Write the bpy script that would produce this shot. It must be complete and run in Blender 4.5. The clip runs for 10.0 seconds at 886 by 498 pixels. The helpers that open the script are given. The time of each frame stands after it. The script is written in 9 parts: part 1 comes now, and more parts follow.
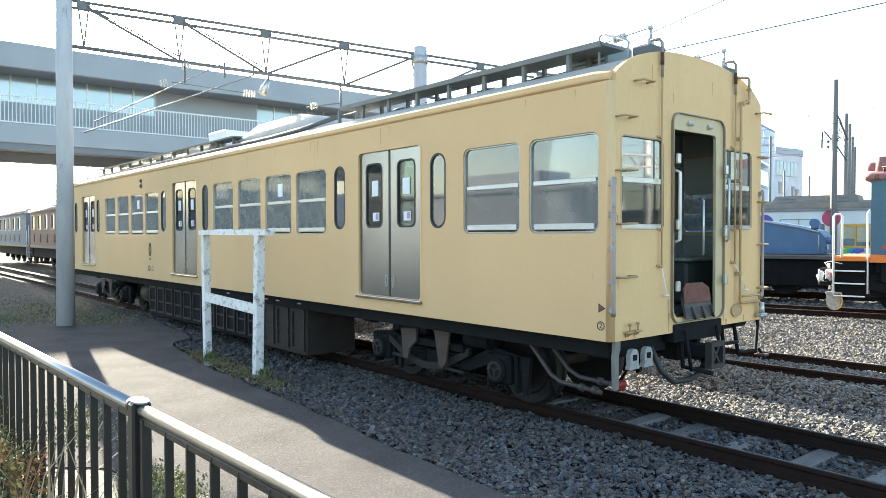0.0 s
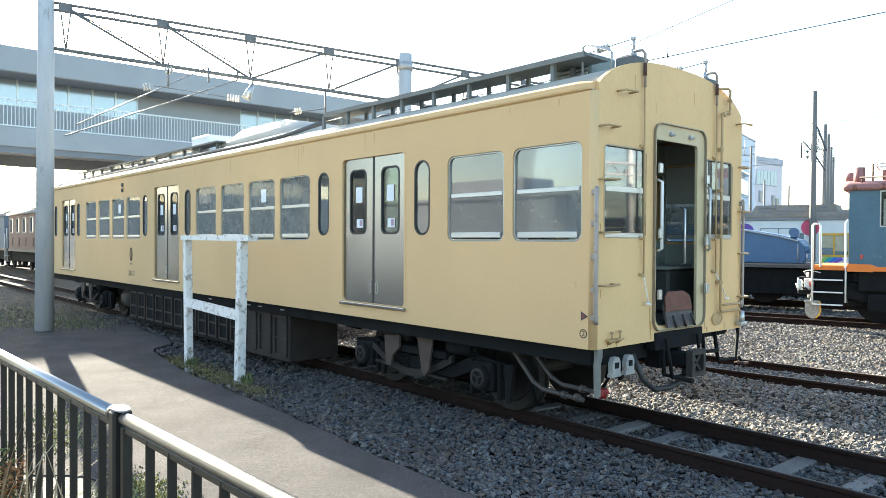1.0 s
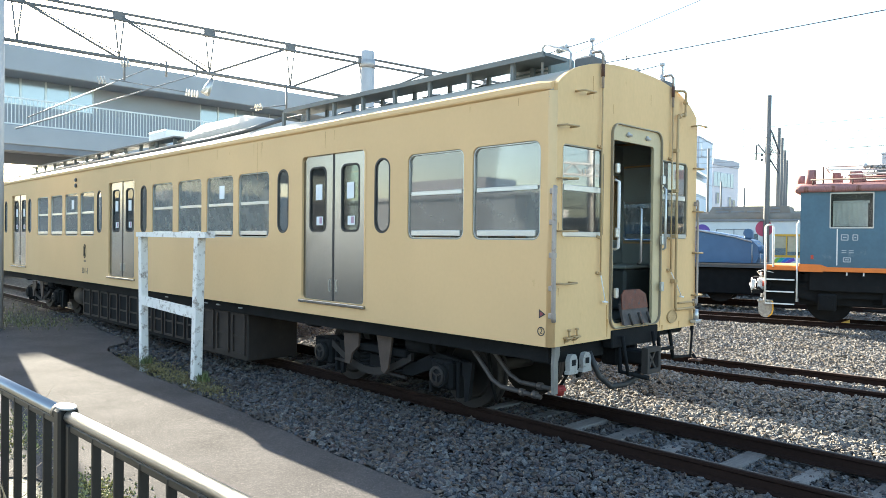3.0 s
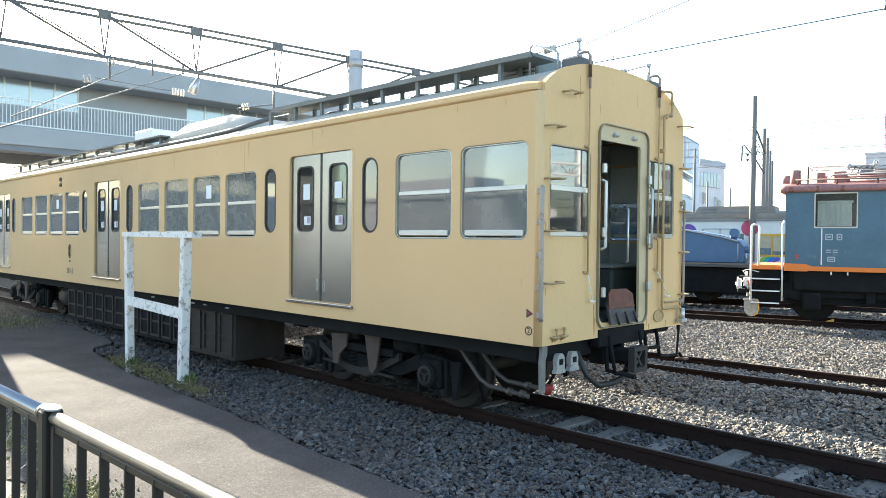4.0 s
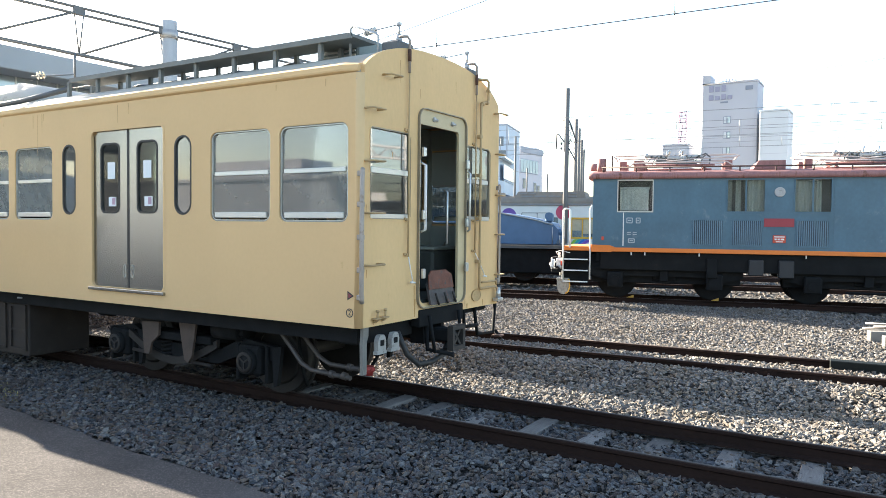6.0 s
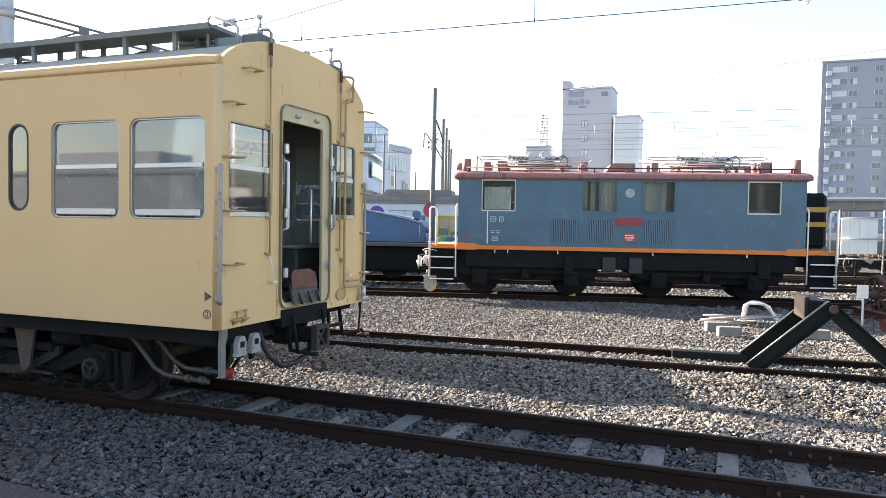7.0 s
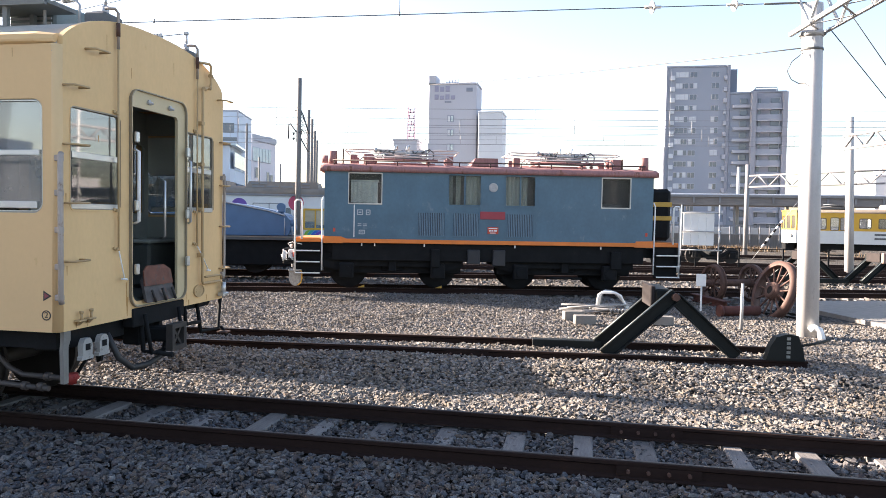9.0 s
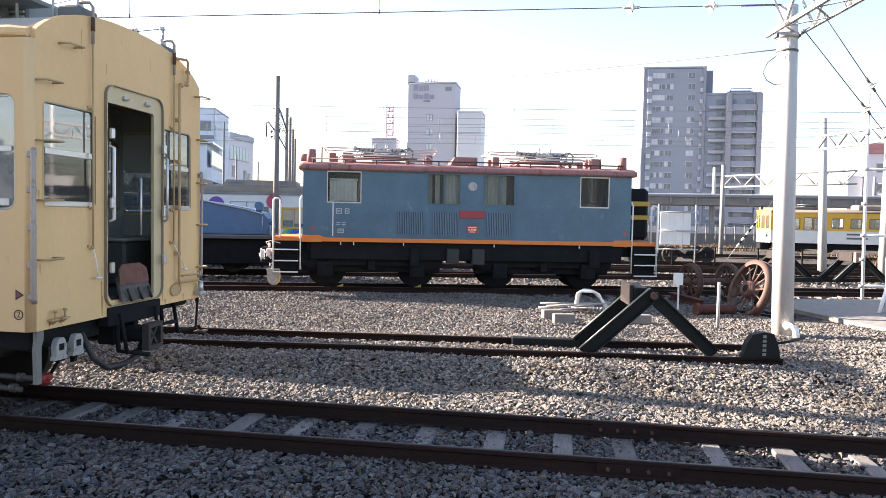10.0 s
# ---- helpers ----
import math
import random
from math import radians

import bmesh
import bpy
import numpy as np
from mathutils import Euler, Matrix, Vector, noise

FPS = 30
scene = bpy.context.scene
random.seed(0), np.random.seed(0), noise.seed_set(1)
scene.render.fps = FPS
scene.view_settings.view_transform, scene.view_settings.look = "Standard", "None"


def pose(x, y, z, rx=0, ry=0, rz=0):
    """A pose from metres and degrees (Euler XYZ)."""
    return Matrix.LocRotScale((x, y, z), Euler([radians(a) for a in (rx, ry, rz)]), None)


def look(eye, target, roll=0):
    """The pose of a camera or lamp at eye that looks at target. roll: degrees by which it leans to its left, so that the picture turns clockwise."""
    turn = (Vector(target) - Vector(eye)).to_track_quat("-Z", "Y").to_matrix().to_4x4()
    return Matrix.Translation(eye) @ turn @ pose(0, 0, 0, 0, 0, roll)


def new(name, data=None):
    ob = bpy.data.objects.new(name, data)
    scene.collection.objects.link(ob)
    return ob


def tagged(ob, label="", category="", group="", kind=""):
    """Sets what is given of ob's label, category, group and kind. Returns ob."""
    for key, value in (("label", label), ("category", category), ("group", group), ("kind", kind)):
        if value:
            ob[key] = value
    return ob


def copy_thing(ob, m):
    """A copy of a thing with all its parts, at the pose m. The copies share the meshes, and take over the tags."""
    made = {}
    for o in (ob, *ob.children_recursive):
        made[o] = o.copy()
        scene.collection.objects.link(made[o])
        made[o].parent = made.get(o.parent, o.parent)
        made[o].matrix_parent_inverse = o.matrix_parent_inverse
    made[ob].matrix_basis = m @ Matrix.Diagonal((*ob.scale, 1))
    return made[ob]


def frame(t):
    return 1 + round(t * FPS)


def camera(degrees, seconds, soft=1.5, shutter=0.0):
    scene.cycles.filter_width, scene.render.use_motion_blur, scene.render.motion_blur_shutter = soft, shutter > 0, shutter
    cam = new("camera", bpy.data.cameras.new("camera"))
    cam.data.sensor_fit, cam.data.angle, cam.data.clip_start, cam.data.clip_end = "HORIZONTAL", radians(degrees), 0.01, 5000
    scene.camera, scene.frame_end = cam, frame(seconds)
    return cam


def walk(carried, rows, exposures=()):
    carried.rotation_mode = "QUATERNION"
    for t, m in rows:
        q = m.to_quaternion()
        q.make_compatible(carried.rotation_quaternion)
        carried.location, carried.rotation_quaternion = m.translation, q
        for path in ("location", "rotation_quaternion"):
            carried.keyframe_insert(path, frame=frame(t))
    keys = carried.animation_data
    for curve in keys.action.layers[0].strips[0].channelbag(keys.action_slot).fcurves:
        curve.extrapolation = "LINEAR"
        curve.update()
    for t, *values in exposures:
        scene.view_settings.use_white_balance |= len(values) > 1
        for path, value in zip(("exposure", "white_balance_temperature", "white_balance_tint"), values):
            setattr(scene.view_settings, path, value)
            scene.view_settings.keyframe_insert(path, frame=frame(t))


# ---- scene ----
cam = camera(63.1, 10.0, soft=0.65)
PATH = [
    (0, (4.013, -6.636, 1.927), (2.47, -5.364, 1.887), -0.1),
    (0.5, (4.015, -6.646, 1.933), (2.483, -5.361, 1.902), 0.1),
    (1, (4.022, -6.647, 1.939), (2.508, -5.34, 1.916), 0.3),
    (1.5, (4.03, -6.635, 1.932), (2.538, -5.304, 1.915), 0.5),
    (2, (4.027, -6.63, 1.93), (2.557, -5.275, 1.91), 0.5),
    (2.5, (4.038, -6.623, 1.929), (2.585, -5.249, 1.905), 0.6),
    (4, (4.055, -6.625, 1.927), (2.633, -5.219, 1.902), 0.6),
    (4.5, (4.051, -6.611, 1.931), (2.668, -5.167, 1.901), 0.7),
    (5, (4.072, -6.607, 1.925), (2.761, -5.097, 1.883), 0.7),
    (5.5, (4.099, -6.59, 1.926), (2.895, -4.995, 1.868), 0.6),
    (6, (4.126, -6.573, 1.918), (3.07, -4.876, 1.852), 0.6),
    (7.5, (4.186, -6.551, 1.938), (3.589, -4.643, 1.872), 1.0),
    (8, (4.174, -6.527, 1.927), (3.677, -4.591, 1.861), 1.0),
    (8.5, (4.191, -6.529, 1.935), (3.761, -4.578, 1.86), 1.1),
    (9, (4.194, -6.535, 1.94), (3.811, -4.574, 1.858), 1.0),
    (9.5, (4.205, -6.55, 1.941), (3.857, -4.582, 1.857), 1.1),
    (10, (4.176, -6.517, 1.931), (3.851, -4.546, 1.848), 1.1),
]
walk(cam, [(t, look(eye, target, roll)) for t, eye, target, roll in PATH],
     exposures=[(0, 3.04, 6500, 3), (5.0, 3.02, 6650, 5), (7.5, 2.67, 6820, 15), (8.5, 2.58, 6780, 17), (9.2, 2.57, 6780, 18), (10, 2.6, 6800, 19)])

# ---- world, sun ----
SUN_EL, SUN_AZ = 19.5, 80.5          # degrees above the horizon; degrees to the left of +y
world = bpy.data.worlds.new("sky")
scene.world = world
world.use_nodes = True
wn = world.node_tree
wn.nodes.clear()
sky = wn.nodes.new("ShaderNodeTexSky")
sky.sky_type = 'NISHITA'
sky.sun_disc = False
sky.sun_elevation = radians(SUN_EL)
sky.sun_rotation = radians(-SUN_AZ)
sky.air_density, sky.dust_density, sky.ozone_density = 1.0, 1.4, 1.0
bg = wn.nodes.new("ShaderNodeBackground")
bg.inputs["Strength"].default_value = 0.074
wout = wn.nodes.new("ShaderNodeOutputWorld")
wn.links.new(sky.outputs[0], bg.inputs[0])
wn.links.new(bg.outputs[0], wout.inputs[0])
sun_data = bpy.data.lights.new("sun", 'SUN')
sun_data.energy, sun_data.angle, sun_data.color = 5.0, radians(0.5), (1.0, 0.9, 0.76)
sun = new("sun", sun_data)
_el, _az = radians(SUN_EL), radians(SUN_AZ)
SUN_DIR = Vector((-math.sin(_az) * math.cos(_el), math.cos(_az) * math.cos(_el), math.sin(_el)))
sun.matrix_world = look(SUN_DIR * 100, (0, 0, 0))


# ---- materials ----
def mat(name, base, rough=0.6, metal=0.0, var=0.15, scale=3.0, fine=60.0, bump=0.15, bdist=0.004,
        wear=None, wear_amt=0.5, wear_scale=4.0, island=0.0, objrand=0.0, stretch=(1, 1, 1), spec=0.5):
    """A surface with variation at two scales, fine relief and, where given, a second colour as worn or stained patches."""
    m = bpy.data.materials.new(name)
    m.use_nodes = True
    t = m.node_tree
    n, l = t.nodes, t.links
    p = n["Principled BSDF"]
    p.inputs["Roughness"].default_value = rough
    p.inputs["Metallic"].default_value = metal
    p.inputs["Specular IOR Level"].default_value = spec
    co = n.new("ShaderNodeTexCoord")
    mp = n.new("ShaderNodeMapping")
    mp.inputs["Scale"].default_value = stretch
    l.new(co.outputs["Object"], mp.inputs[0])
    big = n.new("ShaderNodeTexNoise")
    big.inputs["Scale"].default_value, big.inputs["Detail"].default_value = scale, 5
    sml = n.new("ShaderNodeTexNoise")
    sml.inputs["Scale"].default_value, sml.inputs["Detail"].default_value = fine, 3
    l.new(mp.outputs[0], big.inputs[0])
    l.new(mp.outputs[0], sml.inputs[0])
    add = n.new("ShaderNodeMath")
    add.operation = 'ADD'
    l.new(big.outputs[0], add.inputs[0])
    half = n.new("ShaderNodeMath")
    half.operation = 'MULTIPLY'
    half.inputs[1].default_value = 0.5
    l.new(sml.outputs[0], half.inputs[0])
    l.new(half.outputs[0], add.inputs[1])
    rng = n.new("ShaderNodeMapRange")
    rng.inputs[1].default_value, rng.inputs[2].default_value = 0.45, 1.05
    rng.inputs[3].default_value, rng.inputs[4].default_value = 1 - var, 1 + var
    l.new(add.outputs[0], rng.inputs[0])
    val = rng.outputs[0]
    for amount, kind in ((island, "geo"), (objrand, "obj")):
        if amount:
            src = n.new("ShaderNodeNewGeometry" if kind == "geo" else "ShaderNodeObjectInfo")
            r2 = n.new("ShaderNodeMapRange")
            r2.inputs[3].default_value, r2.inputs[4].default_value = 1 - amount, 1 + amount
            l.new(src.outputs["Random Per Island" if kind == "geo" else "Random"], r2.inputs[0])
            mu = n.new("ShaderNodeMath")
            mu.operation = 'MULTIPLY'
            l.new(val, mu.inputs[0])
            l.new(r2.outputs[0], mu.inputs[1])
            val = mu.outputs[0]
    col = n.new("ShaderNodeVectorMath")
    col.operation = 'SCALE'
    col.inputs[0].default_value = base
    l.new(val, col.inputs["Scale"])
    colour = col.outputs[0]
    if wear:
        wz = n.new("ShaderNodeTexNoise")
        wz.inputs["Scale"].default_value, wz.inputs["Detail"].default_value, wz.inputs["Roughness"].default_value = wear_scale, 8, 0.7
        l.new(mp.outputs[0], wz.inputs[0])
        wr = n.new("ShaderNodeMapRange")
        wr.inputs[1].default_value, wr.inputs[2].default_value = 0.72 - 0.3 * wear_amt, 0.78 - 0.2 * wear_amt
        l.new(wz.outputs[0], wr.inputs[0])
        mx = n.new("ShaderNodeMix")
        mx.data_type = 'RGBA'
        l.new(wr.outputs[0], mx.inputs[0])
        l.new(colour, mx.inputs[6])
        mx.inputs[7].default_value = (*wear, 1)
        colour = mx.outputs[2]
    l.new(colour, p.inputs["Base Color"])
    if bump:
        bp = n.new("ShaderNodeBump")
        bp.inputs["Strength"].default_value, bp.inputs["Distance"].default_value = bump, bdist
        l.new(sml.outputs[0], bp.inputs["Height"])
        l.new(bp.outputs[0], p.inputs["Normal"])
    return m


def glass(name, tint=(0.8, 0.85, 0.85), dirt=0.12, mirror=0.12, ior=1.5):
    """A thin dusty pane: mostly clear, with a film of dirt and a mirror that grows at grazing angles."""
    m = bpy.data.materials.new(name)
    m.use_nodes = True
    n, l = m.node_tree.nodes, m.node_tree.links
    n.clear()
    out = n.new("ShaderNodeOutputMaterial")
    tr = n.new("ShaderNodeBsdfTransparent")
    tr.inputs[0].default_value = (*tint, 1)
    df = n.new("ShaderNodeBsdfDiffuse")
    df.inputs[0].default_value = (0.45, 0.46, 0.43, 1)
    gl = n.new("ShaderNodeBsdfGlossy")
    gl.inputs[1].default_value = 0.03
    co = n.new("ShaderNodeTexCoord")
    nz = n.new("ShaderNodeTexNoise")
    nz.inputs["Scale"].default_value, nz.inputs["Detail"].default_value = 5, 6
    l.new(co.outputs["Object"], nz.inputs[0])
    r = n.new("ShaderNodeMapRange")
    r.inputs[3].default_value, r.inputs[4].default_value = dirt * 0.5, dirt * 1.6
    l.new(nz.outputs[0], r.inputs[0])
    a = n.new("ShaderNodeMixShader")
    l.new(r.outputs[0], a.inputs[0])
    l.new(tr.outputs[0], a.inputs[1])
    l.new(df.outputs[0], a.inputs[2])
    fr = n.new("ShaderNodeFresnel")
    fr.inputs[0].default_value = ior
    ad = n.new("ShaderNodeMath")
    ad.operation = 'ADD'
    ad.inputs[1].default_value = mirror
    l.new(fr.outputs[0], ad.inputs[0])
    b = n.new("ShaderNodeMixShader")
    l.new(ad.outputs[0], b.inputs[0])
    l.new(a.outputs[0], b.inputs[1])
    l.new(gl.outputs[0], b.inputs[2])
    l.new(b.outputs[0], out.inputs[0])
    return m


M_CREAM = mat("cream_paint", (0.665, 0.452, 0.237), 0.65, spec=0.2, var=0.04, scale=1.2, fine=25, bump=0.05, wear=(0.52, 0.34, 0.15), wear_amt=0.1, wear_scale=3, stretch=(1, 1, 0.8))
M_CREAM_END = mat("stained_cream_paint", (0.665, 0.45, 0.225), 0.6, spec=0.25, var=0.08, scale=1.6, fine=25, bump=0.06, wear=(0.46, 0.26, 0.09), wear_amt=0.28, wear_scale=3.0, stretch=(1, 1.2, 0.6))
M_ROOF = mat("roof_grey", (0.4, 0.375, 0.33), 0.55, var=0.15, wear=(0.2, 0.17, 0.14), wear_amt=0.35)
M_DOORFRAME = mat("worn_grey_frame", (0.27, 0.235, 0.18), 0.45, metal=0.4, var=0.15, wear=(0.2, 0.15, 0.1), wear_amt=0.3)
M_STEEL = mat("brushed_steel", (0.29, 0.295, 0.29), 0.24, metal=0.95, var=0.08, scale=2, fine=120, bump=0.03, stretch=(1, 1, 0.1))
M_ALUDULL = mat("dull_aluminium", (0.3, 0.3, 0.28), 0.5, metal=0.5, var=0.1, bump=0.02)
M_ALU = mat("aluminium", (0.5, 0.51, 0.5), 0.35, metal=0.7, var=0.06, bump=0.02)
M_RUBBER = mat("black_rubber", (0.025, 0.025, 0.025), 0.6, var=0.2, bump=0.05)
M_UNDER = mat("underframe_black", (0.011, 0.012, 0.013), 0.85, spec=0.15, var=0.3, scale=4, bump=0.2, wear=(0.02, 0.018, 0.017), wear_amt=0.35)
M_UNDER_BROWN = mat("rust_brown_box", (0.024, 0.018, 0.015), 0.75, var=0.3, scale=4, bump=0.2, wear=(0.035, 0.031, 0.028), wear_amt=0.4)
M_WHEEL = mat("wheel_steel", (0.022, 0.019, 0.017), 0.75, metal=0.15, var=0.25, bump=0.1)
M_RUSTY = mat("rusted_iron", (0.085, 0.042, 0.03), 0.8, var=0.35, scale=8, bump=0.3, wear=(0.15, 0.075, 0.045), wear_amt=0.5, wear_scale=12)
M_ROOFDULL = mat("dull_van_roof", (0.16, 0.15, 0.14), 0.8, var=0.2)
M_RAIL = mat("rail_rust", (0.024, 0.014, 0.0115), 0.85, spec=0.12, metal=0.0, var=0.3, scale=3, fine=90, bump=0.25, stretch=(0.3, 1, 1), wear=(0.042, 0.023, 0.017), wear_amt=0.4)
M_RAILTOP = mat("rail_head", (0.055, 0.04, 0.034), 0.55, metal=0.4, var=0.2, stretch=(0.2, 4, 1))
M_WOOD = mat("sleeper_wood", (0.15, 0.138, 0.13), 0.85, var=0.35, scale=5, fine=40, bump=0.5, stretch=(1, 7, 3), objrand=0.35, wear=(0.06, 0.05, 0.042), wear_amt=0.4, wear_scale=3)
M_WHITEP = mat("peeling_white_paint", (0.72, 0.72, 0.7), 0.7, var=0.08, scale=4, bump=0.2, wear=(0.24, 0.21, 0.18), wear_amt=0.62, wear_scale=9)
M_WHITE = mat("white_paint", (0.75, 0.75, 0.73), 0.5, var=0.06, bump=0.03)
M_INNER = mat("interior_panel", (0.33, 0.36, 0.33), 0.5, var=0.06, bump=0.02)
M_INNER_FLOOR = mat("interior_floor", (0.06, 0.07, 0.066), 0.7, var=0.2)
M_SEAT = mat("seat_cloth", (0.1, 0.05, 0.05), 0.9, var=0.2, fine=200)
M_BLIND = mat("grey_blind", (0.46, 0.52, 0.5), 0.8, var=0.06, bump=0.05)
M_NET = mat("pale_net_curtain", (0.78, 0.78, 0.76), 0.9, var=0.12, scale=6, fine=40, bump=0.1)
M_PAPER = mat("paper_notice", (0.75, 0.78, 0.8), 0.8, var=0.03, bump=0)
M_MAGENTA = mat("magenta_print", (0.42, 0.28, 0.36), 0.7, var=0.03, bump=0)
M_BLACKP = mat("black_lettering", (0.03, 0.03, 0.03), 0.6, var=0.1, bump=0)
M_BRACKET = mat("bracket_grey", (0.19, 0.2, 0.21), 0.55, metal=0.2, var=0.15, bump=0.05)
# Paler copy of the wire colour, with distance haze in it.
M_WIREFAR = mat("hazy_wire", (0.2, 0.21, 0.22), 0.5, var=0.1, bump=0)
M_POLE_MID = mat("grey_concrete_pole", (0.42, 0.41, 0.4), 0.85, var=0.15, scale=2, bump=0.15, stretch=(2, 2, 0.4))
M_GALV = mat("galvanised_steel", (0.4, 0.41, 0.42), 0.5, metal=0.4, var=0.15, scale=6, bump=0.1)
M_DARKGREY = mat("dark_grey_steel", (0.1, 0.105, 0.11), 0.55, metal=0.2, var=0.2, bump=0.1)
M_PORCELAIN = mat("porcelain", (0.46, 0.45, 0.43), 0.25, var=0.05, bump=0)
M_GLASS = glass("window_glass", (0.76, 0.8, 0.81), 0.2, 0.1)
M_GLASS_END = glass("filmed_end_glass", (0.6, 0.65, 0.65), 0.3, 0.2)
M_GLASS_LOW = glass("clear_end_glass", (0.9, 0.92, 0.91), 0.08, 0.02)
M_GLASS_CAB = glass("cab_glass", (0.8, 0.83, 0.83), 0.03, 0.0, 1.2)
M_WALKWAY = mat("walkway_grey", (0.14, 0.155, 0.155), 0.6, var=0.15, scale=5, bump=0.1)
M_TRUSS = mat("truss_grey", (0.13, 0.135, 0.14), 0.6, var=0.15, bump=0.05)
M_GLASS_DARK = glass("dusty_glass", (0.55, 0.6, 0.6), 0.22, 0.05)
M_GLASS_DUST = glass("grey_dust_glass", (0.5, 0.53, 0.52), 0.27, 0.03)
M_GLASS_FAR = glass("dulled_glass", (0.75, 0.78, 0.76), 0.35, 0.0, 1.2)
M_GLASS_DOOR = glass("dark_door_glass", (0.6, 0.68, 0.66), 0.06, 0.0, 1.25)
M_CONC = mat("concrete", (0.38, 0.37, 0.35), 0.85, var=0.14, scale=2, fine=50, bump=0.25, wear=(0.27, 0.26, 0.24), wear_amt=0.4)
M_CONC_POLE = mat("concrete_pole", (0.45, 0.445, 0.445), 0.8, var=0.16, scale=2.4, fine=70, bump=0.25, wear=(0.3, 0.285, 0.27), wear_amt=0.42, stretch=(2, 2, 0.4))
M_POLE_DARK = mat("weathered_pole", (0.16, 0.155, 0.15), 0.85, var=0.2, bump=0.2, stretch=(3, 3, 0.3))
M_WIRE = mat("wire", (0.07, 0.075, 0.08), 0.5, metal=0.3, var=0.1, bump=0)


# ---- building helpers ----
class B:
    """Collects simple shapes into one bmesh."""

    def __init__(self):
        self.bm = bmesh.new()

    def _bevel(self, faces, w, seg=1):
        edges = list({e for f in faces for e in f.edges})
        bmesh.ops.bevel(self.bm, geom=edges, offset=w, segments=seg, affect='EDGES', profile=0.5)

    def box(self, a, b, bev=0.0, m=None):
        x0, y0, z0 = (min(p, q) for p, q in zip(a, b))
        x1, y1, z1 = (max(p, q) for p, q in zip(a, b))
        v = [self.bm.verts.new((x, y, z)) for x in (x0, x1) for y in (y0, y1) for z in (z0, z1)]
        if m is not None:
            for p in v:
                p.co = m @ p.co
        idx = ((0, 1, 3, 2), (4, 6, 7, 5), (0, 4, 5, 1), (2, 3, 7, 6), (0, 2, 6, 4), (1, 5, 7, 3))
        fs = [self.bm.faces.new([v[i] for i in q]) for q in idx]
        if bev:
            self._bevel(fs, bev)
        return self

    def cyl(self, p0, p1, r0, r1=None, seg=12, caps=True):
        p0, p1 = Vector(p0), Vector(p1)
        r1 = r0 if r1 is None else r1
        d = (p1 - p0).normalized()
        u = d.orthogonal().normalized()
        w = d.cross(u)
        rings = []
        for p, r in ((p0, r0), (p1, r1)):
            rings.append([self.bm.verts.new(p + r * (math.cos(2 * math.pi * i / seg) * u + math.sin(2 * math.pi * i / seg) * w)) for i in range(seg)])
        for i in range(seg):
            f = self.bm.faces.new((rings[0][i], rings[0][(i + 1) % seg], rings[1][(i + 1) % seg], rings[1][i]))
            f.smooth = True
        if caps:
            self.bm.faces.new(rings[0][::-1])
            self.bm.faces.new(rings[1])
        return self

    def tube(self, pts, r, seg=6):
        """A round bar bent along points."""
        pts = [Vector(p) for p in pts]
        rings, u = [], None
        for i, p in enumerate(pts):
            d = (pts[min(i + 1, len(pts) - 1)] - pts[max(i - 1, 0)]).normalized()
            u = d.orthogonal().normalized() if u is None else (u - d * u.dot(d)).normalized()
            w = d.cross(u)
            rings.append([self.bm.verts.new(p + r * (math.cos(2 * math.pi * k / seg) * u + math.sin(2 * math.pi * k / seg) * w)) for k in range(seg)])
        for a, b in zip(rings, rings[1:]):
            for k in range(seg):
                self.bm.faces.new((a[k], a[(k + 1) % seg], b[(k + 1) % seg], b[k])).smooth = True
        self.bm.faces.new(rings[0][::-1])
        self.bm.faces.new(rings[-1])
        return self

    def prism(self, pts, vec):
        """A polygon of 3D points pushed along a vector."""
        vec = Vector(vec)
        a = [self.bm.verts.new(p) for p in pts]
        b = [self.bm.verts.new(Vector(p) + vec) for p in pts]
        self.bm.faces.new(a[::-1])
        self.bm.faces.new(b)
        for i in range(len(a)):
            j = (i + 1) % len(a)
            self.bm.faces.new((a[i], a[j], b[j], b[i]))
        return self

    def loft(self, loops, close=True, caps=False):
        """Skins from loop to loop of the same number of points."""
        rings = [[self.bm.verts.new(p) for p in lp] for lp in loops]
        for a, b in zip(rings, rings[1:]):
            n = len(a)
            for k in range(n if close else n - 1):
                self.bm.faces.new((a[k], a[(k + 1) % n], b[(k + 1) % n], b[k])).smooth = True
        if caps:
            self.bm.faces.new(rings[0][::-1])
            self.bm.faces.new(rings[-1])
        return self

    def plate(self, outer, holes, thick, to3):
        """A flat plate with openings through it: outlines in the plane (u, v), and to3(u, v, w) with w from 0 to thick."""
        bm2 = bmesh.new()
        edges = []
        for lp in [outer] + holes:
            vs = [bm2.verts.new((u, v, 0)) for u, v in lp]
            edges += [bm2.edges.new((vs[i], vs[(i + 1) % len(vs)])) for i in range(len(vs))]
        bmesh.ops.triangle_fill(bm2, use_beauty=True, use_dissolve=False, edges=edges)
        front = {v: self.bm.verts.new(to3(v.co.x, v.co.y, 0)) for v in bm2.verts}
        back = {v: self.bm.verts.new(to3(v.co.x, v.co.y, thick)) for v in bm2.verts}
        for f in bm2.faces:
            self.bm.faces.new([front[v] for v in f.verts])
            self.bm.faces.new([back[v] for v in reversed(f.verts)])
        for e in bm2.edges:
            if len(e.link_faces) == 1:
                a, b = e.verts
                self.bm.faces.new((front[a], front[b], back[b], back[a]))
        bm2.free()
        return self

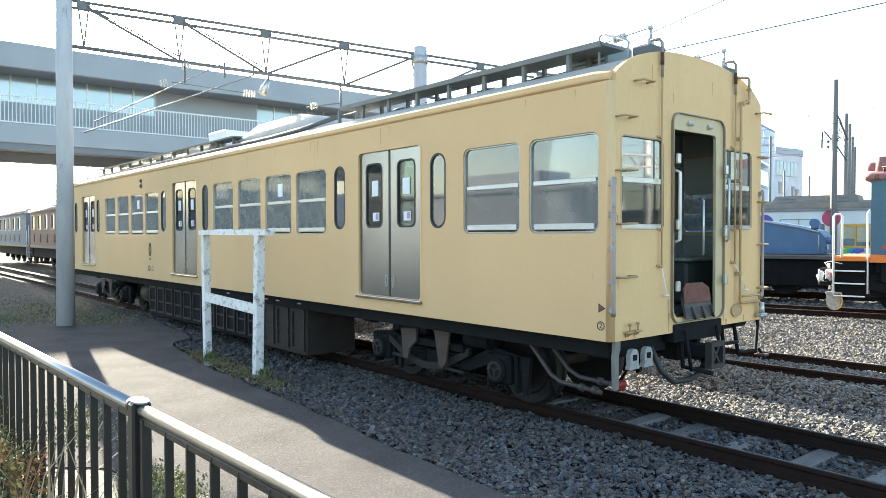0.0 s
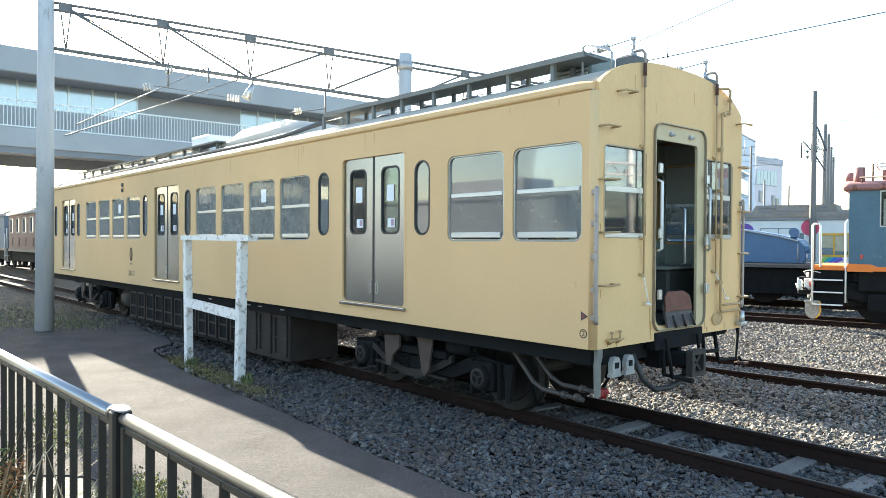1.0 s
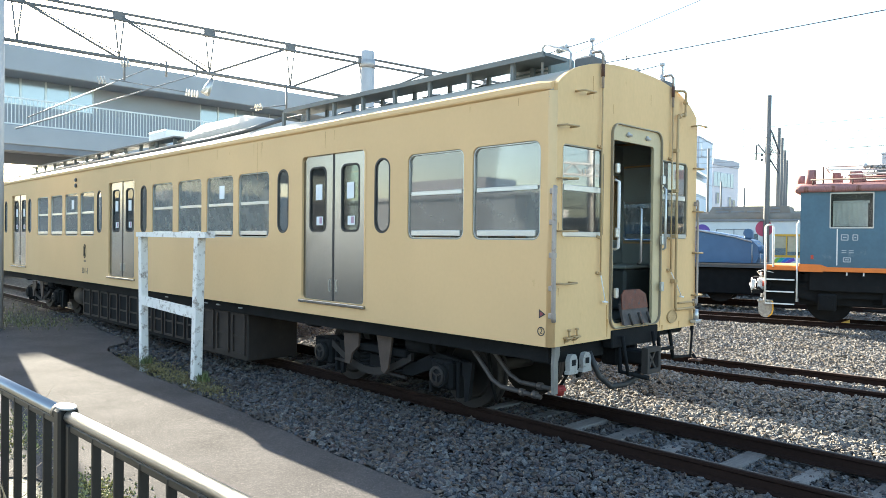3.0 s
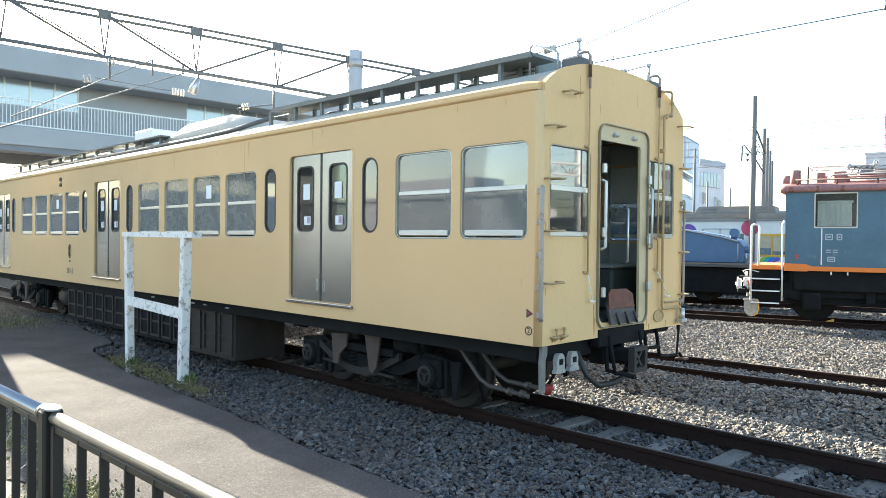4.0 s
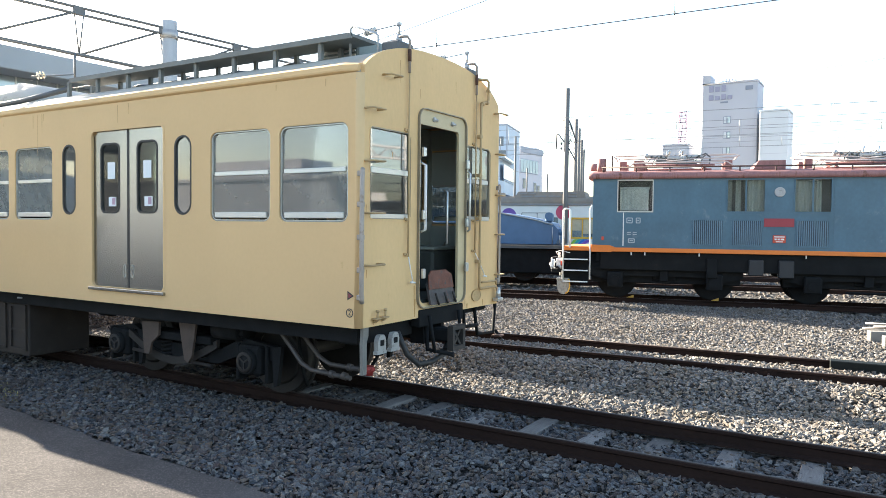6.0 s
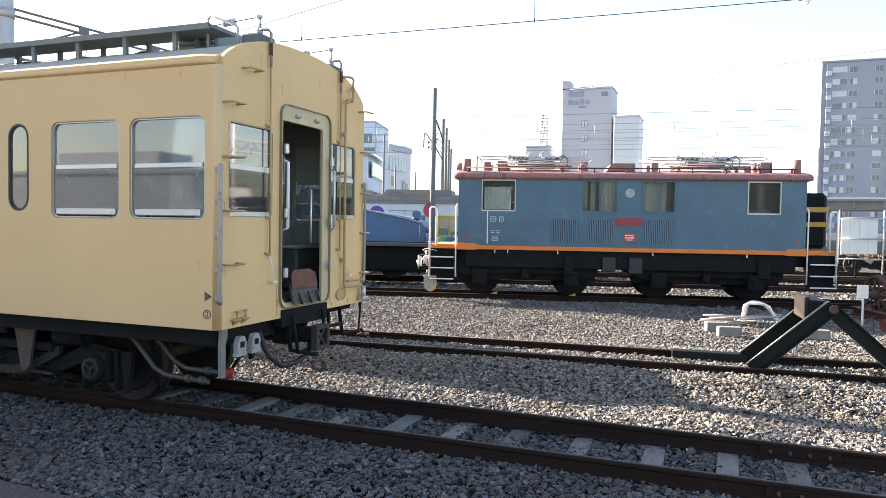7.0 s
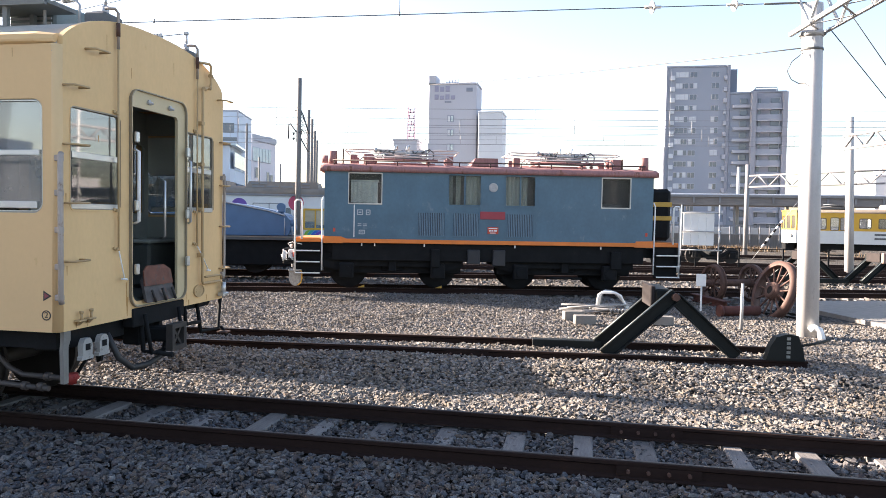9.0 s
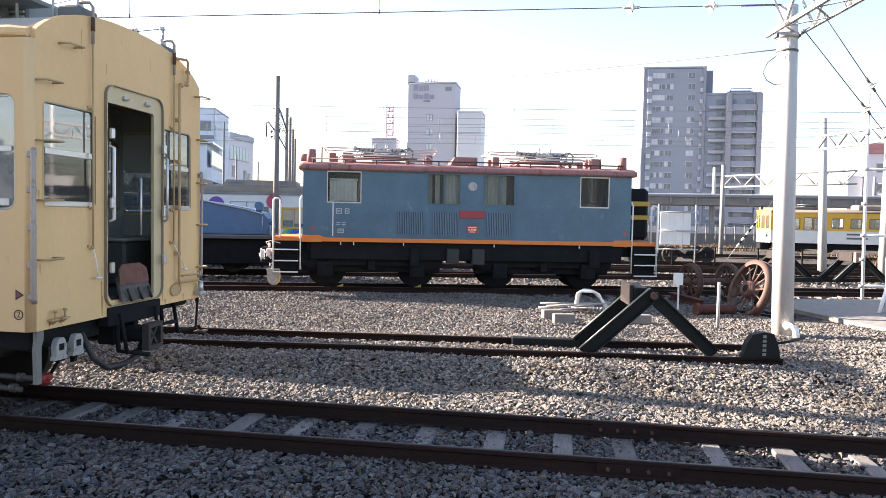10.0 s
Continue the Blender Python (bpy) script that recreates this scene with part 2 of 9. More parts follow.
    def wheel_ring(self, c, axis, r0, r1, w, seg=28):
        """A ring (tyre, washer) about c: inner and outer radius and width along the axis."""
        c, d = Vector(c), Vector(axis).normalized()
        u = d.orthogonal().normalized()
        v = d.cross(u)
        loops = []
        for r, h in ((r0, -w / 2), (r1, -w / 2), (r1, w / 2), (r0, w / 2), (r0, -w / 2)):
            loops.append([c + d * h + r * (math.cos(2 * math.pi * i / seg) * u + math.sin(2 * math.pi * i / seg) * v) for i in range(seg)])
        return self.loft(loops)


def rrect(x0, x1, y0, y1, r, seg=5):
    """A rectangle with round corners, anticlockwise."""
    pts = []
    for cx, cy, a0 in ((x1 - r, y1 - r, 0), (x0 + r, y1 - r, 90), (x0 + r, y0 + r, 180), (x1 - r, y0 + r, 270)):
        for i in range(seg + 1):
            a = radians(a0 + 90 * i / seg)
            pts.append((cx + r * math.cos(a), cy + r * math.sin(a)))
    return pts


def mesh_of(name, b, material):
    bm = b.bm if isinstance(b, B) else b
    bmesh.ops.recalc_face_normals(bm, faces=bm.faces)
    me = bpy.data.meshes.new(name)
    bm.to_mesh(me)
    bm.free()
    me.materials.append(material)
    return me


def part(name, b, material, parent=None, label=""):
    ob = new(name, mesh_of(name, b, material))
    if parent is not None:
        ob.parent = parent
    if label:
        ob["label"] = label
    return ob


def thing(name, m, label, category, group="", kind=""):
    """An Empty that carries the parts of a thing."""
    ob = new(name)
    ob.empty_display_size = 0.2
    ob.matrix_basis = m
    return tagged(ob, label, category, group, kind)


def lettering(name, text, size, material, parent, m, label=""):
    cu = bpy.data.curves.new(name, 'FONT')
    cu.body, cu.size, cu.extrude, cu.align_x, cu.align_y = text, size, 0.001, 'CENTER', 'CENTER'
    tmp = bpy.data.objects.new(name, cu)
    me = bpy.data.meshes.new_from_object(tmp)
    bpy.data.objects.remove(tmp)
    me.materials.clear()
    me.materials.append(material)
    ob = new(name, me)
    ob.parent = parent
    ob.matrix_basis = m
    if label:
        ob["label"] = label
    return ob


# ---- ground, ballast, path ----
def gravel_ground(name, c1, c2, scale):
    """Crushed stone seen from afar: cells of many greys with relief."""
    m = bpy.data.materials.new(name)
    m.use_nodes = True
    n, l = m.node_tree.nodes, m.node_tree.links
    p = n["Principled BSDF"]
    p.inputs["Roughness"].default_value = 0.95
    p.inputs["Specular IOR Level"].default_value = 0.08
    co = n.new("ShaderNodeNewGeometry")
    vo = n.new("ShaderNodeTexVoronoi")
    vo.inputs["Scale"].default_value = scale
    nz = n.new("ShaderNodeTexNoise")
    nz.inputs["Scale"].default_value, nz.inputs["Detail"].default_value = 0.5, 6
    l.new(co.outputs["Position"], vo.inputs["Vector"])
    l.new(co.outputs["Position"], nz.inputs["Vector"])
    sep = n.new("ShaderNodeSeparateColor")
    l.new(vo.outputs["Color"], sep.inputs[0])
    mx = n.new("ShaderNodeMix")
    mx.data_type = 'RGBA'
    l.new(sep.outputs[0], mx.inputs[0])
    mx.inputs[6].default_value, mx.inputs[7].default_value = (*c1, 1), (*c2, 1)
    mx2 = n.new("ShaderNodeMix")
    mx2.data_type = 'RGBA'
    r = n.new("ShaderNodeMapRange")
    r.inputs[1].default_value, r.inputs[2].default_value = 0.52, 0.7
    r.inputs[4].default_value = 0.55
    l.new(nz.outputs[0], r.inputs[0])
    l.new(r.outputs[0], mx2.inputs[0])
    l.new(mx.outputs[2], mx2.inputs[6])
    mx2.inputs[7].default_value = (0.09, 0.07, 0.05, 1)
    l.new(mx2.outputs[2], p.inputs["Base Color"])
    bp = n.new("ShaderNodeBump")
    bp.inputs["Strength"].default_value, bp.inputs["Distance"].default_value = 0.9, 0.03
    bp.invert = True
    l.new(vo.outputs["Distance"], bp.inputs["Height"])
    l.new(bp.outputs[0], p.inputs["Normal"])
    return m


M_GROUND = gravel_ground("gravel_bed", (0.025, 0.024, 0.023), (0.12, 0.113, 0.105), 19)
def stone_mat(name, colours, stain):
    """Broken stone: each piece has its own tint, with fine grain and broad stains."""
    m = bpy.data.materials.new(name)
    m.use_nodes = True
    n, l = m.node_tree.nodes, m.node_tree.links
    p = n["Principled BSDF"]
    p.inputs["Roughness"].default_value, p.inputs["Specular IOR Level"].default_value = 0.9, 0.2
    geo = n.new("ShaderNodeNewGeometry")
    ramp = n.new("ShaderNodeValToRGB")
    els = ramp.color_ramp.elements
    for i, c in enumerate(colours):
        e = els[i] if i < 2 else els.new(i / len(colours))
        e.position, e.color = i / (len(colours) - 1), (*c, 1)
    l.new(geo.outputs["Random Per Island"], ramp.inputs[0])
    fine = n.new("ShaderNodeTexNoise")
    fine.inputs["Scale"].default_value, fine.inputs["Detail"].default_value = 55, 5
    big = n.new("ShaderNodeTexNoise")
    big.inputs["Scale"].default_value, big.inputs["Detail"].default_value = 0.9, 6
    for t in (fine, big):
        l.new(geo.outputs["Position"], t.inputs["Vector"])
    r1 = n.new("ShaderNodeMapRange")
    r1.inputs[1].default_value, r1.inputs[2].default_value, r1.inputs[3].default_value, r1.inputs[4].default_value = 0.3, 0.7, 0.72, 1.28
    l.new(fine.outputs[0], r1.inputs[0])
    sc = n.new("ShaderNodeVectorMath")
    sc.operation = 'SCALE'
    l.new(ramp.outputs[0], sc.inputs[0])
    l.new(r1.outputs[0], sc.inputs["Scale"])
    r2 = n.new("ShaderNodeMapRange")
    r2.inputs[1].default_value, r2.inputs[2].default_value, r2.inputs[4].default_value = 0.52, 0.68, 0.6
    l.new(big.outputs[0], r2.inputs[0])
    mx = n.new("ShaderNodeMix")
    mx.data_type = 'RGBA'
    l.new(r2.outputs[0], mx.inputs[0])
    l.new(sc.outputs[0], mx.inputs[6])
    mx.inputs[7].default_value = (*stain, 1)
    l.new(mx.outputs[2], p.inputs["Base Color"])
    bp = n.new("ShaderNodeBump")
    bp.inputs["Strength"].default_value, bp.inputs["Distance"].default_value = 0.4, 0.004
    l.new(fine.outputs[0], bp.inputs["Height"])
    l.new(bp.outputs[0], p.inputs["Normal"])
    return m


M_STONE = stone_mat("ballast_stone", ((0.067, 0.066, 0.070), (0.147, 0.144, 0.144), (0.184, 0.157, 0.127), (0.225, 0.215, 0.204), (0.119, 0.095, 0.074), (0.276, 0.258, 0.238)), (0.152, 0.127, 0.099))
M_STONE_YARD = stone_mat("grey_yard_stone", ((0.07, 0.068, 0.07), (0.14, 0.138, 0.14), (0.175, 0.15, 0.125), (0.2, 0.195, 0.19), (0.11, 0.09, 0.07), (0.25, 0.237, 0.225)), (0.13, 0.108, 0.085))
# Bluish and rusty near-track stone, darkened further to hold the coach's shade.
M_STONE_NEAR = stone_mat("shade_dark_ballast_stone", ((0.036, 0.038, 0.043), (0.090, 0.095, 0.106), (0.117, 0.088, 0.068), (0.131, 0.131, 0.133), (0.068, 0.052, 0.050), (0.180, 0.176, 0.167)), (0.072, 0.056, 0.045))


def asphalt_mat(name):
    """Old asphalt: single chips of pale and dark aggregate in a grey binder, with broad worn areas and fine cracks."""
    m = bpy.data.materials.new(name)
    m.use_nodes = True
    n, l = m.node_tree.nodes, m.node_tree.links
    p = n["Principled BSDF"]
    p.inputs["Roughness"].default_value, p.inputs["Specular IOR Level"].default_value = 1.0, 0.03
    co = n.new("ShaderNodeNewGeometry")
    vo = n.new("ShaderNodeTexVoronoi")
    vo.inputs["Scale"].default_value = 150
    big = n.new("ShaderNodeTexNoise")
    big.inputs["Scale"].default_value, big.inputs["Detail"].default_value = 1.3, 7
    crack = n.new("ShaderNodeTexVoronoi")
    crack.feature = 'DISTANCE_TO_EDGE'
    crack.inputs["Scale"].default_value = 0.55
    warp = n.new("ShaderNodeVectorMath")
    warp.operation = 'MULTIPLY_ADD'
    warp.inputs[1].default_value = (0.35, 0.35, 0.35)
    l.new(big.outputs["Color"], warp.inputs[0])
    l.new(co.outputs["Position"], warp.inputs[2])
    l.new(warp.outputs[0], crack.inputs["Vector"])
    for t in (vo, big):
        l.new(co.outputs["Position"], t.inputs["Vector"])
    sep = n.new("ShaderNodeSeparateColor")
    l.new(vo.outputs["Color"], sep.inputs[0])
    ramp = n.new("ShaderNodeValToRGB")
    els = ramp.color_ramp.elements
    els[0].position, els[0].color = 0.0, (0.058, 0.055, 0.056, 1)
    els[1].position, els[1].color = 1.0, (0.17, 0.155, 0.148, 1)
    for pos, c in ((0.45, (0.07, 0.066, 0.066)), (0.8, (0.095, 0.089, 0.087))):
        e = els.new(pos)
        e.color = (*c, 1)
    l.new(sep.outputs[0], ramp.inputs[0])
    r = n.new("ShaderNodeMapRange")
    r.inputs[1].default_value, r.inputs[2].default_value, r.inputs[3].default_value, r.inputs[4].default_value = 0.3, 0.7, 0.82, 1.18
    l.new(big.outputs[0], r.inputs[0])
    cr = n.new("ShaderNodeMapRange")
    cr.inputs[1].default_value, cr.inputs[2].default_value, cr.inputs[3].default_value, cr.inputs[4].default_value = 0.0, 0.006, 0.86, 1.0
    l.new(crack.outputs["Distance"], cr.inputs[0])
    mu = n.new("ShaderNodeMath")
    mu.operation = 'MULTIPLY'
    l.new(r.outputs[0], mu.inputs[0])
    l.new(cr.outputs[0], mu.inputs[1])
    sc = n.new("ShaderNodeVectorMath")
    sc.operation = 'SCALE'
    l.new(ramp.outputs[0], sc.inputs[0])
    l.new(mu.outputs[0], sc.inputs["Scale"])
    l.new(sc.outputs[0], p.inputs["Base Color"])
    bp = n.new("ShaderNodeBump")
    bp.inputs["Strength"].default_value, bp.inputs["Distance"].default_value = 0.25, 0.004
    bp.invert = True
    l.new(vo.outputs["Distance"], bp.inputs["Height"])
    l.new(bp.outputs[0], p.inputs["Normal"])
    return m


M_ASPHALT = asphalt_mat("old_asphalt")

GROUND_Z = -0.22
bm = bmesh.new()
R = 1500.0
vs = [bm.verts.new((x, y, GROUND_Z)) for x, y in ((-R, -R), (R, -R), (R, R), (-R, R))]
bm.faces.new(vs)
ground = tagged(part("ground", bm, M_GROUND), "grey crushed-stone railway yard ground", "ground", kind="structure")

# asphalt footpath: inner edge follows the ballast, outer edge runs under the fence
PATH_Z = 0.0
edge_in = [(-12.45, -1.32), (-11.6, -1.45), (-10.6, -1.55), (-9.5, -1.68), (-8.95, -2.2), (-7.6, -2.45), (-6.2, -2.62), (-4.6, -2.68),
           (-2.9, -2.74), (-1.2, -2.86), (0.33, -2.92), (3.0, -3.25), (8.0, -3.7), (20.0, -4.4)]
edge_out = [(20.0, -5.62), (8, -5.56), (2, -5.5), (-0.4, -5.35), (-1.4, -5.0), (-2.3, -5.0), (-2.8, -5.4), (-4.2, -5.45), (-8.2, -5.7), (-9.4, -8.0), (-10.5, -14.0), (-19.5, -14.0), (-16.6, -8.0), (-14.3, -4.1), (-13.1, -2.8)]


def smooth_line(pts, n=4):
    out = []
    for i in range(len(pts) - 1):
        p0, p1, p2, p3 = (Vector(pts[max(0, min(len(pts) - 1, i + k))]) for k in (-1, 0, 1, 2))
        for j in range(n):
            t = j / n
            out.append(0.5 * ((2 * p1) + (p2 - p0) * t + (2 * p0 - 5 * p1 + 4 * p2 - p3) * t * t + (3 * p1 - p0 - 3 * p2 + p3) * t ** 3))
    out.append(Vector(pts[-1]))
    return out


b = B()
outline = [(p.x + random.uniform(-.015, .015), p.y + random.uniform(-.02, .02)) for p in smooth_line(edge_in, 6)] + [(p.x, p.y) for p in smooth_line(edge_out, 4)]
b.plate(outline, [], -0.3, lambda u, v, w: (u, v, PATH_Z + w))
soil = mat("verge_soil", (0.1, 0.095, 0.075), 0.95, var=0.35, scale=2, fine=40, bump=0.8, bdist=0.02, wear=(0.11, 0.12, 0.065), wear_amt=0.5, wear_scale=5)
tagged(part("verge", B().plate([(-60, -40), (60, -40), (60, -4.9), (20, -4.9), (-2, -4.5), (-26, -3.5), (-60, -3)], [], -0.3, lambda u, v, w: (u, v, PATH_Z - .012 + w)), soil), "bare brown soil verge with leaf litter", "verge", kind="structure")
tagged(part("gravel_bank", B().plate([(-12.5, -1.3), (-13.1, -2.8), (-14.3, -4.1), (-16.6, -8.0), (-40, -8.0), (-40, -1.2)], [], -0.25, lambda u, v, w: (u, v, PATH_Z - .006 + w)), M_GROUND), "grey gravel with thin weeds beyond the path", "gravel", kind="structure")
tagged(part("pavement", b, M_ASPHALT), "worn pale grey asphalt footpath beside the track", "footpath", kind="structure")


# ---- loose stones ----
def stones(name, n, region, size, z_of, seed, label, material=None):
    """Many small broken stones lying on the bed, one mesh."""
    rng = np.random.default_rng(seed)
    base = np.array([(-1, -1, -.8), (1, -1, -.8), (1, 1, -.8), (-1, 1, -.8), (-.7, -.75, .75), (.75, -.7, .7), (.7, .75, .8), (-.75, .7, .65)]) * 0.62
    quads = np.array([(0, 3, 2, 1), (4, 5, 6, 7), (0, 1, 5, 4), (1, 2, 6, 5), (2, 3, 7, 6), (3, 0, 4, 7)])
    x, y = region(rng, n)
    keep = np.ones(len(x), bool)
    for key, (a0, a1) in RAIL_SPAN.items():
        a = along_of(key, x, y)
        keep &= (np.abs(np.abs(across_of(key, x, y)) - 0.566) > 0.085) | (a < a0) | (a > a1)
    x, y = x[keep], y[keep]
    n = len(x)
    s = size * rng.uniform(0.65, 1.25, n)
    pts = base[None] + rng.uniform(-0.36, 0.36, (n, 8, 3))
    pts *= rng.uniform(0.65, 1.3, (n, 1, 3)) * s[:, None, None] * np.array([1.05, 1.05, 0.55])
    q = rng.normal(size=(n, 4))
    q[:, 1:3] *= 0.2
    q /= np.linalg.norm(q, axis=1)[:, None]
    w, i, j, k = q.T
    rot = np.stack([1 - 2 * (j * j + k * k), 2 * (i * j - k * w), 2 * (i * k + j * w), 2 * (i * j + k * w), 1 - 2 * (i * i + k * k), 2 * (j * k - i * w),
                    2 * (i * k - j * w), 2 * (j * k + i * w), 1 - 2 * (i * i + j * j)], -1).reshape(n, 3, 3)
    pts = np.einsum("nij,nvj->nvi", rot, pts)
    z = z_of(x, y) + rng.uniform(-0.45, 0.42, n) * s
    pts += np.stack([x, y, z], -1)[:, None]
    me = bpy.data.meshes.new(name)
    faces = (quads[None] + 8 * np.arange(n)[:, None, None]).reshape(-1)
    me.vertices.add(8 * n)
    me.vertices.foreach_set("co", pts.reshape(-1).astype(np.float32))
    me.loops.add(len(faces))
    me.loops.foreach_set("vertex_index", faces.astype(np.int32))
    me.polygons.add(6 * n)
    me.polygons.foreach_set("loop_start", np.arange(0, 24 * n, 4, dtype=np.int32))
    me.update(calc_edges=True)
    me.shade_flat()
    me.materials.append(material or M_STONE)
    return tagged(new(name, me), label, "ballast", kind="stuff")


# three tracks that fan out, and an unseen siding added for the van: a point on each centre line and its turn from the x
# axis
TRACKS = {"near": ((0.0, 0.03), 0.0), "middle": ((2.4, 4.69), 5.0), "loco": ((-2.36, 13.15), 14.5), "siding": ((-2.58, 4.254), -6.0)}


RAIL_SPAN = {"near": (-75, 30), "middle": (-5.0, 4.95), "loco": (-30, 40), "siding": (-22, -.02)}


def along_of(key, x, y):
    (px, py), deg = TRACKS[key]
    return (x - px) * math.cos(radians(deg)) + (y - py) * math.sin(radians(deg))


def track_xy(key, along, across):
    (px, py), deg = TRACKS[key]
    c, s = math.cos(radians(deg)), math.sin(radians(deg))
    return px + along * c - across * s, py + along * s + across * c


def across_of(key, x, y):
    (px, py), deg = TRACKS[key]
    c, s = math.cos(radians(deg)), math.sin(radians(deg))
    return -(x - px) * s + (y - py) * c


def bed_z(x, y):
    """Height of the stone surface: up to the sleepers in the tracks, lower between them."""
    z = np.full_like(x, -0.2)
    for key, top in (("near", -0.135), ("middle", -0.085), ("loco", -0.14)):
        a = np.abs(across_of(key, x, y))
        z = np.where((key == "near") & (a < 0.5), -0.2, z)
        z = np.maximum(z, -0.2 + (top + 0.2) * np.clip((2.1 - a) / 0.9, 0, 1) * np.clip((a - 0.3) / 0.3, 0.35 if key == "near" else 0.8, 1))
    rise = np.clip((edge_y(x) + 1.1 - y) / 1.1, 0, 1.05)
    z = np.where(y < 0, z + (PATH_Z - 0.015 - z) * rise, z)
    return z + 0.015 * np.sin(1.7 * x + 0.6 * y) * np.sin(1.3 * y)


def edge_y(x):
    e = smooth_line(edge_in, 4)
    return np.interp(x, [p.x for p in e], [p.y for p in e])


def region_near(rng, n):
    x, y = rng.uniform(-6, 9.5, n), rng.uniform(-4.5, 1.5, n)
    ok = (y > edge_y(x) + 0.03 + 0.25 * rng.random(n) ** 3) & (y < 0.95 + 0.2 * np.sin(1.1 * x) + rng.uniform(-.25, .25, n))
    return x[ok], y[ok]


def region_mid(rng, n):
    x, y = rng.uniform(-9, 16, n), rng.uniform(0.5, 8.5, n)
    ok = (x > -9 + (y - 3.5) * 0.3) & (yard_side(x, y) < rng.uniform(-.5, .5, n)) & (y > 0.95 + 0.2 * np.sin(1.1 * x) + rng.uniform(-.25, .25, n))
    return x[ok], y[ok]


def yard_side(x, y):
    """Metres beyond the edge where the pale ballast of the middle track gives way to the grey yard stone."""
    return across_of("middle", x, y) - 2.0 + 0.3 * np.sin(0.9 * x)


def region_yard(rng, n):
    x, y = rng.uniform(-9, 16, n), rng.uniform(3.5, 13.5, n)
    ok = (x > -9 + (y - 3.5) * 0.3) & ~((y > 10.4) & (x > 9.3)) & (yard_side(x, y) > rng.uniform(-.5, .5, n))
    return x[ok], y[ok]


def region_left(rng, n):
    x, y = rng.uniform(-16, -6, n), rng.uniform(-2.2, 3, n)
    ok = y > edge_y(x) + 0.05
    return x[ok], y[ok]


def region_far(rng, n):
    x, y = rng.uniform(-12, 28, n), rng.uniform(13.5, 30, n)
    return x, y


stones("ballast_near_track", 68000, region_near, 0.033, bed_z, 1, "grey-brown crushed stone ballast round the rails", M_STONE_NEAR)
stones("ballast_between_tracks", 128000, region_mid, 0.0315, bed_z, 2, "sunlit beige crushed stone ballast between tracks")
stones("ballast_of_yard", 118000, region_yard, 0.0315, bed_z, 5, "grey crushed stone before the locomotive's track", M_STONE_YARD)
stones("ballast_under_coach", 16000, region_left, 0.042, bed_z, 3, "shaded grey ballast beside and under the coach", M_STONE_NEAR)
stones("ballast_far", 16000, region_far, 0.075, lambda x, y: np.full_like(x, -0.21), 4, "grey crushed stone in the far yard", M_STONE_YARD)


# ---- tracks ----
def rail_profile():
    return [(-.06, -.14), (.06, -.14), (.06, -.128), (.012, -.112), (.01, -.045), (.0325, -.03), (.0325, -.004), (.026, 0), (-.026, 0), (-.0325, -.004), (-.0325, -.03), (-.01, -.045), (-.012, -.112), (-.06, -.128)]


def build_rail(key, side, a0, a1, label):
    b = B()
    loops = []
    for a in (a0, a1):
        loops.append([(*track_xy(key, a, side * 0.566 + py), pz) for py, pz in rail_profile()])
    b.loft(loops, caps=True)
    for f in b.bm.faces:
        f.smooth = False
    ob = tagged(part("rail", b, M_RAIL), label, "rail", group="track rails")
    top = B()
    top.loft([[(*track_xy(key, a, side * 0.566 + py), pz) for py, pz in ((-.02, .0005), (.02, .0005), (.02, .003), (-.02, .003))] for a in (a0 + .002, a1 - .002)], caps=True)
    part("rail_head", top, M_RAILTOP, ob, "worn running surface")
    return ob


b = B().box((-1.05, -0.11, -0.07), (1.05, 0.11, 0.07), 0.012)
SLEEPER_MESH = mesh_of("sleeper", b, M_WOOD)


def build_sleepers(key, alongs, label, dz=-0.208):
    for a in alongs:
        x, y = track_xy(key, a, random.uniform(-.03, .03))
        ob = new("sleeper", SLEEPER_MESH)
        ob.matrix_basis = pose(x, y, dz + random.uniform(-.03, .004), random.uniform(-.6, .6), random.uniform(-.8, .8), 90 + TRACKS[key][1] + random.uniform(-1.5, 1.5)) @ Matrix.Diagonal((1, random.uniform(.7, .92), 1, 1))
        tagged(ob, label, "sleeper", group="wooden sleepers")


for side in (-1, 1):
    build_rail("near", side, -75, 30, "rust-brown steel rail of the coach's track")
    build_rail("middle", side, -5.0, 4.95, "rust-brown steel rail ending at the buffer stop")
    build_rail("siding", side, -22, -.02, "rust-brown rail of the added unseen siding behind the coach")
    build_rail("loco", side, -30, 40, "dark rusty rail under the locomotive")
build_sleepers("near", [0.635 * i - 0.74 + random.uniform(-.05, .05) for i in range(-24, 0)] + [-.74, -.22, .39, 1.07, 1.67, 2.26, 2.92, 3.6, 4.23, 4.79, 5.6, 6.23] + [6.86 + 0.635 * i + random.uniform(-.05, .05) for i in range(14)], "weathered grey wooden sleeper between the rails")
build_sleepers("middle", [0.66 * i + random.uniform(-.04, .04) for i in range(-7, 8)], "weathered grey wooden sleeper of the siding", -0.225)
build_sleepers("siding", [-.66 * i - .5 for i in range(1, 30)], "weathered grey wooden sleeper of the siding", -0.225)
build_sleepers("loco", [0.66 * i + random.uniform(-.04, .04) for i in range(-14, 30)], "weathered sleeper under the locomotive", -0.225)


